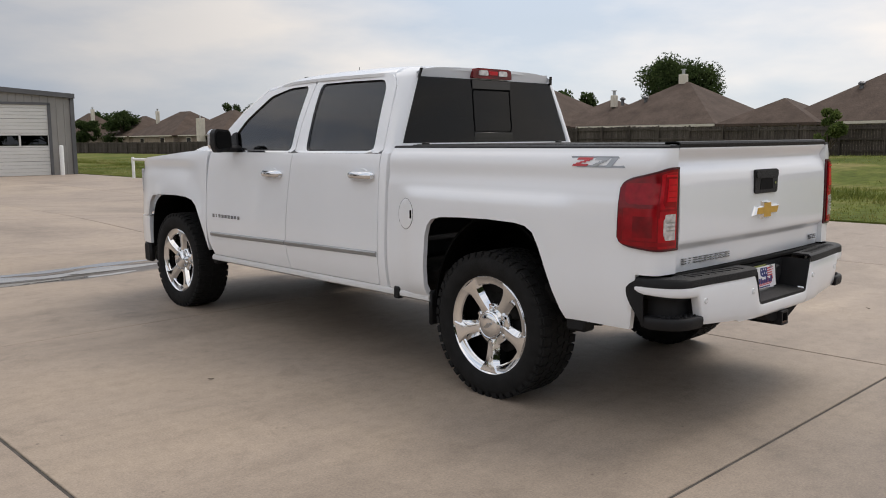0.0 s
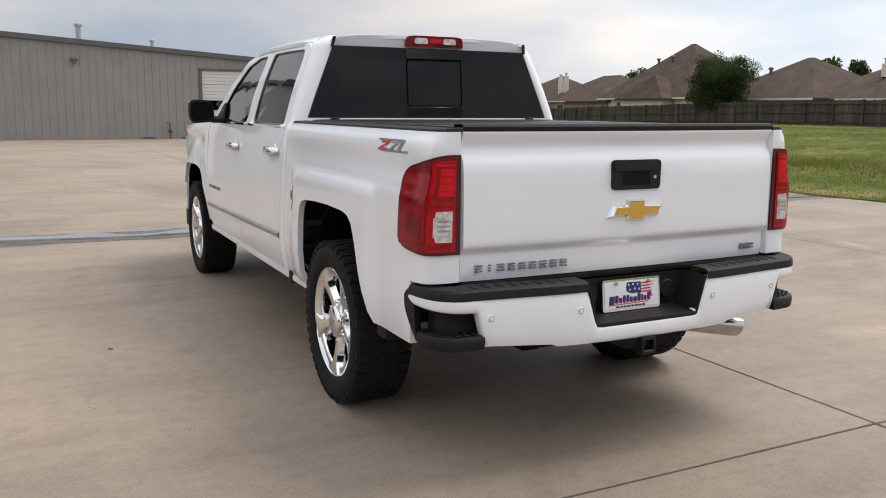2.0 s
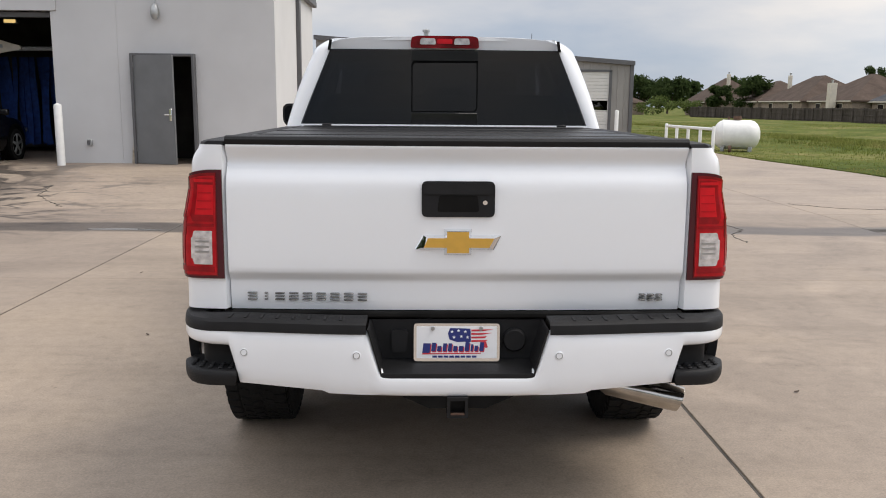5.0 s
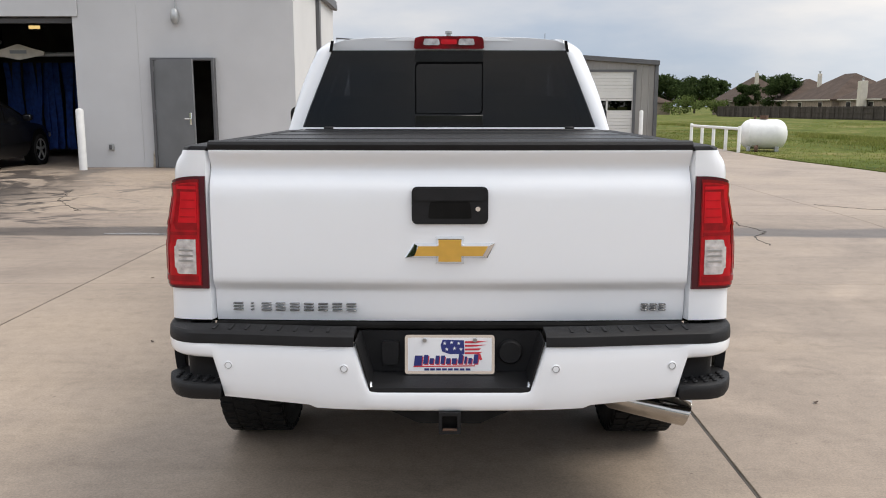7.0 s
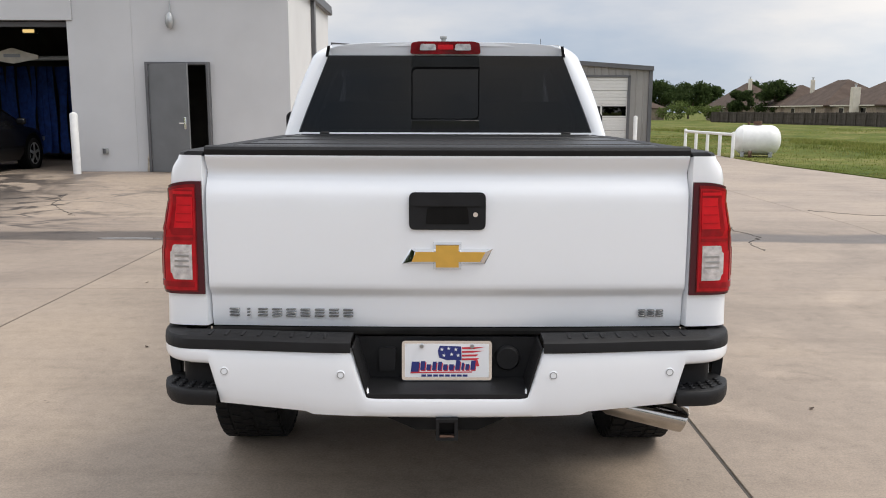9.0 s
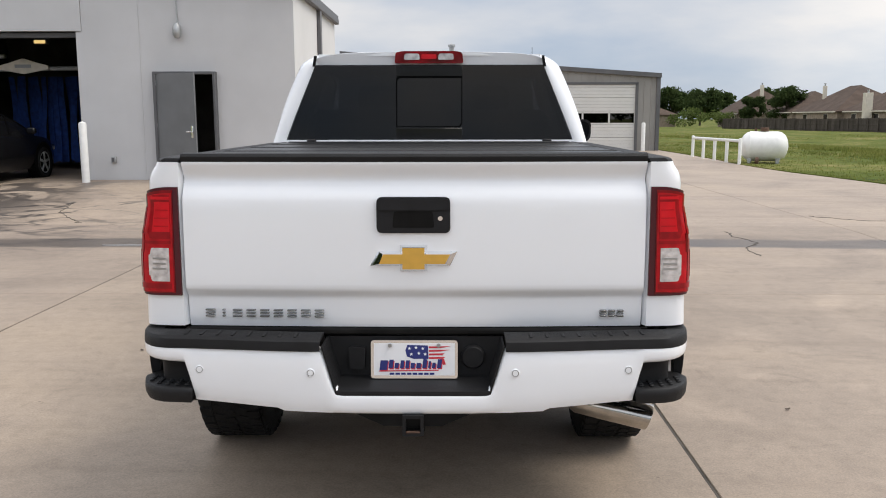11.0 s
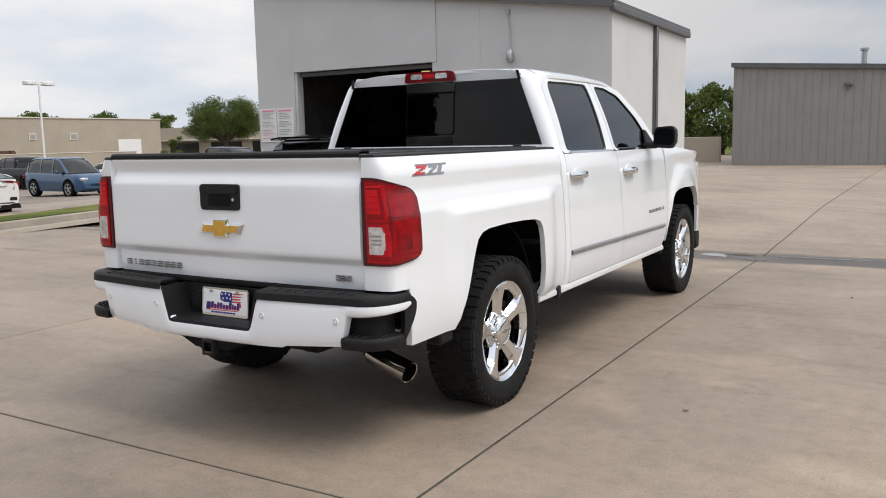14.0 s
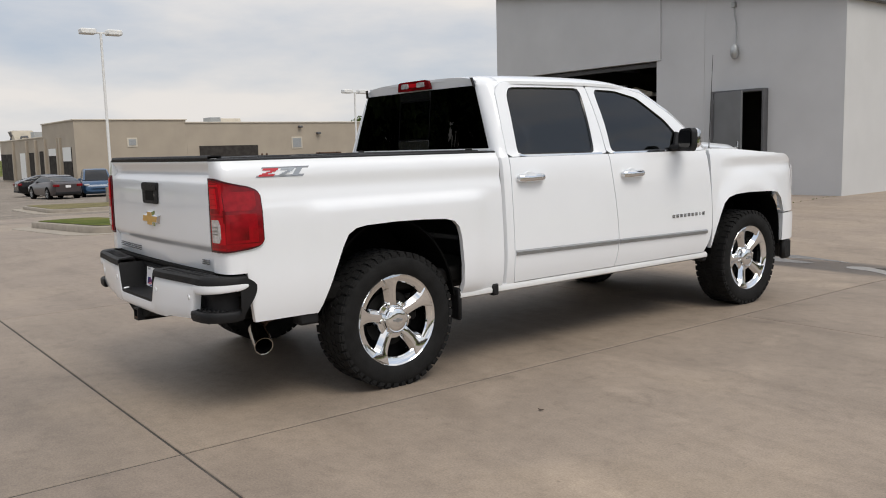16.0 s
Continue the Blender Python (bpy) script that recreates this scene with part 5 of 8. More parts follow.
bumper = part("rear_bumper", Geo().shell(bumper_point, ps, (0, 0.06, 0.15, 0.3, 0.5, 0.7, 0.85, 0.94, 1.0), lambda u, v: (0, 0.03, 0) if abs(u) < 0.86 else (-0.03 if u > 0 else 0.03, 0.005, 0)), M_WHITE, truck, "white rear bumper with black step pads", smooth=50)
for s in (1, -1):
    # step pads along the top
    def pad_pt(p, v):
        x, y = bp(p)
        k = smooth01((p - 0.80) / 0.2)
        return (s * (x - v[0] * k), y + v[0] * (1 - k), 0.737 + v[1])
    pad = Geo().shell(pad_pt, lin(0.312, 0.984, 30), ((0.0, -0.002), (0.003, 0.020), (0.014, 0.029), (0.10, 0.031), (0.115, 0.0)), lambda u, v: (0, 0.0, -0.01))
    p = part("step_pad", pad, M_BLACKP, bumper, "black ribbed step pad")
    for k in range(8):
        x = 0.40 + 0.055 * k
        part("pad_rib", Geo().box((s * x, by(x) + 0.055, 0.7680), (0.010, 0.06, 0.004), 0.001), M_BLACKP, p)
    # corner step pocket under the white rail
    def pocket_pt(p, v):
        x, y = bp(p)
        k = smooth01((p - 0.80) / 0.2)
        d = 0.060 * (1 - abs(2 * v - 1) ** 6)
        return (s * (x - 0.012 - d * k), y + 0.012 + d * (1 - k), 0.537 + (blo(p) + 0.004 - 0.537) * v)
    pocket = part("corner_step", Geo().shell(pocket_pt, lin(0.758, 0.955, 16), lin(0, 1, 9), lambda u, v: (0, 0.02, 0)), M_BLACKP, bumper, "black corner step moulded into the bumper")
    rim = [bp(p) for p in (0.756, 0.80, 0.83, 0.86, 0.89, 0.92, 0.94, 0.955)]
    step = [(a + 0.004, b - 0.008) for a, b in rim] + [(0.950, -0.935), (0.86, -0.95), (0.757, -1.02)]
    part("step_plate", Geo().ring_loft([[(s * a, b, z) for a, b in [(0.86 + (a - 0.86) * e, -1.03 + (b + 1.03) * e) for a, b in step]] for z, e in ((0.532, 0.93), (0.545, 0.985), (0.566, 1.0), (0.582, 0.985), (0.586, 0.93))]), M_BLACKP, pocket, smooth=60)
    for i in range(5):
        for j in range(3):
            x = 0.785 + 0.035 * i
            part("grip", Geo().box((s * x, by(x) + 0.022 + 0.024 * j, 0.589), (0.016, 0.013, 0.008), 0.003, 30), M_BLACKP, pocket)
    # black cap round the rail's end, cut back towards its foot
    cap_y = lambda z: -0.872 - 0.075 * smooth01((0.70 - z) / 0.17) - 0.05 * smooth01((z - 0.705) / 0.05) ** 2
    cap_x = lambda y: 0.9745 - 0.0042 * ((y + 0.87) / 0.09) ** 2
    cap_at = lambda u, z: -0.962 + (cap_y(z) + 0.962) * u
    part("wrap_end", Geo().shell(lambda u, v: (s * (cap_x(cap_at(u, v)) - 1.0 * max(0.0, 0.66 - v) ** 2), cap_at(u, v), v), (0.0, 0.2, 0.4, 0.6, 0.8, 0.92, 1.0), lin(0.540, 0.752, 12), lambda u, v: (-s * 0.03, 0.012, 0)), M_BLACKP, bumper, smooth=60)
    for x in (0.345, 0.732):
        g = Geo().lathe([(0.0, 0.003), (0.009, 0.003), (0.0095, 0.0015), (0.012, 0.0015), (0.0125, 0.003), (0.0145, 0.002), (0.015, -0.004)], (s * x, by(x) - 0.0005, 0.652), (0, -1, 0), 20)
        part("parking_sensor", g, M_WHITE, bumper, "round parking sensor")
        part("sensor_ring", Geo().lathe([(0.0095, 0.0), (0.0098, 0.0023), (0.0118, 0.0023), (0.0121, 0.0)], (s * x, by(x) - 0.0005, 0.652), (0, -1, 0), 20), M_BRUSHED, bumper)
# licence recess
rec = Geo().shell(lambda u, v: (u * (0.262 + 0.05 * v), -1.035, 0.575 + 0.165 * v), lin(-1, 1, 9), lin(0, 1, 5), lambda u, v: (0, 0.02, 0))
rec.shell(lambda u, v: (u * 0.269, v[0], v[1]), lin(-1, 1, 9), ((-1.1840, 0.577), (-1.1825, 0.586), (-1.160, 0.589), (-1.10, 0.592), (-1.035, 0.596)), lambda u, v: (0, 0.002, -0.012))
for s in (1, -1):
    rec.shell(lambda u, v: (s * (0.257 + 0.046 * v), u, 0.576 + 0.165 * v), (-1.184, -1.035), (0, 0.5, 1.0), lambda u, v: (s * 0.006, 0, 0))
recess = part("licence_recess", rec, M_BLACKP, bumper, "black licence plate recess")
part("trailer_socket", Geo().prism(rounded([(-0.228, 0.625), (-0.176, 0.625), (-0.172, 0.705), (-0.232, 0.705)], 0.012, 3), lambda a, b, c: (a, c, b), -1.055, -1.035), M_BLACKP, recess, "black trailer socket cover")
part("trailer_socket", Geo().lathe([(0.0, 0.02), (0.036, 0.02), (0.042, 0.012), (0.042, 0.0)], (0.206, -1.036, 0.668), (0, -1, 0), 28), M_BLACKP, recess, "round trailer socket cover")
plate = part("dealer_plate", Geo().prism(rounded([(-0.152, 0.597), (0.152, 0.597), (0.152, 0.732), (-0.152, 0.732)], 0.012, 3), lambda a, b, c: (a, c + (b - 0.66) * 0.10, b), -1.068, -1.056), M_CHROME, truck, "white dealer plate in a chrome frame")
pl = lambda poly, mat, d, nm="plate_print", lb="": part(nm, Geo().prism(poly, lambda a, b, c: (a, c + (b - 0.66) * 0.10, b), -1.0685 - d, -1.067 - d), mat, plate, lb)
pl([(-0.142, 0.609), (0.142, 0.609), (0.142, 0.722), (-0.142, 0.722)], M_PLATEW, 0.001, "plate_face")
# a row of slanted script-like bars, blue over a red shadow
x = -0.122
for w, z0, h in ((0.026, 0.628, 0.034), (0.015, 0.634, 0.030), (0.014, 0.634, 0.019), (0.013, 0.634, 0.028), (0.013, 0.634, 0.028), (0.014, 0.634, 0.019), (0.016, 0.634, 0.019), (0.015, 0.635, 0.030), (0.008, 0.635, 0.024), (0.012, 0.635, 0.019), (0.015, 0.635, 0.031)):
    q = [(x, z0), (x + w, z0), (x + w + 0.12 * h, z0 + h), (x + 0.12 * h, z0 + h)]
    pl([(a + 0.003, b - 0.004) for a, b in q], M_PLATER, 0.0016, lb="red shadow bar")
    pl(q, M_PLATEB, 0.0022, lb="blue lettering bar")
    x += w + 0.0055
pl([(-0.124, 0.6225), (0.085, 0.6255), (0.086, 0.6290), (-0.122, 0.6265)], M_PLATER, 0.0020, lb="red underline")
for k in range(8):
    pl([(-0.086 + 0.020 * k, 0.6115), (-0.070 + 0.020 * k, 0.6115), (-0.070 + 0.020 * k, 0.6185), (-0.086 + 0.020 * k, 0.6185)], M_PLATEB, 0.002, lb="dark small lettering bar")
# flag-coloured map shape
pl([(-0.026, 0.676), (-0.031, 0.698), (-0.024, 0.716), (0.010, 0.7155), (0.048, 0.714), (0.050, 0.668), (0.036, 0.664), (0.028, 0.668), (0.000, 0.667)], M_PLATEB, 0.002, lb="blue map field")
for k, (a, b) in enumerate(((0.100, 0.110), (0.098, 0.106), (0.090, 0.124), (0.092, 0.128))):
    pl([(0.051, 0.667 + 0.0125 * k), (a, 0.668 + 0.0125 * k), (b, 0.6745 + 0.0125 * k), (0.051, 0.6735 + 0.0125 * k)], M_PLATER, 0.002, lb="red stripe")
pl([(0.090, 0.667), (0.104, 0.668), (0.110, 0.648), (0.102, 0.646)], M_PLATER, 0.0019, lb="red map tip")
for k, (x, z) in enumerate(((-0.017, 0.704), (0.006, 0.707), (0.030, 0.704), (-0.010, 0.684), (0.016, 0.687), (0.038, 0.684))):
    pl([(x + (0.0065 if j % 2 == 0 else 0.0026) * math.sin(j * math.pi / 5), z + (0.0065 if j % 2 == 0 else 0.0026) * math.cos(j * math.pi / 5)) for j in range(10)], M_PLATEW, 0.003, lb="white star")
for x in (-0.085, 0.085):
    part("plate_screw", Geo().cyl((x, -1.074, 0.716), (x, -1.065, 0.716), 0.007, n=10), M_BRUSHED, plate)

# hitch, frame, axle, exhaust
hitch = part("hitch_receiver", Geo().box((0, -0.95, 0.485), (0.9, 0.09, 0.06), 0.01).box((0, -1.02, 0.468), (0.075, 0.28, 0.075), 0.006).prism([(-0.20, 0.505), (0.20, 0.505), (0.10, 0.46), (-0.10, 0.46)], lambda a, b, c: (a, c, b), -1.17, -1.0), M_FRAME, truck, "black hitch receiver")
part("receiver_mouth", Geo().band([(a, -1.195, b) for a, b in dense([(-0.036, 0.432), (0.036, 0.432), (0.036, 0.505), (-0.036, 0.505)], 16)], [(a, -1.195, b) for a, b in dense([(-0.025, 0.443), (0.025, 0.443), (0.025, 0.494), (-0.025, 0.494)], 16)], (0, 0.08, 0)), M_BLACKP, hitch, "black square receiver tube")
part("receiver_lip", Geo().box((0, -1.190, 0.4455), (0.048, 0.012, 0.007), 0.002), M_RUST, hitch, "rusty lower lip")
chassis = Geo()
for s in (1, -1):
    chassis.box((s * 0.42, 1.7, 0.50), (0.10, 5.3, 0.13), 0.01)
chassis.box((0, 1.75, 0.60), (1.78, 4.7, 0.10), 0.02)
chassis.box((0, -0.55, 0.68), (1.5, 0.85, 0.12), 0.02)
chassis.box((0.0, 2.3, 0.46), (0.5, 1.3, 0.16), 0.03)
chassis.box((-0.35, 0.95, 0.44), (0.42, 0.9, 0.16), 0.05)
part("chassis", chassis, M_FRAME, truck)
axle = Geo().cyl((-0.72, 0, 0.395), (0.72, 0, 0.395), 0.055, n=16).lathe([(0.02, -0.14), (0.10, -0.12), (0.15, -0.05), (0.155, 0.05), (0.10, 0.12), (0.02, 0.14)], (0, 0, 0.395), (0, 1, 0), 20)
for s in (1, -1):
    axle.box((s * 0.50, 0.0, 0.46), (0.06, 1.3, 0.03), 0.008)
    axle.cyl((s * 0.45, -0.12, 0.36), (s * 0.40, 0.10, 0.75), 0.03)
part("rear_axle", axle, M_FRAME, truck)
tip0, tip1 = Vector((0.60, -0.715, 0.402)), Vector((0.888, -0.812, 0.362))
ex = Geo().tube([(0.45, 0.6, 0.50), (0.48, -0.3, 0.50), (0.52, -0.62, 0.44), tip0], 0.036, 14)
exhaust = part("exhaust_pipe", ex, M_RUST, truck)
axis, cut = (tip1 - tip0).normalized(), Vector((0.90, -0.12, -0.32)).normalized()
aq = axis.to_track_quat("Z", "Y")


def pipe_ring(r, along=None, back=0.0):
    """A ring of the tail pipe: square to it at a distance along, or on its slash-cut mouth."""
    out = []
    for k in range(32):
        a = 2 * math.pi * k / 32
        o = aq @ Vector((r * math.cos(a), r * math.sin(a), 0))
        if along is None:
            out.append(tip1 + o - axis * (o.dot(cut) / axis.dot(cut) + back))
        else:
            out.append(tip0 + axis * along + o)
    return out


part("exhaust_tip", Geo().ring_loft([pipe_ring(0.036, 0.0), pipe_ring(0.049, 0.025), pipe_ring(0.051, 0.12), pipe_ring(0.0515, None, 0.006), pipe_ring(0.0505), pipe_ring(0.047, None, 0.002), pipe_ring(0.045, 0.06)], True, False), M_STEEL, exhaust, "polished slash-cut exhaust tip")
part("exhaust_bore", Geo().ring_loft([pipe_ring(0.044, 0.05), pipe_ring(0.0455, None, 0.02), pipe_ring(0.040, None, 0.03), pipe_ring(0.038, 0.07)]), M_LINER, exhaust)

# bonnet, screen, front end
hz_ = lambda x, y: 1.335 - 0.055 * smooth01((y - 3.2) / 1.1) - 0.13 * max(0, (y - 4.08) / 0.49) ** 2.2 + 0.058 * (1 - smooth01((abs(x) - 0.46) / 0.12)) * smooth01((y - 3.1) / 0.25) * (1 - smooth01((y - 4.0) / 0.4)) + 0.012
g = Geo().shell(lambda u, v: (u * (half_width(v, 1.28) - 0.035), v, hz_(u * 0.88, v) - 0.018 * abs(u) ** 6), lin(-1, 1, 31), lin(3.06, 4.55, 22), lambda u, v: (0, 0, -0.03))
part("bonnet", g, M_WHITE, truck, smooth=50)
ws = lambda u, v: (u * (0.71 + 0.10 * v), 2.44 + v * 0.66 - 0.05 * u * u, 1.842 - v * 0.51 - 0.055 * u * u * (1 - v))
part("windscreen", Geo().shell(ws, lin(-1, 1, 17), lin(0, 1, 8), lambda u, v: (0, -0.004, -0.004)), M_TINT2, truck, "tinted windscreen")
for s in (1, -1):
    wp = [(1.60, 1.823), (2.14, 1.821), (2.48, 1.768), (2.76, 1.596), (2.93, 1.454), (3.07, 1.322)]
    kz = (0.0, 0.25, 0.9, 1.0, 1.0, 1.0)
    g = Geo().shell(lambda u, v: mir(s, (half_width(wp[u][0], wp[u][1]) - v * 0.045, wp[u][0] + v * 0.035, wp[u][1] + 0.002 + v * 0.03 * kz[u])), range(6), (0.0, 0.4, 1.0), lambda u, v: (-s * 0.02, -0.01, -0.01))
    part("front_pillar", g, M_WHITE, truck, smooth=60)
    # headlamp
    g = Geo().shell(lambda u, v: mir(s, (half_width(u, 1.0) + 0.006, u, v)), lin(4.40, 4.55, 8), lin(0.95, 1.16, 5), lambda u, v: (-s * 0.02, 0, 0))
    part("headlamp", g, M_CLEAR, truck, "clear headlamp lens")
fy = lambda x: 4.605 - 0.16 * (abs(x) / 0.72) ** 4
part("nose_panel", Geo().shell(lambda u, v: (u, fy(u) - 0.03 - 0.05 * max(0, v - 1.08), v), lin(-0.74, 0.74, 25), lin(0.72, 1.21, 8), lambda u, v: (0, -0.03, 0)), M_WHITE, truck, "white panel round the grille", smooth=60)
grille = part("grille", Geo().shell(lambda u, v: (u, fy(u) - 0.012, v), lin(-0.50, 0.50, 13), lin(0.76, 1.13, 6), lambda u, v: (0, -0.03, 0)), M_GLOSSB, truck, "black grille with chrome bars")
for z in (0.83, 0.95, 1.07):
    part("grille_bar", Geo().shell(lambda u, v: (u, fy(u), z + v), lin(-0.49, 0.49, 13), (-0.018, 0.018), lambda u, v: (0, -0.02, 0)), M_CHROME, grille, "chrome grille bar")
for s in (1, -1):
    part("headlamp", Geo().shell(lambda u, v: (s * u, fy(u) - 0.008, v), lin(0.53, 0.73, 7), lin(0.90, 1.12, 5), lambda u, v: (0, -0.03, 0)), M_CLEAR, truck, "clear headlamp lens")
part("front_bumper", Geo().shell(lambda u, v: (u, 4.635 - 0.30 * (abs(u) / 0.925) ** 4.5, v), lin(-0.925, 0.925, 31), lin(0.50, 0.74, 7), lambda u, v: (0, -0.06, 0)), M_WHITE, truck, "white front bumper", smooth=60)
for s in (1, -1):
    part("bumper_end", Geo().shell(lambda u, v: (s * (0.972 - 0.9 * nose(u) - 0.5 * max(0, v - 0.70) ** 1.5), u + 0.04 * (v - 0.5), v), lin(4.182, 4.42, 10), lin(0.50, 0.740, 6), lambda u, v: (-s * 0.04, 0, 0)), M_WHITE, truck, smooth=60)
    part("air_dam_end", Geo().box((s * 0.910, 4.31, 0.41), (0.06, 0.13, 0.18), 0.02), M_BLACKP, truck)
part("air_dam", Geo().shell(lambda u, v: (u, 4.55 - 0.2 * (abs(u) / 0.9) ** 4, v), lin(-0.9, 0.9, 21), (0.32, 0.50), lambda u, v: (0, -0.04, 0)), M_BLACKP, truck)
part("engine_bay", Geo().box((0, 3.75, 0.90), (1.05, 1.25, 0.55), 0.03), M_LINER, truck)
# whip antenna and roof fin
part("antenna", Geo().tube([(0.80, 3.30, 1.30), (0.80, 3.30, 1.36), (0.80, 3.34, 2.09)], [0.010, 0.0035, 0.002], 8), M_GLOSSB, truck, "thin black whip antenna")
fin = Geo().prism([(2.28, 1.825), (2.42, 1.815), (2.40, 1.85), (2.33, 1.878), (2.30, 1.878)], lambda a, b, c: (c - 0.5, a, b), -0.015, 0.015)
part("roof_fin", fin, M_GLOSSB, truck)

# cabin
cabin = Geo().box((0, 1.95, 0.72), (1.7, 2.2, 0.12), 0.02)
for s in (1, -1):
    cabin.shell(lambda u, v: (s * (half_width(u, v) - 0.055), u, v), lin(0.93, 3.0, 8), (0.7, 1.0, 1.30), lambda u, v: (-s * 0.03, 0, 0))
cabin.box((0, 0.955, 1.05), (1.6, 0.03, 0.62), 0.01)
cabin.shell(lambda u, v: (u * 0.69, v, 1.835 - 0.05 * abs(u) ** 3), lin(-1, 1, 9), lin(0.95, 2.4, 6), lambda u, v: (0, 0, 0.01))
part("cabin", cabin, M_CABIN, truck)


def seat(x, y, w, tall):
    g = Geo().box((x, y + 0.25, 0.92), (w, 0.5, 0.22), 0.06)
    n = Geo().box((0, 0, 0.3), (w, 0.14, 0.62), 0.06).moved(Matrix.Translation((x, y, 0.95)) @ Matrix.Rotation(radians(12), 4, "X"))
    h = Geo().box((x, y - 0.13, 1.63 if tall else 1.50), (min(w, 0.27), 0.09, 0.17), 0.04)
    return g.add(n.v, n.f).add(h.v, h.f)


for x in (-0.38, 0.38):
    part("front_seat", seat(x, 2.02, 0.52, True), M_CABIN, truck, "dark front seat")
part("rear_bench", seat(0, 1.12, 1.40, False), M_CABIN, truck, "dark rear bench")
part("dashboard", Geo().box((0, 2.86, 1.16), (1.55, 0.36, 0.28), 0.09), M_CABIN, truck)
stw = Geo().lathe([(0.175, 0.0), (0.185, 0.012), (0.195, 0.0), (0.185, -0.012), (0.175, 0.0)], (-0.38, 2.60, 1.27), (0, -0.85, 0.5), 28).box((-0.38, 2.62, 1.26), (0.33, 0.02, 0.05), 0.008)
part("steering_wheel", stw, M_CABIN, truck)

# wheels
WR = 0.402


def wheel_geo():
    """Tyre, tread, rim, spokes, cap, disc about the origin, outer face towards +x."""
    tyre = Geo().lathe([(0.262, -0.115), (0.275, -0.128), (0.315, -0.139), (0.355, -0.138), (0.380, -0.128), (0.394, -0.112), (0.397, -0.06), (0.397, 0.06), (0.394, 0.112), (0.380, 0.128), (0.355, 0.138), (0.315, 0.139), (0.282, 0.130), (0.270, 0.118), (0.255, 0.10)], (0, 0, 0), (1, 0, 0), 72)
    blocks = Geo()
    n = 46
    for k in range(n):
        for row, (x, w, ph, ln) in enumerate(((-0.103, 0.050, 0.0, 0.040), (-0.052, 0.040, 0.5, 0.036), (0.0, 0.040, 0.2, 0.036), (0.052, 0.040, 0.7, 0.036), (0.103, 0.050, 0.35, 0.040))):
            a = 2 * math.pi * (k + ph) / n
            b = Geo().box((x, 0, WR - 0.007), (w, ln, 0.014), 0.0, 18 * (-1) ** row if row in (1, 2, 3) else 0)
            b.moved(Matrix.Rotation(a, 4, "X"))
            blocks.add(b.v, b.f)
    for sgn in (1, -1):
        for k in range(n):
            a = 2 * math.pi * (k + (0.35 if sgn > 0 else 0)) / n
            b = Geo().box((sgn * 0.127, 0, 0.382), (0.014, 0.028 if k % 2 else 0.036, 0.020), 0.0)
            b.moved(Matrix.Rotation(a, 4, "X"))
            blocks.add(b.v, b.f)
    rim = Geo().lathe([(0.245, -0.11), (0.238, -0.05), (0.243, 0.04), (0.243, 0.06), (0.222, 0.062), (0.2225, 0.098), (0.229, 0.106), (0.262, 0.113), (0.270, 0.122), (0.274, 0.118), (0.274, 0.108), (0.262, 0.10), (0.252, 0.07), (0.247, 0.03), (0.249, -0.11)], (0, 0, 0), (1, 0, 0), 64)
    spokes = []
    for k in range(5):
        g = Geo()
        rings = []
        for r, w, f, x, th in ((0.060, 0.076, 0.046, 0.086, 0.04), (0.088, 0.082, 0.044, 0.093, 0.055), (0.120, 0.086, 0.042, 0.098, 0.065), (0.165, 0.094, 0.044, 0.104, 0.07), (0.196, 0.104, 0.052, 0.109, 0.065), (0.216, 0.118, 0.066, 0.113, 0.055), (0.236, 0.142, 0.090, 0.117, 0.045), (0.256, 0.168, 0.120, 0.1195, 0.04)):
            rings.append([(x - th, -w / 2 - 0.004, r), (x - 0.026, -w / 2, r), (x - 0.004, -f / 2 - 0.004, r), (x, -f / 2, r), (x + 0.0015, -f / 4, r), (x + 0.0015, f / 4, r), (x, f / 2, r), (x - 0.004, f / 2 + 0.004, r), (x - 0.026, w / 2, r), (x - th, w / 2 + 0.004, r)])
        g.ring_loft(rings)
        g.moved(Matrix.Rotation(2 * math.pi * k / 5 + 0.12, 4, "X"))
        spokes.append(g)
    cap = Geo().lathe([(0.120, 0.05), (0.118, 0.072), (0.112, 0.080), (0.082, 0.084), (0.080, 0.106), (0.076, 0.114), (0.071, 0.117), (0.066, 0.115), (0.062, 0.118), (0.03, 0.121), (0.0, 0.122)], (0, 0, 0), (1, 0, 0), 40)
    lugs = []
    for k in range(6):
        a = 2 * math.pi * k / 6
        lugs.append(Geo().lathe([(0.013, 0.0), (0.013, 0.016), (0.009, 0.022), (0.0, 0.023)], (0.080, 0.098 * math.cos(a), 0.098 * math.sin(a)), (1, 0, 0), 12))
    em = Geo().prism([(-0.030, -0.006), (-0.008, -0.006), (-0.008, -0.012), (0.008, -0.012), (0.008, -0.006), (0.030, -0.006), (0.030, 0.006), (0.008, 0.006), (0.008, 0.012), (-0.008, 0.012), (-0.008, 0.006), (-0.030, 0.006)], lambda a, b, c: (c, a, b), 0.120, 0.1255)
    disc = Geo().lathe([(0.0, 0.0), (0.245, 0.0), (0.245, -0.02), (0.0, -0.02)], (0, 0, 0), (1, 0, 0), 40)
    rotor = Geo().lathe([(0.07, 0.03), (0.165, 0.03), (0.165, 0.01), (0.07, 0.01)], (0, 0, 0), (1, 0, 0), 40).box((0.03, 0.15, 0.05), (0.06, 0.07, 0.16), 0.015)
    return tyre, blocks, rim, spokes, cap, lugs, em, disc, rotor


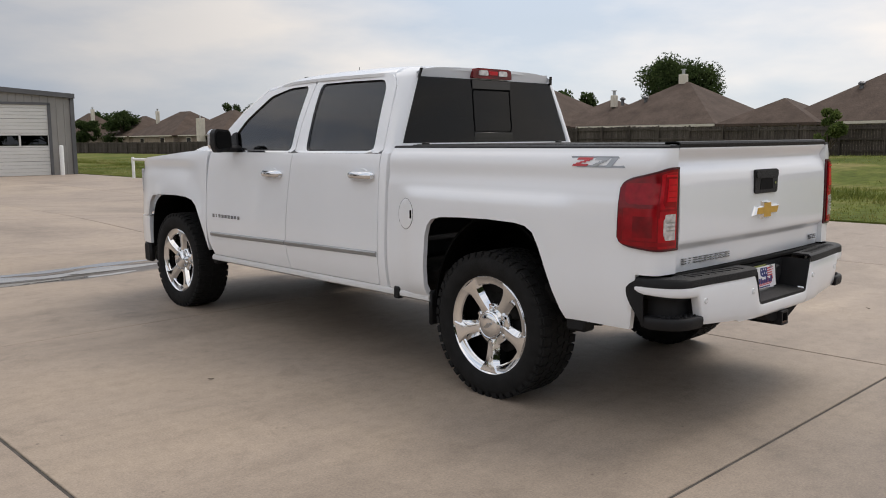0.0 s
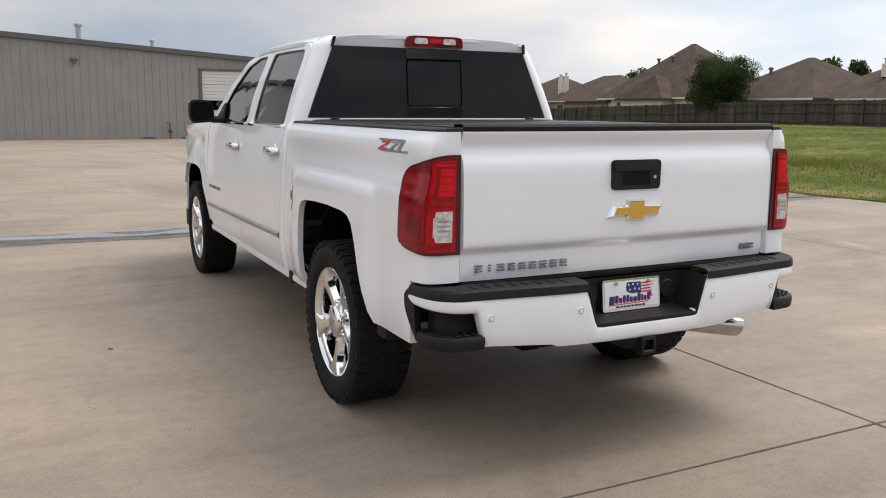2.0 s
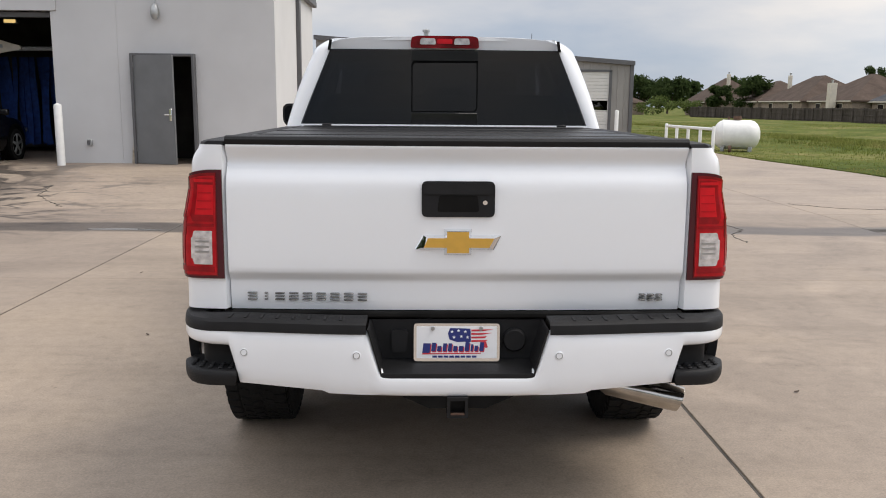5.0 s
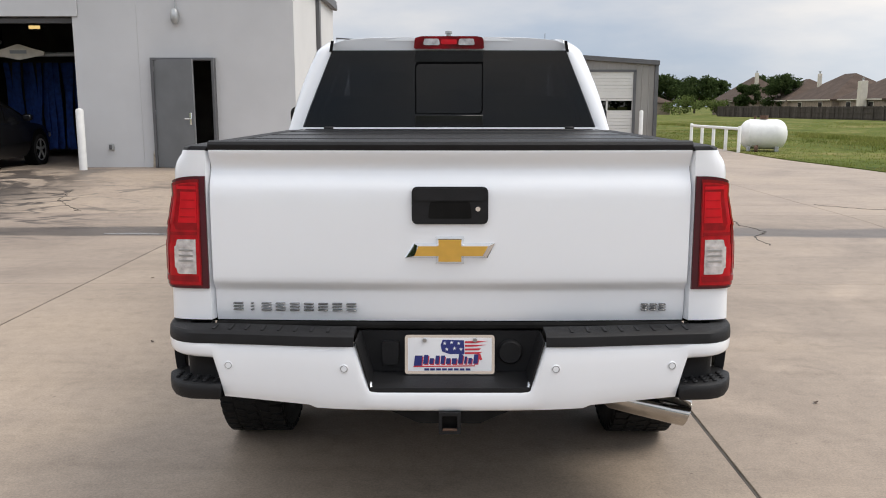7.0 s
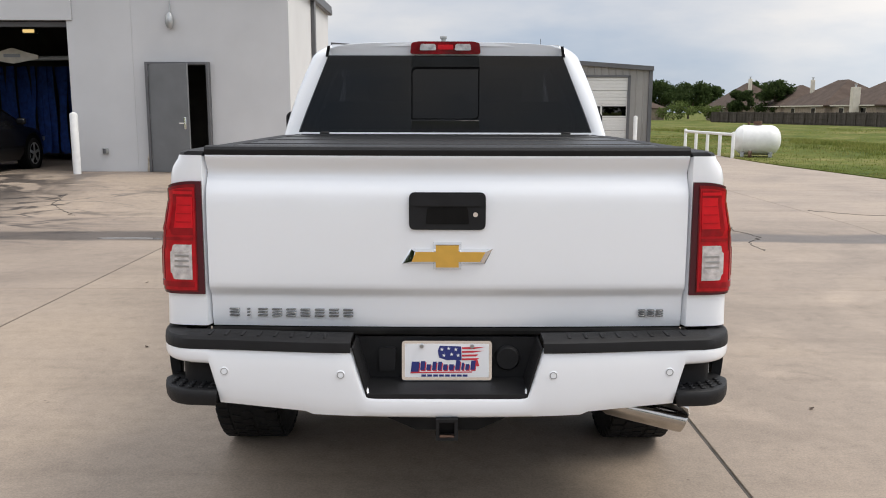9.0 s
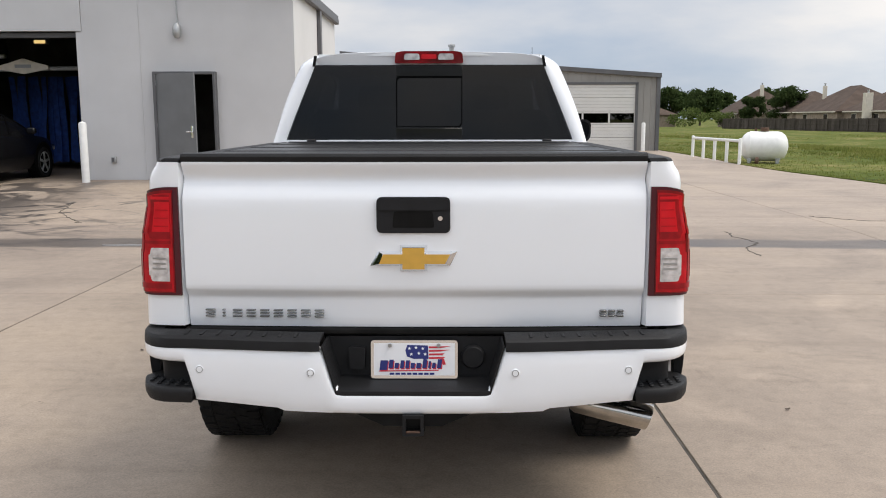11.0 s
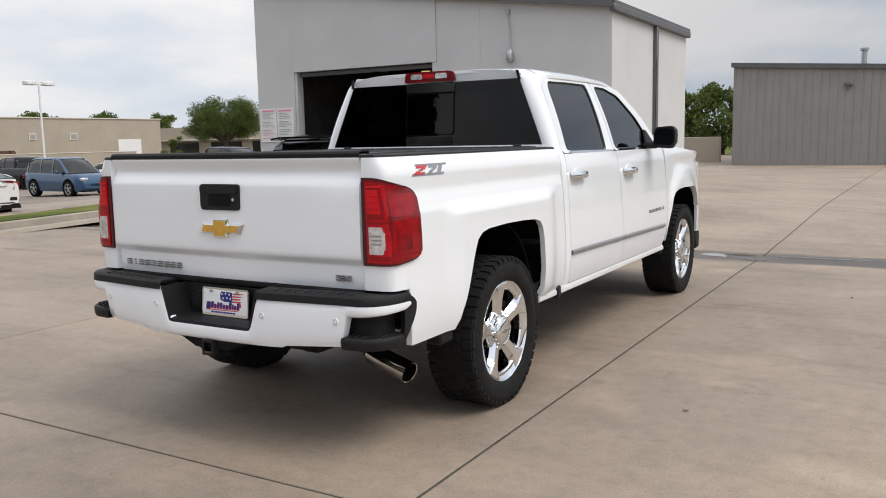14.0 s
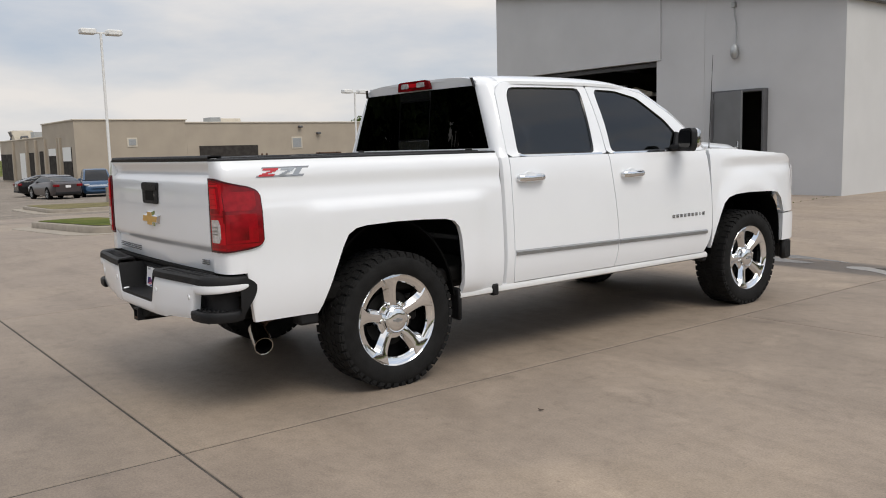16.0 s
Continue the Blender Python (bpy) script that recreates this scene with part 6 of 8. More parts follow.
wheel_parts = wheel_geo()
WM = {}
for x, y, rot in ((0.856, 0.0, 0.0), (-0.856, 0.0, 0.5), (0.842, 3.65, 0.25), (-0.842, 3.65, 0.9)):
    s = 1 if x > 0 else -1
    m = Matrix.Translation((x, y, 0.398)) @ Matrix.Rotation(0 if s > 0 else math.pi, 4, "Z") @ Matrix.Rotation(rot, 4, "X")
    names = ("tyre", "tread", "rim", None, "hub_cap", "lug_nut", "hub_emblem", "backing_plate", "brake_rotor")
    mats = (M_RUBBER, M_RUBBER, M_CHROME, M_CHROME, M_CHROME, M_BRUSHED, M_BRUSHED, M_LINER, M_FRAME)
    if not WM:
        for nm, mt, gg in zip(names, mats, wheel_parts):
            if nm and nm != "lug_nut":
                WM[nm] = mesh_of(nm, gg, mt, smooth=38)
        WM["lug_nut"] = [mesh_of("lug_nut", gg, M_CHROME) for gg in wheel_parts[5]]
        WM["spoke"] = [mesh_of("spoke", gg, M_CHROME, smooth=30) for gg in wheel_parts[3]]
    wheel = new("wheel", WM["tyre"])
    wheel.matrix_world = m
    wheel.parent = truck
    tagged(wheel, "chunky all-terrain tyre on a chrome five-spoke wheel")
    for nm in names[1:]:
        for me in (WM["spoke"] if nm is None else WM[nm] if nm == "lug_nut" else [WM[nm]]):
            o = new(nm or "spoke", me)
            o.parent = wheel


# ---- wash bay building ----
bay = thing("wash_building", "white tilt-wall car wash building with an open bay", "building", kind="structure")
WB = 13.2
roof_z = lambda x: 4.10 + (-3.0 - x) * 0.143
g = Geo()
def wall_piece(x0, x1, z0, z1, y0=WB, th=0.25, sloped=False):
    q = [(x0, z0), (x1, z0), (x1, roof_z(x1) if sloped else z1), (x0, roof_z(x0) if sloped else z1)]
    return Geo().prism(q, lambda a, b, c: (a, c, b), y0, y0 + th)
part("wall_west_pier", wall_piece(-12.9, -11.62, 0.0, 0, sloped=True), M_STUCCO, bay)
part("wall_header", wall_piece(-11.615, -7.30, 3.24, 0, y0=WB - 0.03, th=0.28, sloped=True), M_STUCCO, bay)
part("wall_reveal", wall_piece(-7.42, -7.295, 0.0, 3.238), M_STUCCO, bay)
part("wall_pier", wall_piece(-7.295, -6.148, 0.0, 0, sloped=True), M_STUCCO, bay)
part("control_joint", Geo().box((-6.1415, WB + 0.057, 2.25), (0.02, 0.10, 4.5), 0.0), M_STUCCO2, bay, "sealed joint between wall panels")
rust = [(-5.985, 0.20), (-5.89, 0.20), (-5.888, 0.42), (-5.893, 0.66), (-5.90, 0.90), (-5.912, 0.72), (-5.925, 0.80), (-5.94, 0.52), (-5.955, 0.60), (-5.97, 0.36)]
part("rust_stain", Geo().prism(rust, lambda a, b, c: (a, c, b), WB - 0.0015, WB + 0.002), M_STAIN, bay, "tan rust streak beside the walk door")
part("wall_left_of_door", wall_piece(-6.135, -5.88, 0.0, 2.412), M_STUCCO, bay)
part("wall_right_of_door", wall_piece(-4.62, -3.05, 0.0, 2.412), M_STUCCO, bay)
part("wall_over_door", wall_piece(-6.135, -3.05, 2.412, 0, sloped=True), M_STUCCO, bay)
part("wall_east", Geo().prism([(WB + 0.251, -0.1), (19.10, -0.1), (19.10, 4.05), (WB + 0.251, 4.05)], lambda a, b, c: (c, a, b), -3.30, -3.05), M_STUCCO2, bay)
part("wall_corner", Geo().prism([(WB - 0.002, -0.1), (WB + 0.255, -0.1), (WB + 0.255, 4.10), (WB - 0.002, 4.10)], lambda a, b, c: (c, a, b), -3.055, -3.044), M_STUCCO2, bay)
part("wall_north", wall_piece(-12.9, -3.31, 0.0, 0, y0=19.1, sloped=True), M_SHADE, bay)
part("wall_west", Geo().prism([(WB + 0.251, -0.1), (19.1, -0.1), (19.1, 5.5), (WB + 0.251, 5.5)], lambda a, b, c: (c, a, b), -12.9, -12.65), M_STUCCO, bay)
part("roof_deck", Geo().prism([(-13.1, roof_z(-13.1)), (-2.95, roof_z(-2.95)), (-2.95, roof_z(-2.95) + 0.12), (-13.1, roof_z(-13.1) + 0.12)], lambda a, b, c: (a, c, b), WB - 0.12, 19.16), M_FASCIA, bay, "dark grey metal roof edge")
part("roof_fascia", Geo().box((-2.99, 16.10, 4.06), (0.12, 6.10, 0.15), 0.02).prism([(-13.1, roof_z(-13.1) - 0.02), (-3.0, roof_z(-3.0) - 0.04), (-3.0, roof_z(-3.0) + 0.15), (-13.1, roof_z(-13.1) + 0.15)], lambda a, b, c: (a, c, b), WB - 0.20, WB - 0.122), M_FASCIA, bay, "grey metal fascia and gutter")
part("downspout", Geo().box((-3.00, 16.20, 2.13), (0.10, 0.14, 3.80), 0.012), M_FASCIA, bay, "grey metal downspout")
# lining, ceiling, back room and north wall carry the indoor shade as colour
part("bay_inner_wall", Geo().box((-7.2, 16.3, 1.7), (0.12, 5.4, 3.6), 0.0).box((-11.9, 16.3, 1.7), (0.12, 5.4, 3.6), 0), M_SHADE, bay)
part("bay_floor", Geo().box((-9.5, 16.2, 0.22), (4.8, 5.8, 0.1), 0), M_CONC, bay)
part("bay_ceiling", Geo().box((-9.5, 16.3, 3.9), (4.8, 5.6, 0.1), 0), M_SHADE, bay)
part("back_room", Geo().box((-5.3, 14.9, 1.25), (1.9, 0.06, 2.5), 0).box((-5.3, 14.1, 0.2), (2.4, 1.4, 0.08), 0), M_SHADE, bay)
part("bay_jamb", Geo().box((-11.575, WB + 0.125, 1.72), (0.07, 0.26, 3.0), 0.01), M_STUCCO, bay)
part("roller_housing", Geo().box((-9.5, WB + 0.16, 3.17), (4.1, 0.10, 0.10), 0.01), M_FASCIA, bay)
# walk door, standing ajar
door = thing("door_1", "grey steel walk door standing ajar in a grey frame", "door", kind="structure")
part("door_frame", Geo().box((-5.852, WB, 1.34), (0.055, 0.30, 2.14), 0.006).box((-4.648, WB, 1.34), (0.055, 0.30, 2.14), 0.006).box((-5.25, WB, 2.408), (1.26, 0.298, 0.055), 0.006), M_FASCIA, door)
leaf = Geo().box((0.46, 0, 1.07), (0.92, 0.045, 2.12), 0.004)
leaf.moved(Matrix.Translation((-5.822, WB - 0.10, 0.265)) @ Matrix.Rotation(radians(-20), 4, "Z"))
lf = part("door_leaf", leaf, M_DOOR, door)
hd = Geo().box((0.84, -0.03, 0.98), (0.05, 0.02, 0.24), 0.006).tube([(0.84, -0.04, 0.98), (0.84, -0.075, 0.98), (0.74, -0.08, 0.98)], 0.010, 8)
hd.moved(Matrix.Translation((-5.822, WB - 0.10, 0.265)) @ Matrix.Rotation(radians(-20), 4, "Z"))
part("door_handle", hd, M_CHROME, lf, "steel lever handle")
hg = Geo()
for z in (0.25, 1.05, 1.9):
    hg.cyl((-5.827, WB - 0.115, 0.265 + z), (-5.827, WB - 0.115, 0.365 + z), 0.012, n=8)
part("hinge", hg, M_GALV, door)
# wall lamp with its conduit
lampw = thing("wall_lamp", "grey oval wall lamp hanging from a conduit on the white wall", "wall lamp")
part("lamp_body", Geo().lathe([(0.0, -0.16), (0.05, -0.15), (0.085, -0.08), (0.088, 0.0), (0.07, 0.10), (0.035, 0.14), (0.0, 0.145)], (-5.355, WB - 0.09, 3.24), (0, 0, 1), 20), M_GALV, lampw)
part("conduit", Geo().tube([(-5.42, WB - 0.03, 4.16), (-5.41, WB - 0.03, 3.98), (-5.365, WB - 0.03, 3.82), (-5.36, WB - 0.03, 3.5), (-5.355, WB - 0.05, 3.38)], 0.014, 8), M_GALV, lampw)
part("junction_box", Geo().box((-5.42, WB - 0.04, 4.20), (0.09, 0.08, 0.11), 0.01), M_GALV, lampw)
outlet = thing("outlet_box", "small grey outdoor outlet box on the white wall", "outlet box")
part("box", Geo().box((-6.79, WB - 0.03, 0.68), (0.10, 0.06, 0.13), 0.01), M_GALV, outlet)
part("cover", Geo().box((-6.80, WB - 0.065, 0.68), (0.05, 0.02, 0.09), 0.005), M_FASCIA, outlet)
for k, x in enumerate((-12.56, -11.97)):
    sg = thing("notice_board", "white printed notice board with a pink heading on the wall", "sign", group="notice boards")
    part("board", Geo().box((x, WB - 0.012, 1.90), (0.56, 0.02, 0.88), 0.004), M_WHITEP, sg)
    part("heading_bar", Geo().box((x, WB - 0.026, 2.28), (0.44, 0.006, 0.05), 0), M_SIGNP, sg)
    for j in range(16):
        if j % 5 == 4:
            continue
        w = 0.43 - 0.16 * ((j * 7 + k * 3) % 4) / 3
        part("text_bar", Geo().box((x - 0.22 + w / 2, WB - 0.026, 2.21 - 0.043 * j), (w, 0.006, 0.011 if j % 5 else 0.016), 0), M_SIGNG if (j < 11 or k) else M_SIGNP, sg)


def bollard(x, y, h, r, mat, label):
    b = thing("bollard", label, "bollard", group="bollards")
    z = gz(x, y)
    part("post", Geo().lathe([(r, -0.05), (r, h - r * 0.6), (r * 0.85, h - r * 0.2), (r * 0.45, h), (0.0, h + 0.01)], (x, y, z), (0, 0, 1), 20), mat, b)
    return b


bollard(-7.12, 12.55, 1.18, 0.075, M_WHITEP, "white steel bollard beside the wash bay")
bollard(-11.62, 12.55, 1.06, 0.085, M_CREAM, "cream steel bollard beside the wash bay")
brl = thing("trash_barrel", "dark ribbed plastic trash barrel beside the wall", "barrel")
zb = gz(-12.15, 12.4)
part("drum", Geo().lathe([(0.27, 0), (0.30, 0.02), (0.30, 0.28), (0.31, 0.30), (0.30, 0.32), (0.30, 0.58), (0.31, 0.60), (0.30, 0.62), (0.30, 0.88), (0.27, 0.90), (0.26, 0.86), (0.26, 0.10), (0.0, 0.10)], (-12.15, 12.4, zb), (0, 0, 1), 28), M_BLACKP, brl)
cone = thing("traffic_cone", "fallen orange traffic cone with a white band", "traffic cone")
cm = Matrix.Translation((-12.35, 11.3, gz(-12.35, 11.3) + 0.20)) @ Vector((0.60, -0.79, -0.16)).to_track_quat("Z", "Y").to_matrix().to_4x4()
part("cone_body", Geo().lathe([(0.15, 0.0), (0.045, 0.70), (0.03, 0.72), (0.0, 0.72)], (0, 0, 0), (0, 0, 1), 20).moved(cm), M_ORANGE, cone)
part("cone_base", Geo().box((0, 0, -0.015), (0.40, 0.40, 0.035), 0.01).moved(cm), M_FASCIA, cone)
part("cone_band", Geo().lathe([(0.087, 0.44), (0.060, 0.62)], (0, 0, 0), (0, 0, 1), 20).moved(cm), M_WHITEP, cone, "white reflective band", fix=False)
# wash machinery
arch = thing("wash_gantry", "pale steel car wash gantry with a white oval sign", "wash gantry")
part("gantry_frame", Geo().tube([(-11.05, 14.85, 0.27), (-10.96, 14.85, 1.7), (-10.66, 14.85, 2.58), (-7.4, 14.85, 2.62)], 0.05, 8).tube([(-10.45, 15.3, 0.27), (-10.40, 15.1, 2.83)], 0.05, 8).box((-10.25, 15.05, 2.88), (0.85, 0.12, 0.09), 0.02), M_GALV, arch)
part("gantry_sign", Geo().prism(rounded([(-9.85, 2.58), (-9.62, 2.54), (-9.31, 2.48), (-9.0, 2.54), (-8.75, 2.58), (-8.75, 2.66), (-9.0, 2.72), (-9.31, 2.82), (-9.62, 2.72), (-9.85, 2.66)], 0.03, 2), lambda a, b, c: (a, c, b), 14.74, 14.79), M_CREAM, arch, "white oval sign board")
part("sign_bar", Geo().box((-9.31, 14.735, 2.65), (0.36, 0.01, 0.07), 0.0), M_SIGNG, arch)
br = thing("wash_brush", "blue hanging cloth wash curtains in the dark bay", "wash brush")
random.seed(5)
for k in range(30):
    x = -10.62 + 0.112 * k
    g = Geo()
    w = random.uniform(0.09, 0.16)
    y = 16.7 + 0.14 * math.sin(k * 1.7)
    n = 6
    g.shell(lambda u, v: (x + u * w + 0.03 * math.sin(v * 5 + k), y + 0.06 * math.sin(v * 3 + k * 2), 2.52 - v * random.uniform(1.95, 2.1)), (-0.5, 0.5), lin(0, 1, n), lambda u, v: (0, 0.02, 0))
    part("cloth_strip", g, M_BLUEB, br)
wl_ = thing("bay_lamp", "small warm lamp under the wash bay ceiling", "lamp")
wm = bpy.data.materials.new("warm_lamp_glow")
wm.use_nodes = True
wm.node_tree.nodes["Principled BSDF"].inputs["Emission Color"].default_value = (1.0, 0.7, 0.25, 1)
wm.node_tree.nodes["Principled BSDF"].inputs["Emission Strength"].default_value = 0.7
part("lamp_head", Geo().box((-10.2, 17.5, 3.42), (0.36, 0.16, 0.14), 0.03), M_GALV, wl_)
part("lamp_glass", Geo().box((-10.2, 17.41, 3.41), (0.28, 0.02, 0.08), 0.008), wm, wl_, "glowing warm glass")

# ---- metal shop ----
shop = thing("metal_shop", "long grey ribbed metal shop building", "building", kind="structure")
SY = 33.35
sroof = lambda x: 3.27 + (9.2 - x) * 0.069
g = Geo().prism([(-4.72, -0.1), (4.62, -0.1), (4.62, sroof(4.62)), (-4.72, sroof(-4.72))], lambda a, b, c: (a, c, b), SY, SY + 0.2)
g.prism([(8.12, -0.1), (9.04, -0.1), (9.04, sroof(9.04)), (8.12, sroof(8.12))], lambda a, b, c: (a, c, b), SY, SY + 0.2)
g.prism([(4.62, 2.99), (8.12, 2.99), (8.12, sroof(8.12)), (4.62, sroof(4.62))], lambda a, b, c: (a, c, b), SY, SY + 0.2)
part("wall_front", g, M_RIBWALL, shop)
part("wall_side", Geo().box((8.94, SY + 7.0, 1.65), (0.2, 13.6, 3.5), 0).box((-4.62, SY + 7.0, 1.9), (0.2, 13.6, 4.0), 0).box((2.16, SY + 13.9, 1.8), (13.6, 0.2, 3.7), 0), M_RIBWALL, shop)
x = -4.65
while x < 9.0:
    z0, z1 = 0.02, sroof(x) - 0.02
    if 4.58 < x < 8.16:
        z0 = 3.02
    rib = Geo().prism([(x - 0.030, SY + 0.001), (x - 0.014, SY - 0.030), (x + 0.014, SY - 0.030), (x + 0.030, SY + 0.001)], lambda a, b, c: (a, b, c), z0, z1)
    part("wall_rib", rib, M_RIBWALL, shop, smooth=0)
    x += 0.305
part("roof_trim", Geo().prism([(-4.80, sroof(-4.80) - 0.03), (9.17, sroof(9.17) - 0.03), (9.17, sroof(9.17) + 0.16), (-4.80, sroof(-4.80) + 0.16)], lambda a, b, c: (a, c, b), SY - 0.16, SY - 0.04), M_FASCIA, shop, "dark grey roof trim")
part("roof_deck", Geo().prism([(-4.80, sroof(-4.80)), (9.17, sroof(9.17)), (9.17, sroof(9.17) + 0.12), (-4.80, sroof(-4.80) + 0.12)], lambda a, b, c: (a, c, b), SY - 0.04, SY + 14.2), M_FASCIA, shop)
part("corner_trim", Geo().box((9.07, SY - 0.02, 1.65), (0.16, 0.16, 3.45), 0.01), M_FASCIA, shop)
part("door_trim", Geo().box((4.60, SY - 0.045, 1.5), (0.12, 0.06, 3.0), 0.005).box((8.14, SY - 0.045, 1.5), (0.12, 0.06, 3.0), 0.005).box((6.37, SY - 0.045, 3.0), (3.66, 0.06, 0.10), 0.005), M_FASCIA, shop)
rd = thing("door_2", "white sectional shop door with a row of dark windows", "door", kind="structure")
for k in range(5):
    z0, z1 = 0.09 + 0.575 * k, 0.09 + 0.575 * (k + 1) - 0.008
    if k == 2:
        for x0, x1 in ((4.66, 5.78), (5.82, 6.94), (6.98, 8.08)):
            part("pane", Geo().box(((x0 + x1) / 2, SY + 0.02, (z0 + z1) / 2 - 0.02), (x1 - x0 - 0.06, 0.02, 0.42), 0), M_TINT, rd, "dark window pane")
        part("window_rail", Geo().box((6.37, SY, z0 + 0.03), (3.44, 0.05, 0.06), 0.004).box((6.37, SY, z1 - 0.045), (3.44, 0.05, 0.09), 0.004).box((4.66, SY, (z0 + z1) / 2), (0.06, 0.05, 0.5), 0.004).box((5.80, SY, (z0 + z1) / 2), (0.07, 0.05, 0.5), 0.004).box((6.96, SY, (z0 + z1) / 2), (0.07, 0.05, 0.5), 0.004).box((8.08, SY, (z0 + z1) / 2), (0.06, 0.05, 0.5), 0.004), M_ROLL, rd)
    else:
        pan = Geo()
        for j in range(4):
            a = z0 + (z1 - z0) * j / 4
            pan.box((6.37, SY + 0.0, a + (z1 - z0) / 8), (3.46, 0.05, (z1 - z0) / 4 - 0.004), 0.010)
        part("door_section", pan, M_ROLL, rd)
# near-black sheet in place of the dim room behind the panes
part("door_backing", Geo().box((6.37, SY + 0.6, 1.5), (3.6, 0.02, 3.0), 0), M_SHADE, shop)
bollard(4.52, SY - 0.55, 1.22, 0.085, M_WHITEP, "white steel bollard beside the shop door")
bollard(8.36, SY - 0.55, 1.22, 0.085, M_WHITEP, "white steel bollard beside the shop door")
sl = thing("shop_wall_lamp", "small dark wall lamp on the metal shop", "wall lamp")
part("lamp_body", Geo().box((-0.32, SY - 0.12, 3.28), (0.30, 0.22, 0.14), 0.04).cyl((-0.32, SY - 0.14, 3.22), (-0.32, SY - 0.14, 3.10), 0.07), M_FASCIA, sl)
sp = thing("standpipe", "rusty standpipe with a valve by the shop wall", "standpipe")
part("pipe", Geo().tube([(3.25, SY - 0.14, 0.05), (3.25, SY - 0.14, 0.75), (3.10, SY - 0.14, 0.77)], 0.025, 8).cyl((3.17, SY - 0.14, 0.42), (3.33, SY - 0.14, 0.42), 0.05, n=10), M_RUST, sp)
for x, h, r in ((0.05, 0.75, 0.11), (3.0, 0.42, 0.07)):
    v = thing("roof_vent_pipe", "galvanised vent pipe on the shop roof", "vent pipe", group="roof vent pipes")
    z = sroof(x) + 0.1
    part("pipe", Geo().cyl((x, SY + 2.2, z - 0.1), (x, SY + 2.2, z + h), r, n=14).lathe([(r * 1.5, 0), (r * 1.5, 0.10), (0.0, 0.16)], (x, SY + 2.2, z + h), (0, 0, 1), 14), M_GALV, v)
for x in (2.4, 4.0):
    part("low_vent", Geo().box((x, SY - 0.03, 0.14), (0.5, 0.05, 0.08), 0.004), M_FASCIA, shop)

# ---- trees ----
def leaf_crown(rng, centres, n, size, squash=0.8):
    """Leaves as small folded quads in clumps round the centres (x, y, z, radius)."""
    pts, fs = [], []
    wsum = sum(c[3] ** 2 for c in centres)
    for cx, cy, cz, r in centres:
        for _ in range(int(n * r * r / wsum)):
            d = rng.normal(size=3)
            d /= np.linalg.norm(d) + 1e-6
            k = r * rng.uniform(0.12, 1.15) ** 0.6
            p = np.array((cx, cy, cz)) + d * k * np.array((1, 1, squash))
            a = rng.normal(size=3)
            a /= np.linalg.norm(a)
            b = np.cross(a, rng.normal(size=3))
            b /= np.linalg.norm(b) + 1e-6
            s = size * rng.uniform(0.6, 1.3)
            i = len(pts)
            pts += [tuple(p - a * s), tuple(p - b * s * 0.45), tuple(p + a * s), tuple(p + b * s * 0.45)]
            fs.append((i, i + 1, i + 2, i + 3))
    g = Geo()
    g.v, g.f = pts, fs
    return g


def tree(x, y, z, h, r, trunk, mat, label, seed, n=2600, leaf=0.16, clumps=26, name="tree", group="", tight=1.0):
    rng = np.random.default_rng(seed)
    t = thing(name, label, "tree", Matrix.Translation((x, y, z)), group)
    lim = Geo()
    top = h * 0.62
    bend = rng.normal(size=2) * 0.15
    lim.tube([(0, 0, -0.1), (bend[0] * 0.5, bend[1] * 0.5, trunk * 0.6), (bend[0], bend[1], trunk), (bend[0] * 1.4, bend[1] * 1.4, top)], [0.035 * h, 0.028 * h, 0.024 * h, 0.008 * h], 9)
    cs = []
    for k in range(clumps):
        a = rng.uniform(0, 2 * math.pi)
        e = rng.uniform(0, 1)
        zz = trunk * 0.95 + (h - trunk) * (0.12 + 0.80 * e)
        rad = r * math.sqrt(max(0.05, 1 - ((zz - (trunk + (h - trunk) * 0.42)) / ((h - trunk) * 0.62)) ** 2)) * rng.uniform(0.35, 0.86)
        c = (rad * math.cos(a), rad * math.sin(a), zz, r * rng.uniform(0.20, 0.36) * tight)
        cs.append(c)
        if k % 3 == 0:
            lim.tube([(bend[0], bend[1], trunk * 0.9), (c[0] * 0.5, c[1] * 0.5, trunk + (zz - trunk) * 0.5), (c[0], c[1], zz)], [0.014 * h, 0.009 * h, 0.003 * h], 6)
    part("trunk", lim, M_BARK, t)
    part("crown", leaf_crown(rng, cs, n, leaf), mat, t, fix=False, smooth=0)
    return t


FZ = lambda x, y: field(x, y) + 0.02
tree(49.0, 48.3, FZ(45, 48) - 0.1, 6.0, 2.75, 1.2, M_LEAFD, "round dark green tree in front of a house roof", 11, 30000, 0.085, 90)
tree(66.0, 38.5, 0.3, 8.4, 4.2, 2.0, M_LEAFD, "large dark green tree behind a house roof", 12, 26000, 0.14, 90)
tree(72.5, 131.0, 0, 8.3, 2.3, 1.5, M_LEAFD, "dark green tree crown showing above house roofs", 13, 5200, 0.2)
tree(58.5, 146.0, 0, 7.3, 3.4, 1.0, M_LEAFD, "dark cedar-like tree beside the wooden fence", 14, 7000, 0.24, 40)
tree(55.0, 152.0, 0, 5.2, 2.6, 0.8, M_LEAFD, "dark green tree beside the wooden fence", 15, 4500, 0.24)
tree(41.8, 15.2, FZ(41.8, 15.2), 2.6, 0.85, 0.3, M_LEAF, "young light green tree growing by the fence", 16, 2600, 0.09, 16)
tree(53.0, 88.5, 0, 3.3, 1.5, 0.4, M_LEAF, "young light green tree growing by the fence", 17, 2200, 0.13, 14)
tree(52.0, 79.5, 0, 1.5, 0.9, 0.1, M_LEAF, "small green bush growing by the fence", 18, 500, 0.10, 10, name="bush")
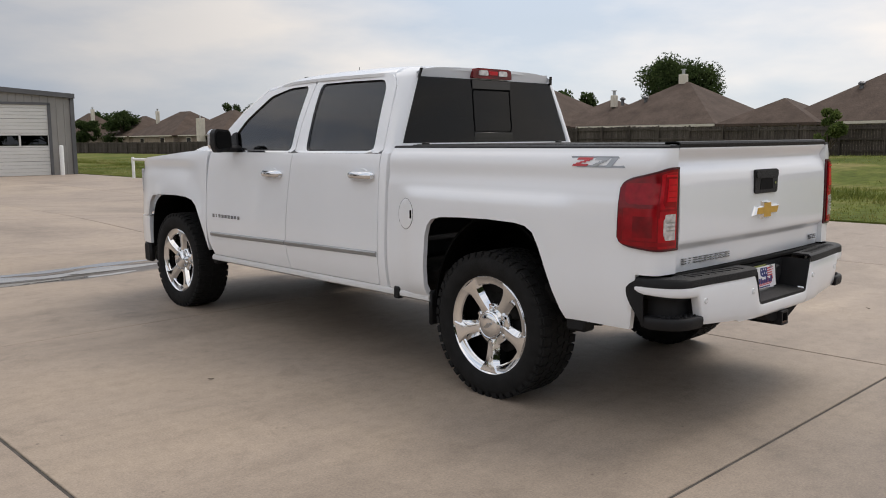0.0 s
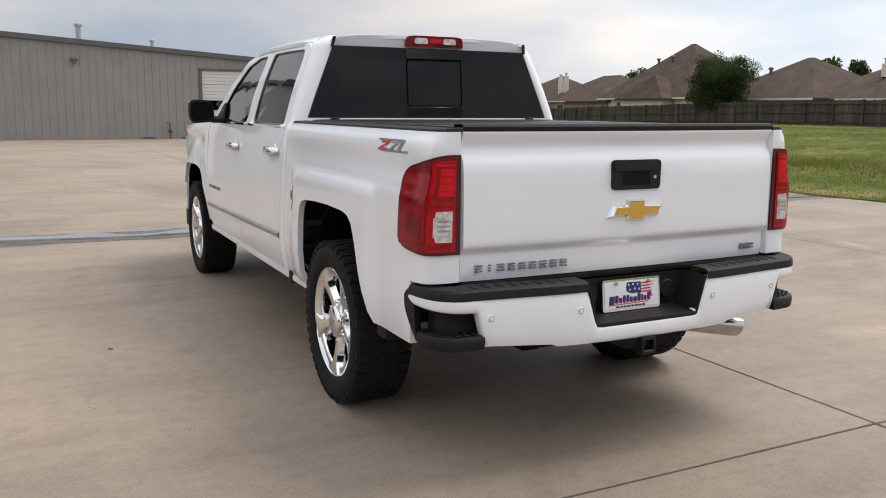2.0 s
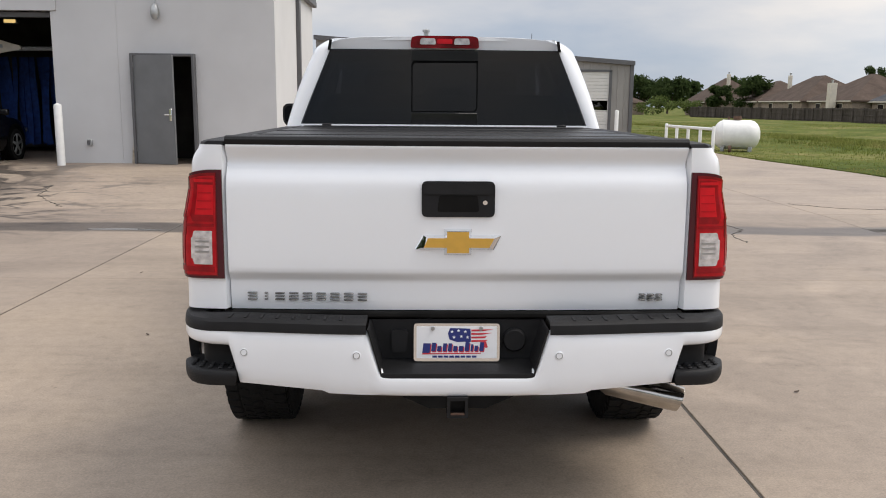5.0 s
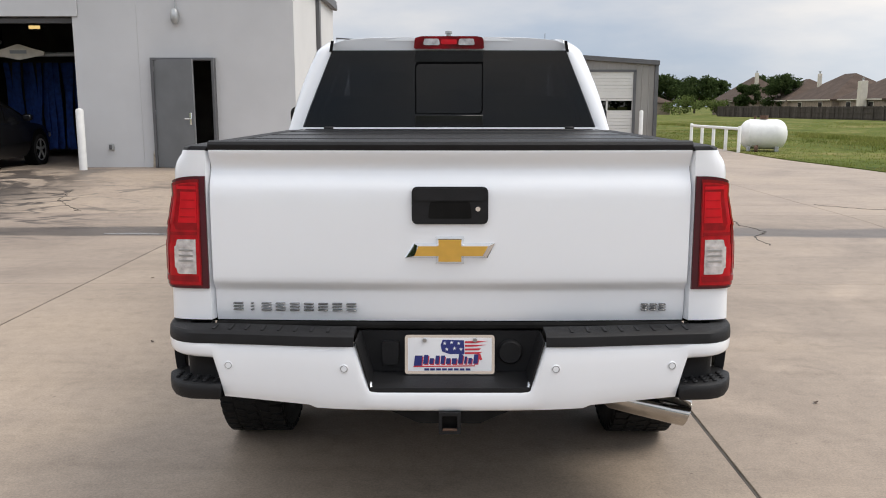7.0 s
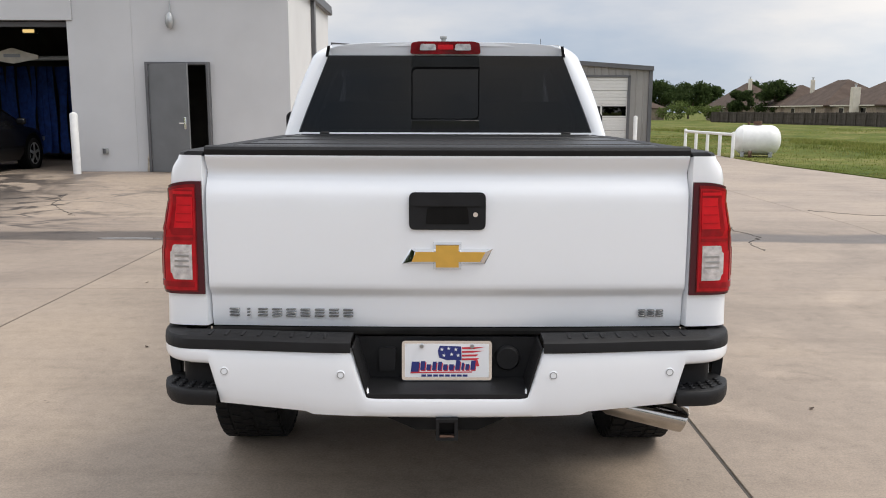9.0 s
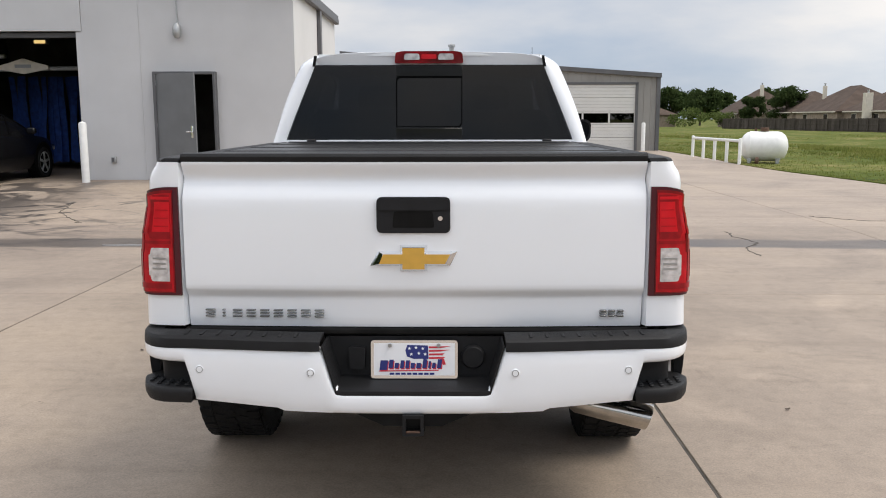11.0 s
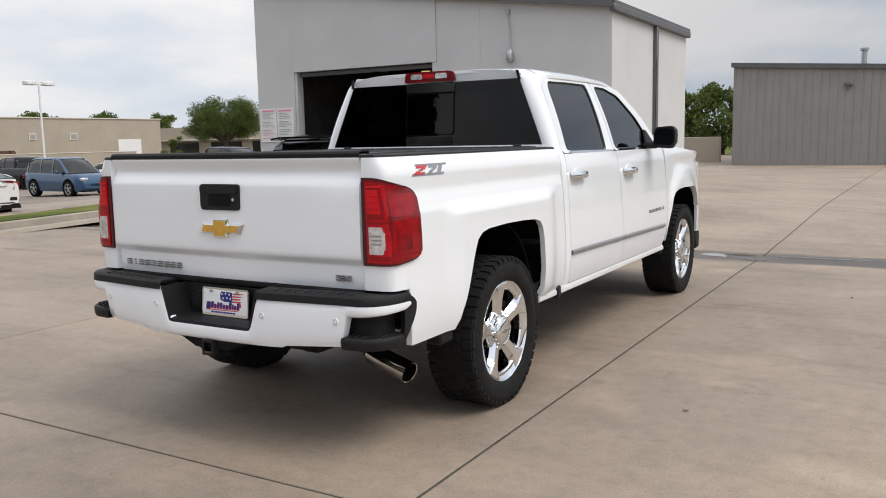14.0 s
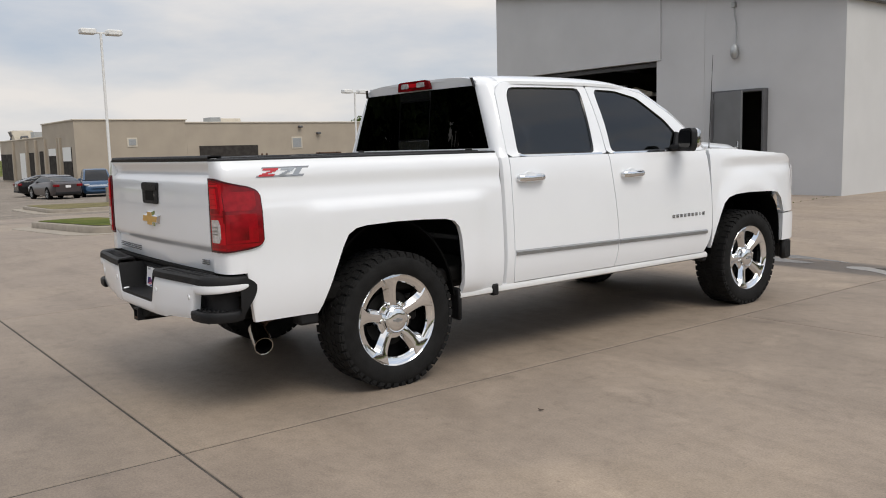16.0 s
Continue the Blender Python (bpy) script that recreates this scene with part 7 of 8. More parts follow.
for k, (x, y, h, r) in enumerate(((31, 205, 7.4, 6.0), (40, 212, 8.6, 6), (47, 206, 9.0, 6), (54, 204, 8.8, 5.5), (61, 206, 8.4, 6), (67, 210, 8.0, 5), (72, 58, 7.0, 3), (68, 52, 6.4, 2.6), (75, 130, 8.2, 3.6), (66, 170, 8.0, 4.5), (80, 96, 7.5, 3.2))):
    tree(x, y, -0.2, h, r, h * 0.16, M_LEAFD, "distant dark green tree on the skyline", 30 + k, 4200, 0.42 if y > 150 else 0.24, 26, group="distant trees")
for k, (x, y, h, r) in enumerate(((47, 168, 3.2, 4.2), (52, 160, 2.6, 3.0))):
    tree(x, y, -0.2, h, r, 0.3, M_LEAF, "sprawling light green bush at the end of the fence", 60 + k, 1200, 0.26, 18, name="bush")
# trees seen past the shop and over the lot
for k, (x, y, h, r) in enumerate(((-13.5, 58, 4.4, 2.4), (-10.0, 56, 4.8, 2.6), (-16.5, 60, 4.3, 2.6), (-7.0, 60, 4.6, 2.6))):
    tree(x, y, 0, h, r, 0.4, M_LEAF, "bright green tree behind a low tan wall", 70 + k, 5000, 0.17, 34, group="trees behind the wall")
tree(-39.7, 38.7, -0.95, 5.45, 3.05, 2.75, M_LEAF, "spreading live oak with a short trunk on the parking lot", 80, 42000, 0.06, 95, tight=0.72)
tree(-56.9, 49.2, -1.0, 3.6, 1.25, 0.7, M_LEAF, "small bushy tree at the end of a tan building", 81, 1300, 0.13, 16)
tree(-59.0, 76.0, -1.0, 5.8, 2.6, 1.2, M_LEAF, "green parking lot tree", 83, 2200, 0.17, 24)
tree(-74.0, 84.0, -1.0, 6.4, 2.4, 1.2, M_LEAF, "green parking lot tree", 84, 2200, 0.17, 24)
for k in range(9):
    tree(-96 - 4 * (k % 3), 62 + 3.4 * k, -1.0, 7.1 + 0.4 * math.sin(k * 2.1), 2.8, 1.6, M_LEAF, "tree crown showing over a flat roof", 90 + k, 1600, 0.22, 14, group="trees over the roof")
# trees behind the way the camera came, mirrored in the rear window
for k in range(11):
    x = -34 + 7.5 * k
    tree(x, -46 - 4 * math.sin(k * 1.9), lotz(x) - 0.1 if x < 10 else field(x, -46), (6.8, 5.2, 3.6, 6.2, 7.2)[k % 5], 4.2, 1.4, M_LEAFD, "dark green tree on the far side of the lot", 110 + k, 2600, 0.34, 22, group="trees across the lot")

for k in range(8):
    tree(-50 + 3.8 * k + 2 * math.sin(k * 2.3), -14 - 2.6 * k + 2 * math.cos(k * 1.7), lotz(-50 + 4.2 * k) - 0.1, 12.5 + 1.6 * math.sin(k * 1.3), 4.6, 1.8, M_LEAFD, "tall dark green tree on the far side of the lot", 130 + k, 11000, 0.46, 44, group="trees across the lot")

# ---- meadow grass ----
rng = np.random.default_rng(3)
g = Geo()
pts, fs = [], []


def tuft(x, y, h, lean, n):
    z = field(x, y) + 0.03
    for _ in range(n):
        a = rng.uniform(0, 6.283)
        dx, dy = math.cos(a), math.sin(a)
        w = rng.uniform(0.006, 0.014) * (1 + h)
        i = len(pts)
        k = lean * rng.uniform(0.3, 1.0)
        ox, oy = rng.normal(size=2) * 0.05
        pts.extend([(x + ox - dy * w, y + oy + dx * w, z), (x + ox + dy * w, y + oy - dx * w, z), (x + ox + dx * h * k, y + oy + dy * h * k, z + h * rng.uniform(0.7, 1.0))])
        fs.append((i, i + 1, i + 2))


for _ in range(15000):
    x = 10.05 + 13 * rng.uniform() ** 1.6
    y = rng.uniform(-8, 45)
    x -= 0.72 * smooth01((y - 14) / 9) * (1 - smooth01((x - 10) / 3.5))
    tuft(x, y, rng.uniform(0.02, 0.07) + 0.06 * smooth01((x - 11) / 3) * rng.uniform(), 0.6, 3)
for _ in range(13000):
    x, y = rng.normal() * 0.8 + 15.8, rng.uniform(-4, 60)
    x += 0.8 * noise.noise((0.0, y * 0.15, 2.0))
    if noise.noise((x * 0.3, y * 0.12, 7.0)) > -0.2:
        tuft(x, y, rng.uniform(0.08, 0.27), 0.9, 3)
for _ in range(16000):
    x = rng.uniform(14, 46)
    y = rng.uniform(-4, 75)
    v = noise.noise((x * 0.12, y * 0.09, 4.0))
    if v > -0.05:
        tuft(x, y, rng.uniform(0.05, 0.15) * (0.7 + v), 1.0, 3)
g.v, g.f = pts, fs
tagged(part("meadow_grass", g, M_BLADE, fix=False, smooth=0), "uneven green and straw-coloured grass blades", "grass", kind="stuff")
weeds = Geo()
pts, fs = [], []
for k in range(60):
    y = rng.uniform(8.2, 13.2) if k % 3 else 13.2 + rng.uniform(0, 3.2)
    h0 = gz(-3.1, y)
    x = -3.105 + rng.normal() * 0.01
    for _ in range(3):
        a = rng.uniform(0, 6.28)
        i = len(pts)
        hh = rng.uniform(0.008, 0.025)
        pts += [(x - 0.006, y, h0 - 0.01), (x + 0.006, y, h0 - 0.01), (x + 0.014 * math.cos(a), y + 0.014 * math.sin(a), h0 + hh)]
        fs.append((i, i + 1, i + 2))
weeds.v, weeds.f = pts, fs
tagged(part("joint_weeds", weeds, M_BLADE, fix=False, smooth=0), "tiny green weeds growing in a slab joint", "weeds", kind="stuff")

# ---- fence ----
fence = thing("wooden_fence", "weathered grey-brown wooden privacy fence along the meadow", "fence")
line = [(40.5, -30.0), (42.6, 8.0), (45.2, 30.0), (48.6, 55.0), (51.0, 80.0), (51.0, 108.0), (46.0, 132.0), (44.6, 136.5)]
seg = []
for (x0, y0), (x1, y1) in zip(line, line[1:]):
    L = math.hypot(x1 - x0, y1 - y0)
    n = round(L / 2.44)
    for k in range(n):
        seg.append(((x0 + (x1 - x0) * k / n, y0 + (y1 - y0) * k / n), (x0 + (x1 - x0) * (k + 1) / n, y0 + (y1 - y0) * (k + 1) / n)))
rng = np.random.default_rng(8)
bd = Geo()
for (x0, y0), (x1, y1) in seg:
    L = math.hypot(x1 - x0, y1 - y0)
    ux, uy = (x1 - x0) / L, (y1 - y0) / L
    turn = math.degrees(math.atan2(uy, ux))
    z0 = field((x0 + x1) / 2, (y0 + y1) / 2) + 0.03
    part("post", Geo().box((x0 - uy * 0.0 - 0.10, y0, z0 + 0.86), (0.09, 0.09, 1.78), 0.008, turn), M_FENCE, fence)
    rails = Geo()
    for z in (0.28, 0.90, 1.48):
        rails.box(((x0 + x1) / 2 - 0.07, (y0 + y1) / 2, z0 + z), (L, 0.04, 0.09), 0.0, turn)
    part("rail", rails, M_FENCE, fence)
    n = int(L / 0.145)
    for k in range(n):
        t = (k + 0.5) / n
        h = 1.66 + rng.uniform(-0.03, 0.03)
        bd.box((x0 + (x1 - x0) * t, y0 + (y1 - y0) * t, z0 + h / 2 + rng.uniform(0, 0.04)), (0.138, 0.018, h), 0.0, turn + rng.uniform(-1.5, 1.5))
tagged(part("fence_board", bd, M_FENCE, fence, fix=False, smooth=0), "weathered upright fence boards", kind="stuff")

# ---- houses behind the fence ----
def hip(cx, cy, lx, ly, eave, ridge, along, over=0.45):
    """A hipped roof: two slopes and two hips, as a closed solid."""
    hx, hy = lx / 2 + over, ly / 2 + over
    if along == "y":
        r = max(0.3, hy - hx * 0.95)
        top = [(cx, cy - r, ridge), (cx, cy + r, ridge)]
        base = [(cx - hx, cy - hy, eave), (cx + hx, cy - hy, eave), (cx + hx, cy + hy, eave), (cx - hx, cy + hy, eave)]
        f = [(0, 1, 4), (1, 2, 5, 4), (2, 3, 5), (3, 0, 4, 5)]
    else:
        r = max(0.3, hx - hy * 0.95)
        top = [(cx - r, cy, ridge), (cx + r, cy, ridge)]
        base = [(cx - hx, cy - hy, eave), (cx + hx, cy - hy, eave), (cx + hx, cy + hy, eave), (cx - hx, cy + hy, eave)]
        f = [(0, 1, 5, 4), (1, 2, 5), (2, 3, 4, 5), (3, 0, 4)]
    low = [(x, y, eave - 0.18) for x, y, _ in base]
    return Geo().add(base + top + low, f + [(0, 6, 7, 1), (1, 7, 8, 2), (2, 8, 9, 3), (3, 9, 6, 0), (6, 9, 8, 7)])


def house(cx, cy, lx, ly, eave, ridge, along, label, roof=None, chim=None, vents=(), extra=None, wall=None, wins=2):
    h = thing("house", label, "house", group="houses behind the fence")
    part("wall", Geo().box((cx, cy, eave / 2 - 0.2), (lx, ly, eave + 0.4), 0.0), wall or M_BRICK, h)
    part("roof", hip(cx, cy, lx, ly, eave, ridge, along), roof or M_ROOF, h, smooth=0)
    part("fascia", Geo().box((cx - lx / 2 - 0.47, cy, eave - 0.10), (0.03, ly + 0.9, 0.17), 0), M_SIDING, h)
    if extra:
        ex, ey, elx, ely, ee, er, ea = extra
        part("wing_wall", Geo().box((ex, ey, ee / 2 - 0.2), (elx, ely, ee + 0.4), 0), wall or M_BRICK, h)
        part("wing_roof", hip(ex, ey, elx, ely, ee, er, ea), roof or M_ROOF, h, smooth=0)
    for k in range(wins):
        y = cy - ly / 2 + ly * (k + 0.5) / wins
        w = part("window", Geo().box((cx - lx / 2 - 0.02, y, eave - 0.95), (0.08, 1.5, 1.2), 0.0), M_SIDING, h)
        part("pane", Geo().box((cx - lx / 2 - 0.065, y, eave - 0.95), (0.02, 1.3, 1.0), 0.0), M_GLOSSB, w)
    if chim:
        x, y, z0, z1, w = chim
        c = part("chimney", Geo().box((x, y, (z0 + z1) / 2), (w * 0.65, w * 0.65, z1 - z0), 0.03), M_SIDING, h)
        part("flue", Geo().cyl((x, y, z1), (x, y, z1 + 0.35), 0.13, n=10).box((x, y, z1 + 0.38), (0.34, 0.34, 0.06), 0.01), M_GALV, c)
    for x, y, z in vents:
        part("roof_vent", Geo().lathe([(0.13, -0.3), (0.13, 0.12), (0.21, 0.14), (0.23, 0.24), (0.12, 0.34), (0.0, 0.36)], (x, y, z), (0, 0, 1), 12), M_FASCIA, h)
    return h


LAB = "brown-roofed brick house behind the wooden fence"
house(56.0, 32.2, 11.5, 11.0, 2.35, 5.75, "y", LAB, chim=(56.0, 32.4, 5.2, 6.35, 0.85), vents=((53.2, 34.0, 4.3), (53.3, 36.2, 4.3)), extra=(57.5, 40.0, 9, 7.5, 2.35, 4.7, "y"))
house(57.0, 14.5, 12.5, 15.0, 2.35, 6.3, "y", LAB, vents=((54.0, 18.2, 4.6), (54.2, 11.0, 4.6)), extra=(52.5, 22.5, 5.5, 6.0, 2.3, 4.0, "x"))
house(57.0, 46.6, 11.5, 10.5, 2.45, 5.85, "y", LAB, chim=(56.0, 38.9, 4.0, 5.0, 0.7), vents=((54.2, 50.2, 4.5), (54.0, 48.0, 4.7)))
house(62.0, 66.0, 13.5, 13.0, 2.7, 8.4, "y", "tall brown-roofed brick house with a cream gable behind the fence", vents=((59.5, 68.5, 6.6), (59.6, 66.5, 6.8)), extra=(56.0, 64.5, 4.0, 6.5, 2.6, 5.0, "x"), wall=M_SIDING)
house(63.0, 81.0, 10.5, 13.5, 2.5, 5.6, "y", LAB, chim=(59.5, 85.8, 3.0, 5.6, 0.8), extra=(57.6, 75.0, 5, 7, 2.4, 3.9, "x"))
house(64.0, 93.5, 12, 12, 2.4, 5.9, "y", LAB, chim=(60.5, 88.5, 3.0, 5.5, 0.7), vents=((60, 96, 4.6),))
house(66.0, 104.5, 11, 9, 2.4, 5.4, "x", "grey-roofed brick house behind the wooden fence", roof=M_ROOFG)
house(64.0, 116.0, 12, 13, 2.5, 6.3, "y", LAB, chim=(57.2, 113.8, 0.2, 4.9, 1.5))
house(63.0, 130.0, 12, 15, 2.5, 6.5, "y", LAB, chim=(60.0, 134, 4, 6.6, 0.8))
house(64.0, 148.0, 12, 13, 2.5, 6.2, "y", LAB)
house(61.0, 166.0, 12, 13, 2.4, 7.2, "y", LAB, chim=(60.0, 162.0, 5, 7.8, 0.9))
house(38.0, 174.0, 15, 9, 2.2, 4.4, "x", "low house with a red-brown roof beyond the meadow")
for k in range(5):
    house(80.0, 20.0 + 24 * k, 12, 12, 2.5, 6.0 + 0.5 * (k % 2), "y", "brown-roofed house in a farther row", wins=1)

# ---- tank and pipe rail ----
tank = thing("propane_tank", "white steel propane tank lying on the grass edge", "tank")
tx, ty, tz = 10.15, 23.4, 0.60
prof = [(0.0, -0.86), (0.12, -0.85), (0.26, -0.81), (0.38, -0.73), (0.46, -0.62), (0.495, -0.50), (0.50, -0.45), (0.50, 0.45), (0.495, 0.50), (0.46, 0.62), (0.38, 0.73), (0.26, 0.81), (0.12, 0.85), (0.0, 0.86)]
prof = [(a * 0.95, b * 0.85) for a, b in prof]
part("shell", Geo().lathe(prof, (tx, ty, tz), (0.94, -0.34, 0), 32), M_WHITEP, tank)
part("weld_band", Geo().lathe([(0.481, -0.44), (0.486, -0.43), (0.486, -0.41), (0.481, -0.40)], (tx, ty, tz), (0.94, -0.34, 0), 32), M_WHITEP, tank)
part("valve_dome", Geo().cyl((tx, ty, tz + 0.48), (tx, ty, tz + 0.60), 0.13, n=16).cyl((tx - 0.25, ty + 0.1, tz + 0.48), (tx - 0.25, ty + 0.1, tz + 0.58), 0.04, n=8), M_RUST, tank, "rusty valve cap")
for k in (-1, 1):
    part("support_leg", Geo().box((tx + 0.40 * k, ty - 0.14 * k, 0.10), (0.12, 0.6, 0.26), 0.01, -20), M_GALV, tank)
part("wheel", Geo().cyl((tx - 0.40, ty - 0.42, 0.15), (tx - 0.32, ty - 0.46, 0.15), 0.12, n=14), M_RUST, tank)
rail = thing("pipe_rail", "white painted steel pipe rail guarding the tank", "railing")
for k in range(5):
    t = k / 4
    x, y = 9.0 + 0.25 * t, 27.4 - 4.4 * t
    part("post", Geo().lathe([(0.055, -0.9), (0.055, -0.02), (0.045, 0.0), (0.0, 0.012)], (x, y, 0.86 if k in (0, 4) else 0.80), (0, 0, 1), 12), M_WHITEP, rail)
part("top_rail", Geo().tube([(9.0, 27.4, 0.78), (9.25, 23.0, 0.78)], 0.05, 10), M_WHITEP, rail)

# ---- kerbs and islands ----
def island(name, loop, label, h=0.14, turf_mat=None):
    o = thing(name, label, "kerb island", kind="structure")
    outer = rounded(loop, 0.9, 6)
    n = len(outer)
    cx, cy = sum(p[0] for p in outer) / n, sum(p[1] for p in outer) / n

    def inset(d):
        out = []
        for i in range(n):
            a, b = Vector(outer[i - 1]), Vector(outer[(i + 1) % n])
            t = (b - a).normalized()
            out.append((outer[i][0] - t.y * d, outer[i][1] + t.x * d))
        return out
    area = sum(outer[i - 1][0] * outer[i][1] - outer[i][0] * outer[i - 1][1] for i in range(n))
    sg = 1 if area > 0 else -1
    rings = [[(x, y, gz(x, y) - 0.05) for x, y in inset(-0.45 * sg)], [(x, y, gz(x, y) + 0.012) for x, y in inset(-0.42 * sg)], [(x, y, gz(x, y) + 0.008) for x, y in outer], [(x, y, gz(x, y) + h - 0.02) for x, y in inset(0.01 * sg)], [(x, y, gz(x, y) + h) for x, y in inset(0.03 * sg)], [(x, y, gz(x, y) + h) for x, y in inset(0.15 * sg)], [(x, y, gz(x, y) + h - 0.05) for x, y in inset(0.155 * sg)]]
    part("kerb", Geo().ring_loft(rings, True, False), M_KERB, o)
    turf = Geo().add([(x, y, gz(x, y) + h + 0.01) for x, y in inset(0.152 * sg)], [tuple(range(n))])
    part("turf", turf, turf_mat or M_GRASS, o)
    return o


island("island_1", [(-11.2, 1.7), (-11.2, 11.6), (-13.5, 11.6), (-13.5, 3.4), (-17.3, 3.4), (-17.3, 1.7)], "concrete kerb round a strip of mown grass")
island("island_2", [(-27.5, 4.6), (-27.5, 8.0), (-33.0, 8.6), (-35.5, 6.6), (-35.5, 5.2)], "concrete kerb round a dry grass island", turf_mat=M_DRYG)

# ---- tan service building and lot ----
tan = thing("service_building", "long flat-roofed tan stucco service building", "building", kind="structure")
TX = -76.0
part("wall_main", Geo().box((TX - 8, 46.6, 1.65), (16, 36.2, 5.7), 0.02), M_TAN, tan)
part("wall_left", Geo().box((TX - 6, 23.28, 1.78), (12, 10.45, 5.96), 0.02), M_TAN, tan)
part("coping", Geo().box((TX - 8, 46.6, 4.53), (16.2, 36.4, 0.12), 0.02).box((TX - 6, 23.28, 4.79), (12.2, 10.65, 0.12), 0.02), M_SIDING, tan)
for y, z, w, h in ((40.6, 2.35, 1.27, 1.25), (48.4, 2.62, 0.85, 0.72), (53.1, 2.62, 0.95, 0.75), (23.2, 2.68, 0.95, 0.85)):
    wv = part("wall_vent", Geo().box((TX + 0.02, y, z), (0.08, w, h), 0.01), M_SIDING, tan)
    part("louvre", Geo().box((TX + 0.07, y, z), (0.03, w - 0.28, h - 0.28), 0), M_GALV, wv)
# flat near-black panel on the wall, painted as the bay's inner shade
part("bay_door", Geo().box((TX + 0.005, 32.9, 0.6), (0.06, 6.3, 3.2), 0.0), M_SHADE, tan, "dark panel painted as the shade of an open bay")
part("bay_door_white", Geo().box((TX + 0.02, 60.2, 0.7), (0.10, 3.1, 3.1), 0.01), M_WHITEP, tan, "white roller door")
for y, z in ((41.0, 4.05), (43.2, 3.35)):
    part("wall_light", Geo().box((TX + 0.2, y, z), (0.4, 0.45, 0.22), 0.05), M_FASCIA, tan)
part("rooftop_unit", Geo().box((TX - 4, 32.9, 4.86), (2.0, 1.1, 0.62), 0.03), M_GALV, tan)
part("rooftop_duct", Geo().box((TX - 4, 34.7, 4.82), (1.2, 2.3, 0.5), 0.03), M_SIDING, tan)
part("wall_wing", Geo().box((-99, 23.2, 1.1), (22, 10.2, 4.8), 0.02), M_TAN, tan)
part("wing_coping", Geo().box((-99, 23.2, 3.53), (22.2, 10.4, 0.12), 0.02), M_SIDING, tan)
for x, w, top_, white in ((-78.7, 3.0, 2.35, 1.3), (-84.0, 3.2, 2.30, 0.7), (-88.6, 2.3, 2.10, 0.0), (-93.2, 2.6, 2.0, 0.0), (-97.2, 3.6, 2.0, 2.9), (-106.4, 6.4, 1.95, 0.0)):
    y = 18.04 if x > -88 else 18.09
    # no opening here: a thin near-black panel gives the doorway its shade
    part("service_door", Geo().box((x, y, top_ / 2 - 0.55), (w, 0.10, top_ + 1.1), 0.0), M_SHADE, tan, "dark panel painted as the shade of an open service door")
    if white:
        part("roller_shutter", Geo().box((x, y - 0.03, top_ - white / 2), (w - 0.1, 0.08, white), 0.0), M_WHITEP, tan, "half-raised white shutter")
for x in (-80.9, -81.9, -86.8, -91.0, -95.2, -102.0):
    part("pilaster", Geo().box((x, 17.98, 1.0), (0.5, 0.3, 4.6), 0.02), M_TAN, tan)
hood = part("rooftop_unit", Geo().prism([(18.7, 3.55), (20.3, 3.55), (20.7, 4.62), (20.5, 4.70), (18.5, 4.70), (18.3, 4.62)], lambda a, b, c: (c, a, b), -106.0, -104.0), M_SIDING, tan, "pale flared rooftop plenum")
part("duct", Geo().tube([(-103.9, 18.2, 3.6), (-103.9, 18.25, 4.1), (-103.7, 18.05, 4.5)], 0.14, 10), M_FASCIA, hood)
part("duct", Geo().tube([(-103.7, 19.2, 3.6), (-103.7, 19.3, 3.95), (-103.7, 19.9, 3.98), (-103.7, 20.05, 3.6)], 0.13, 10), M_FASCIA, hood)
part("rooftop_unit", Geo().box((-97.0, 19.6, 3.95), (1.6, 1.1, 0.72), 0.03), M_GALV, tan, "grey rooftop condenser")
lw = thing("low_wall", "low tan masonry screen wall in front of the building", "wall", kind="structure")
part("masonry", Geo().box((-66.0, 43.2, -0.11), (0.3, 19.0, 2.1), 0.02), M_TAN, lw)
part("wall_cap", Geo().box((-66.0, 43.2, 0.96), (0.38, 19.1, 0.07), 0.02), M_SIDING, lw)
pipes = thing("pipe_stack", "stack of rusty brown pipes lying on a masonry wall", "pipes", pose(-66.0, 38.6, 1.0))
for y, z in ((-0.09, 0.075), (0.09, 0.075), (0.0, 0.22)):
    part("pipe", Geo().lathe([(0.0, -1.3), (0.075, -1.3), (0.075, 1.4), (0.0, 1.4)], (y, 0, z), (0, 1, 0), 12), M_RUST, pipes)
for y in (-1.0, 0.9):
    part("pipe_strap", Geo().box((0.0, y, 0.15), (0.34, 0.05, 0.30), 0.01), M_FRAME, pipes)
for y in (31.65, 32.1):
    stand = thing("stand_pipe", "rusty brown steel stand pipe before the tan building", "pipe", pose(-66.0, y, lotz(-66.0) - 0.1))
    part("upright", Geo().cyl((0, 0, 0), (0, 0, 1.36 - lotz(-66.0)), 0.09, n=14), M_RUST, stand)
    part("end_cap", Geo().lathe([(0.10, -0.05), (0.10, 0.03), (0.05, 0.07), (0.0, 0.075)], (0, 0, 1.36 - lotz(-66.0)), (0, 0, 1), 14), M_RUST, stand)
tan2 = thing("far_building", "low tan commercial building with dark windows", "building", kind="structure")
part("wall", Geo().box((-86, 88.0, 1.3), (52, 24, 5.0), 0.02), M_TAN, tan2)
for x in (-69.5, -76.8, -84.5):
    part("window", Geo().box((x, 75.97, 1.1), (5.4, 0.10, 1.4), 0), M_GLOSSB, tan2)
part("awning", Geo().box((-78, 75.5, 2.1), (34, 1.1, 0.16), 0.02), M_SIDING, tan2)
far3 = thing("grey_building", "pale grey metal building beyond the lot", "building", kind="structure")
part("wall", Geo().box((-54, 78, 0.95), (12, 8, 4.3), 0.02), M_STUCCO, far3)
dw = thing("dumpster_wall", "low tan masonry enclosure behind the shop", "wall", kind="structure")
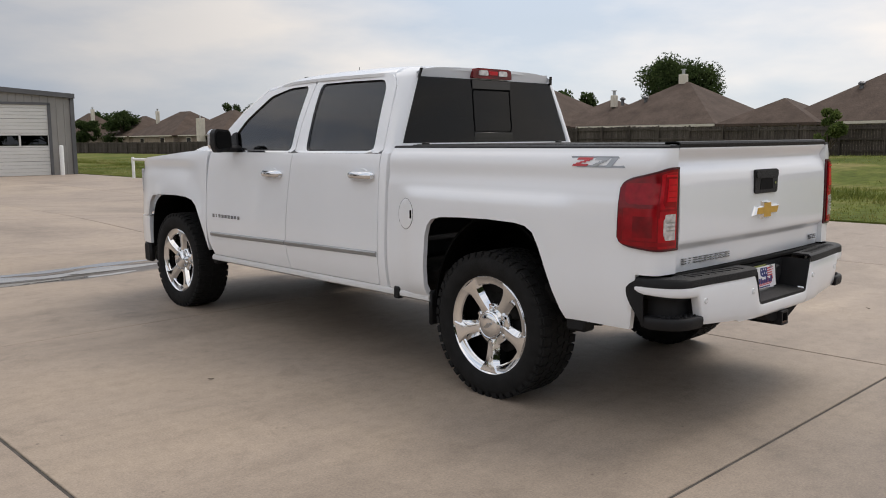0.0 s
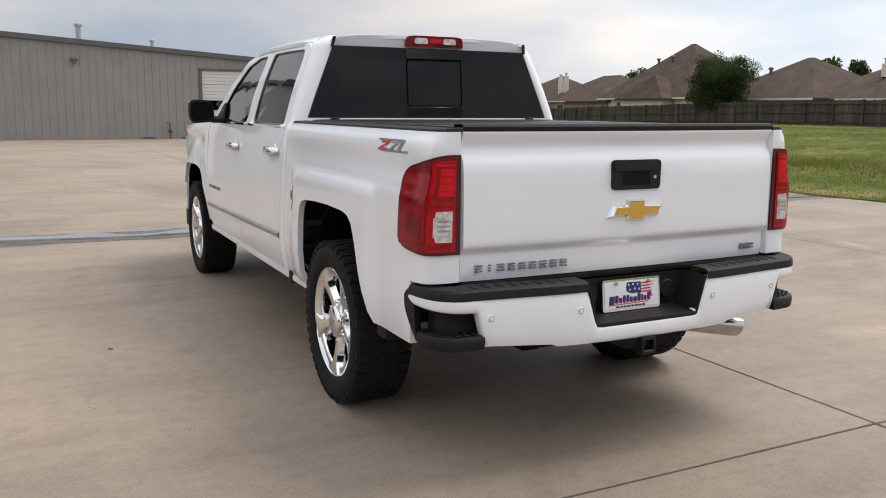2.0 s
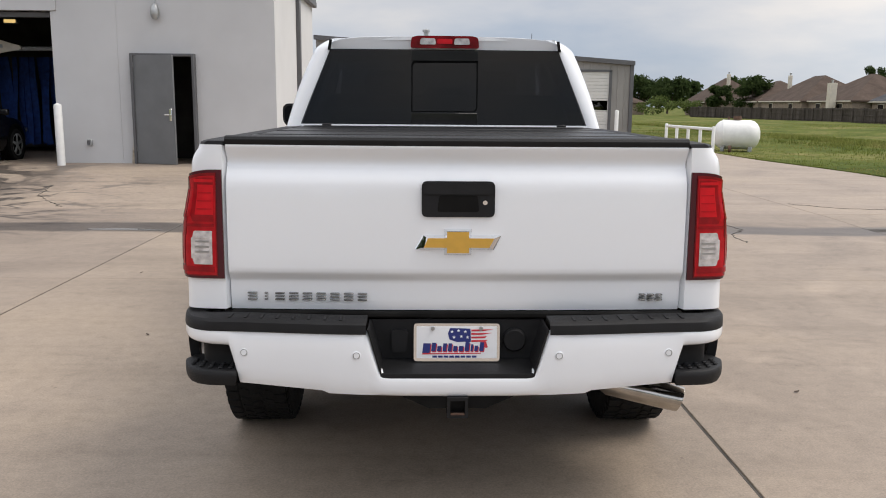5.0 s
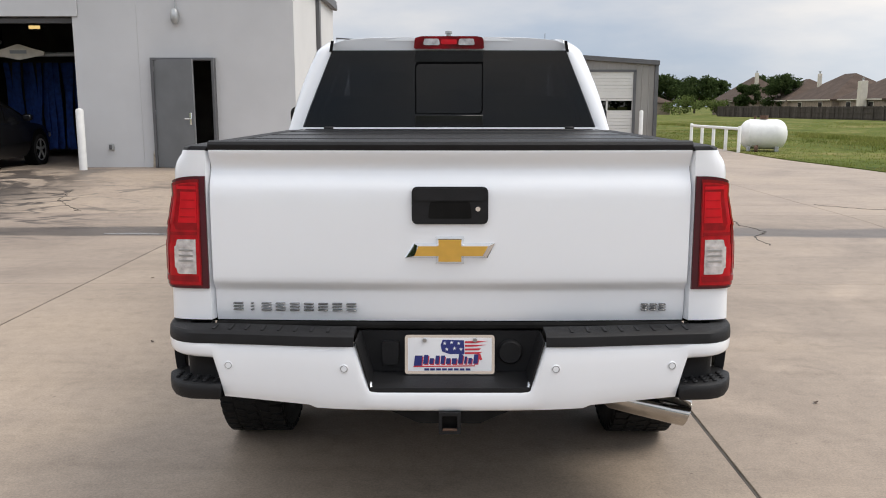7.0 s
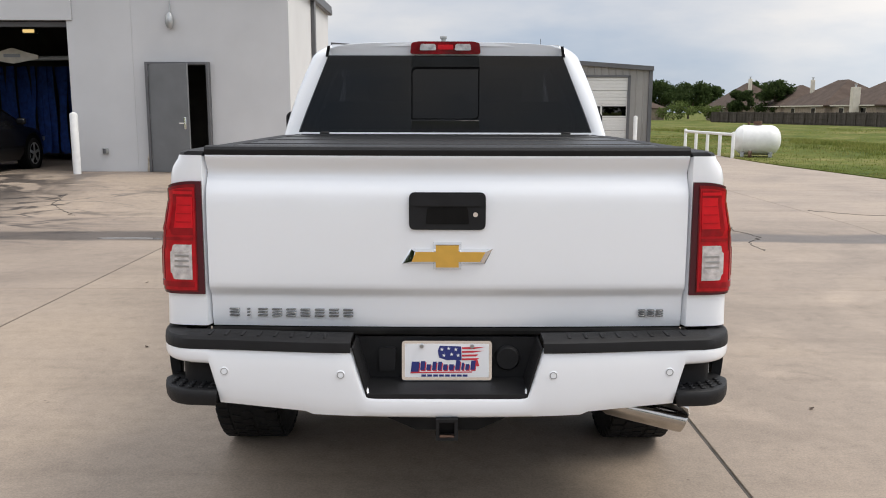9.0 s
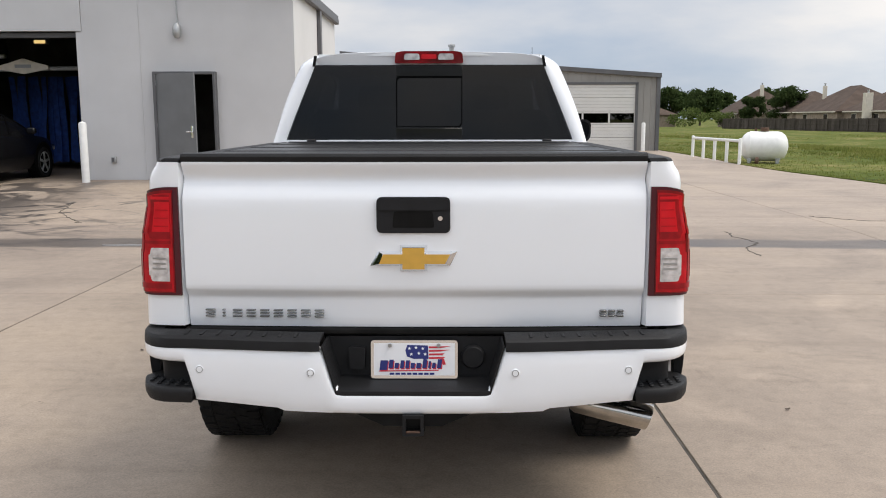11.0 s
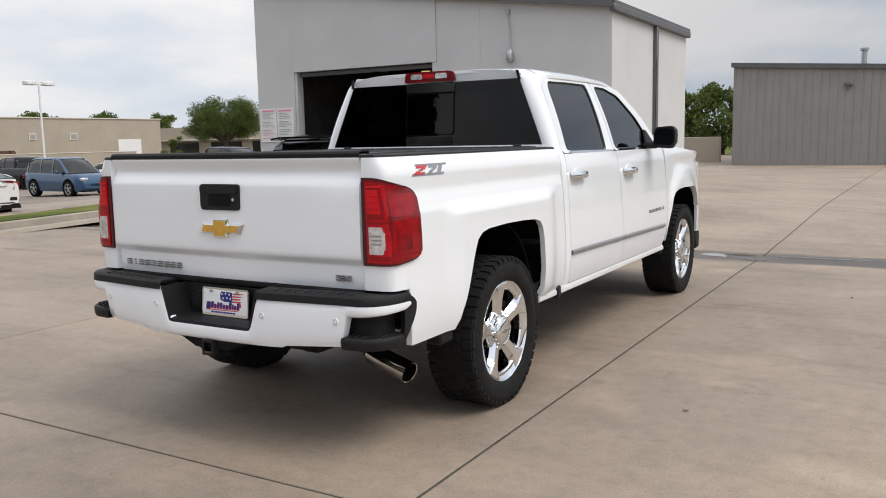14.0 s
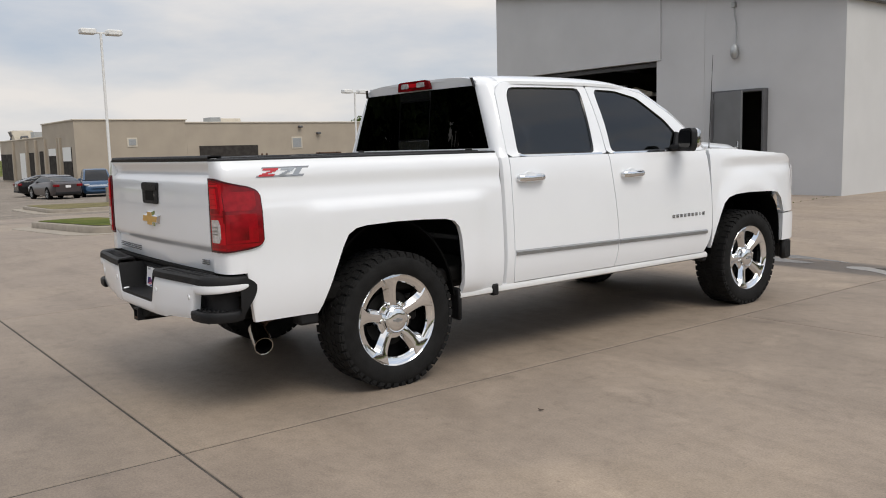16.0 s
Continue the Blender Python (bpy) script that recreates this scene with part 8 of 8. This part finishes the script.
part("masonry", Geo().box((-9.5, 39.8, 0.65), (5.8, 0.25, 1.3), 0.02), M_TAN, dw)


def lamp_post(x, y, z, h, label):
    p = thing("street_lamp", label, "street lamp", group="parking lot lamps")
    part("pedestal", Geo().cyl((x, y, z - 0.1), (x, y, z + 0.75), 0.30, n=18), M_KERB, p)
    part("pole", Geo().cyl((x, y, z + 0.7), (x, y, z + h), 0.075, 0.06, n=12), M_WHITEP, p)
    part("arm", Geo().box((x, y, z + h - 0.02), (0.10, 1.3, 0.08), 0.01), M_WHITEP, p)
    for s in (1, -1):
        part("lamp_head", Geo().box((x, y + s * 0.62, z + h + 0.02), (0.55, 0.72, 0.26), 0.04), M_WHITEP, p)
    return p


lamp_post(-38.4, 10.0, lotz(-38.4), 8.3, "white twin-headed parking lot lamp on a concrete pedestal")
lamp_post(-47.0, 29.9, lotz(-47), 6.55, "white twin-headed parking lot lamp on a concrete pedestal")

# ---- parked cars ----
def paint(name, col, rough=0.3):
    return plain(name, col, rough, coat=0.5 if max(col) > 0.02 else 0.12, vary=0.02, spec=0.5 if max(col) > 0.02 else 0.3)


P_SILVER = paint("silver_car_paint", (0.27, 0.29, 0.32))
P_BLACK, P_BLUE, P_GREY, P_WHITE, P_RED = paint("black_car_paint", (0.006, 0.006, 0.007), 0.18), paint("blue_car_paint", (0.025, 0.075, 0.16)), paint("grey_car_paint", (0.050, 0.040, 0.042)), paint("pearl_car_paint", (0.75, 0.75, 0.74)), paint("dark_red_car_paint", (0.10, 0.02, 0.025))
CAR_SHAPES = {
    # length, width, belt line (along, height), roof line (along, height), wheel radius, wheelbase
    "sedan": (4.6, 1.80, [(-2.3, 0.94), (-2.0, 1.05), (0, 1.0), (1.0, 0.94), (2.0, 0.78), (2.3, 0.58)], [(-2.0, 1.05), (-1.15, 1.33), (-0.3, 1.41), (0.45, 1.33), (1.35, 0.95)], 0.33, 2.7),
    "fastback": (4.6, 1.80, [(-2.3, 0.97), (-2.1, 1.03), (-1.2, 1.02), (0, 0.98), (1.0, 0.93), (2.0, 0.78), (2.3, 0.58)], [(-2.12, 1.045), (-1.55, 1.20), (-0.75, 1.37), (-0.05, 1.42), (0.55, 1.34), (1.4, 0.95)], 0.33, 2.7),
    "suv": (4.5, 1.83, [(-2.25, 1.02), (-2.0, 1.06), (0, 1.03), (1.0, 1.0), (1.9, 0.95), (2.25, 0.72)], [(-2.15, 1.06), (-1.85, 1.58), (-0.6, 1.68), (0.35, 1.62), (1.15, 1.02)], 0.35, 2.65),
    "hatch": (4.3, 1.82, [(-2.1, 1.00), (-1.85, 1.04), (0, 0.96), (1.0, 0.93), (1.8, 0.82), (2.1, 0.62)], [(-2.0, 1.03), (-1.65, 1.26), (-0.5, 1.38), (0.3, 1.32), (1.15, 0.95)], 0.34, 2.65),
    "pickup": (5.8, 2.0, [(-2.9, 1.26), (-2.5, 1.28), (0, 1.30), (1.0, 1.28), (2.5, 1.20), (2.9, 0.90)], [(-0.95, 1.29), (-0.80, 1.82), (0.1, 1.90), (0.75, 1.83), (1.5, 1.28)], 0.43, 3.6),
}


def parked_car(kind, x, y, z, heading, mat, label, spoiler=False, red_side=True):
    L, W, belt, roof, wr, wb = CAR_SHAPES[kind]
    car = thing("pickup_parked" if kind == "pickup" else "car", label, "car", pose(x, y, z, 0, 0, heading), "parked cars")
    bz = curve_at(belt)
    zl = 0.30 if kind == "pickup" else 0.20
    hw_at = lambda u: W / 2 * (1 - 0.16 * max(0, (abs(u) / (L / 2) - 0.72) / 0.28) ** 2.2)
    rings = []
    for u in lin(-L / 2, L / 2, 25):
        e = max(0.0, (abs(u) / (L / 2) - 0.93) / 0.07)
        w, t, b = hw_at(u) * (1 - 0.05 * e), bz(u) - 0.05 * e, zl + 0.10 * e + (0.06 if abs(u) > L * 0.42 else 0)
        m = (t + b) / 2
        rings.append([(u, s * ww, zz) for s, ww, zz in ((1, w * 0.55, b), (1, w * 0.93, b + 0.03), (1, w * 0.985, b + 0.16), (1, w, m), (1, w * 0.985, t - 0.10), (1, w * 0.93, t - 0.015), (1, w * 0.80, t + 0.004), (-1, w * 0.80, t + 0.004), (-1, w * 0.93, t - 0.015), (-1, w * 0.985, t - 0.10), (-1, w, m), (-1, w * 0.985, b + 0.16), (-1, w * 0.93, b + 0.03), (-1, w * 0.55, b))])
    part("body", Geo().ring_loft(rings), mat, car, smooth=50)
    rz = curve_at(roof)
    r0, r1 = roof[0][0], roof[-1][0]

    def cabin_rings(off, a, b, n=17):
        out = []
        for u in lin(a, b, n):
            t = max(rz(u), bz(u) + 0.012) + off
            b0 = bz(u) - 0.03
            k = (t - b0)
            w0 = hw_at(u) * 0.90 + off
            w1 = w0 - 0.36 * max(0, k - 0.02) ** 1.0 * 0.62
            out.append([(u, w0, b0), (u, w0 - (w0 - w1) * 0.55, b0 + k * 0.6), (u, w1, t - 0.05 * min(1, k / 0.3)), (u, w1 * 0.86, t), (u, 0, t + 0.02 * min(1, k)), (u, -w1 * 0.86, t), (u, -w1, t - 0.05 * min(1, k / 0.3)), (u, -w0 + (w0 - w1) * 0.55, b0 + k * 0.6), (u, -w0, b0)])
        return out
    part("window_glass", Geo().ring_loft(cabin_rings(0.0, r0, r1), True, True), M_GLOSSB, car, "dark glass", smooth=50)
    cr = cabin_rings(0.012, r0, r1, 33)
    us = lin(r0, r1, 33)
    top_a, top_b = roof[1][0] - 0.08, roof[-2][0] + 0.03
    shell = [[r[j] for j in (2, 3, 4, 5, 6)] for r, u in zip(cr, us) if top_a <= u <= top_b]
    part("roof", Geo().ring_loft(shell, False, False), mat, car, smooth=50)
    for j0, j1 in ((0, 3), (5, 8)):
        for u0 in ((-0.95 if kind != "pickup" else -0.9), 0.0 if kind != "pickup" else 0.22, r0 + 0.05):
            sel = [r for r, u in zip(cr, us) if u0 <= u <= u0 + (0.17 if u0 > r0 + 0.06 else 0.30)]
            if len(sel) > 1:
                part("pillar", Geo().ring_loft([r[j0:j1 + 1] for r in sel], False, False), mat, car, smooth=50)
        front = [r for r, u in zip(cr, us) if u >= roof[-2][0] - 0.05]
        part("front_pillar", Geo().ring_loft([r[2:4] if j0 == 0 else r[5:7] for r in front], False, False), mat, car, smooth=50)
    for sx in (1, -1):
        for sy in (1, -1):
            c = (sx * wb / 2, sy * (hw_at(sx * wb / 2) - 0.10), wr)
            # black disc proud of the body, its colour standing in for arch shade
            part("wheel_arch", Geo().cyl((c[0], sy * (hw_at(c[0]) - 0.2), wr + 0.03), (c[0], sy * (hw_at(c[0]) + 0.004), wr + 0.03), wr + 0.065, n=24), M_LINER, car)
            wh = part("wheel", Geo().lathe([(wr * 0.62, -0.10), (wr * 0.9, -0.115), (wr, -0.09), (wr, 0.09), (wr * 0.9, 0.115), (wr * 0.66, 0.11)], c, (0, sy, 0), 28), M_RUBBER, car)
            rim = Geo().lathe([(wr * 0.66, 0.10), (wr * 0.68, 0.116), (wr * 0.60, 0.105), (wr * 0.58, 0.05), (0.0, 0.05)], c, (0, sy, 0), 28)
            part("rim", rim, M_FRAME if kind == "pickup" else M_GALV, wh)
            sp = Geo()
            for k in range(5):
                a = 2 * math.pi * k / 5
                sp.box((0, 0, wr * 0.32), (0.055, 0.03, wr * 0.62), 0.006)
                blk = Geo().box((0, 0, wr * 0.32), (0.06, 0.04, wr * 0.62), 0.008).moved(Matrix.Translation((c[0], c[1] + sy * 0.095, c[2])) @ Matrix.Rotation(a, 4, "Y"))
                sp.v, sp.f = sp.v[:-24], sp.f[:-26]
                sp.add(blk.v, blk.f)
            part("spokes", sp, M_FRAME if kind == "pickup" else M_GALV, wh)
    zt = bz(-L / 2 + 0.1)
    for s in (1, -1):
        if kind == "fastback":
            # C-shaped lamp: a hook on the tail, a wedge along the flank
            lamp_ = part("tail_light", Geo().prism([(0.84, 0.95), (0.50, 0.985), (0.30, 0.975), (0.50, 0.945), (0.70, 0.895), (0.64, 0.76), (0.66, 0.735), (0.86, 0.765)], lambda a, b, c: (-L / 2 + 0.05 * (a / 0.84) ** 4 + c, s * a * 0.86, b), -0.022, 0.03), M_REDL, car, "red C-shaped tail light")
            part("lamp_wedge", Geo().shell(lambda u, v: (u, s * (hw_at(u) + 0.008), 0.79 + 0.13 * (u + 2.24) / 0.42 + v * 0.165 * (1 - (u + 2.24) / 0.44)), lin(-2.24, -1.82, 8), (0.0, 0.5, 1.0), lambda u, v: (0, -s * 0.03, 0)), M_REDL, lamp_)
            part("reversing_lens", Geo().prism([(0.70, 0.885), (0.80, 0.87), (0.84, 0.785), (0.67, 0.77)], lambda a, b, c: (-L / 2 + 0.05 * (a / 0.84) ** 4 + c, s * a * 0.86, b), -0.026, 0.0), M_CLEAR, lamp_, "clear reversing lens")
            part("bumper_vent", Geo().prism(rounded([(0.50, 0.47), (0.80, 0.46), (0.82, 0.54), (0.54, 0.56)], 0.03, 3), lambda a, b, c: (-L / 2 + 0.02 * (a / 0.84) ** 4 + c, s * a * 0.84, b), -0.015, 0.03), M_BLACKP, car, "black bumper vent")
        else:
            part("tail_light", Geo().box((-L / 2 + 0.10, s * W * 0.37, zt - 0.16), (0.26, W * 0.20, 0.15 if kind != "pickup" else 0.30), 0.03), M_REDD if spoiler else M_REDL, car, "red tail light")
        part("head_light", Geo().box((L / 2 - 0.16, s * W * (0.40 if kind == "pickup" else 0.36), bz(L / 2 - 0.2) - (0.08 if kind == "pickup" else 0.10)), (0.34 if kind == "pickup" else 0.30, W * 0.17, 0.22 if kind == "pickup" else 0.13), 0.03), M_CLEAR, car, "clear headlight")
        part("mirror", Geo().box((roof[-1][0] - 0.45, s * (W / 2 + 0.06), bz(0.6) + 0.07), (0.12, 0.18, 0.13), 0.03), mat, car)
    if kind == "fastback":
        part("rear_valance", Geo().prism(rounded([(-0.78, 0.25), (0.78, 0.25), (0.74, 0.36), (0.50, 0.42), (-0.50, 0.42), (-0.74, 0.36)], 0.02, 3), lambda a, b, c: (-L / 2 + 0.06 * (a / 0.8) ** 4 + c, a, b), -0.02, 0.10), M_BLACKP, car, "black lower valance")
        part("exhaust", Geo().prism(rounded([(-0.13, 0.30), (0.13, 0.30), (0.13, 0.365), (-0.13, 0.365)], 0.03, 4), lambda a, b, c: (-L / 2 + c, a, b), -0.04, 0.05), M_CHROME, car, "chrome exhaust outlet")
        part("boot_lip", Geo().shell(lambda u, v: (-L / 2 + 0.03 + 0.10 * (u / 0.7) ** 4 + v, u, 1.022 - 0.03 * (u / 0.7) ** 2 - 0.1 * v), lin(-0.68, 0.68, 15), (0.0, 0.08, 0.16), lambda u, v: (0, 0, -0.02)), mat, car, "thin boot-lid spoiler")
        part("boot_bar", Geo().box((-L / 2 - 0.012, 0, 0.855), (0.03, 0.72, 0.022), 0.006), M_CHROME, car)
    else:
        part("rear_bumper", Geo().box((-L / 2 + 0.06, 0, zl + 0.17), (0.16, W * 0.82, 0.16), 0.03), M_BLACKP if kind != "pickup" else M_FRAME, car)
    if kind == "pickup":
        # heavy black front bumper with a hoop, chrome grille, clear lamps
        nose_ = part("front_bumper", Geo().box((L / 2 + 0.10, 0, 0.60), (0.30, W * 0.98, 0.34), 0.07), M_FRAME, car, "heavy black steel front bumper")
        part("guard_hoop", Geo().tube([(L / 2 + 0.22, -0.52, 0.70), (L / 2 + 0.24, -0.50, 1.02), (L / 2 + 0.22, -0.42, 1.10), (L / 2 + 0.22, 0.42, 1.10), (L / 2 + 0.24, 0.50, 1.02), (L / 2 + 0.22, 0.52, 0.70)], 0.035, 10), M_FRAME, nose_, "black guard hoop")
        part("front_plate", Geo().box((L / 2 + 0.262, 0, 0.64), (0.02, 0.31, 0.15), 0.004), M_PLATEW, nose_)
        for s in (1, -1):
            part("fog_lamp", Geo().box((L / 2 + 0.252, s * 0.62, 0.60), (0.02, 0.13, 0.08), 0.01), M_CLEAR, nose_)
        part("grille_surround", Geo().band([(L / 2 + 0.012, a, b) for a, b in dense([(-0.56, 0.80), (0.56, 0.80), (0.60, 1.14), (-0.60, 1.14)], 40)], [(L / 2 + 0.012, a, b) for a, b in dense([(-0.49, 0.86), (0.49, 0.86), (0.53, 1.08), (-0.53, 1.08)], 40)], (-0.10, 0, 0)), M_CHROME, car, "chrome grille surround")
        for z in (0.93, 1.01):
            part("grille_bar", Geo().box((L / 2 + 0.006, 0, z), (0.03, 1.04, 0.03), 0.008), M_CHROME, car)
    part("front_grille", Geo().box((L / 2 - 0.06, 0, bz(L / 2 - 0.05) - 0.24), (0.12, W * 0.5, 0.16 if kind != "pickup" else 0.38), 0.03), M_BLACKP, car)
    part("number_plate", Geo().box((-L / 2 - 0.015, 0, zt - 0.22), (0.02, 0.31, 0.15), 0.004), M_PLATEW, car)
    if spoiler:
        part("spoiler", Geo().shell(lambda u, v: (-L / 2 + 0.02 + v, u, 1.27 + 0.05 * (1 - (u / 0.72) ** 4) - 0.02 * v), lin(-0.70, 0.70, 11), (0.0, 0.15, 0.38), lambda u, v: (0, 0, -0.035)), mat, car, "black roof spoiler")
        for y in (-0.28, 0.0, 0.28):
            part("exhaust", Geo().cyl((-L / 2 - 0.02, y * 0.35, zl + 0.10), (-L / 2 + 0.2, y * 0.35, zl + 0.10), 0.035, n=10), M_CHROME, car)
    return car


parked_car("hatch", -9.52, 12.7, gz(-9.5, 12.2) - 0.01, 92, P_BLACK, "black hatchback with a roof spoiler half inside the wash bay", spoiler=True)
for kind, x, y, turn, mat, label in (
    ("fastback", -20.4, 8.65, 184, P_WHITE, "white fastback sedan with black lower valance beside a grass kerb island"),
    ("suv", -27.3, 11.0, 182, P_WHITE, "white compact crossover parked on the lot"),
    ("suv", -30.9, 20.1, -3, P_BLUE, "blue compact crossover parked on the lot"),
    ("pickup", -27.6, 26.8, -4, P_BLACK, "black pickup truck with black wheels parked on the lot"),
    ("pickup", -45.4, 27.2, 180, P_BLACK, "black pickup truck parked near the tan building"),
    ("sedan", -50.0, 10.0, 186, P_GREY, "dark reddish-grey sedan parked near the lamp post"),
    ("suv", -50.5, 12.6, -12, P_BLUE, "blue crossover parked near the lamp post"),
    ("suv", -50.5, 15.2, 8, P_SILVER, "silver crossover parked in a row"),
    ("suv", -50.2, 17.8, 4, P_SILVER, "silver crossover parked in a row"),
    ("suv", -60.0, 25.8, 180, P_RED, "dark red crossover parked before an open bay"),
    ("sedan", -55.8, 11.3, 90, P_BLACK, "black sedan parked by the service doors"),
    ("sedan", -42.0, 31.2, 180, P_WHITE, "white sedan parked in a row"),
    ("sedan", -42.0, 33.8, 180, P_BLACK, "black sedan parked in a row"),
    ("sedan", -42.0, 36.4, 180, P_BLACK, "black sedan parked in a row"),
    ("sedan", -31.2, 33.6, 0, P_WHITE, "white sedan parked behind the wash building"),
):
    parked_car(kind, x, y, lotz(x) - 0.01, turn, mat, label)
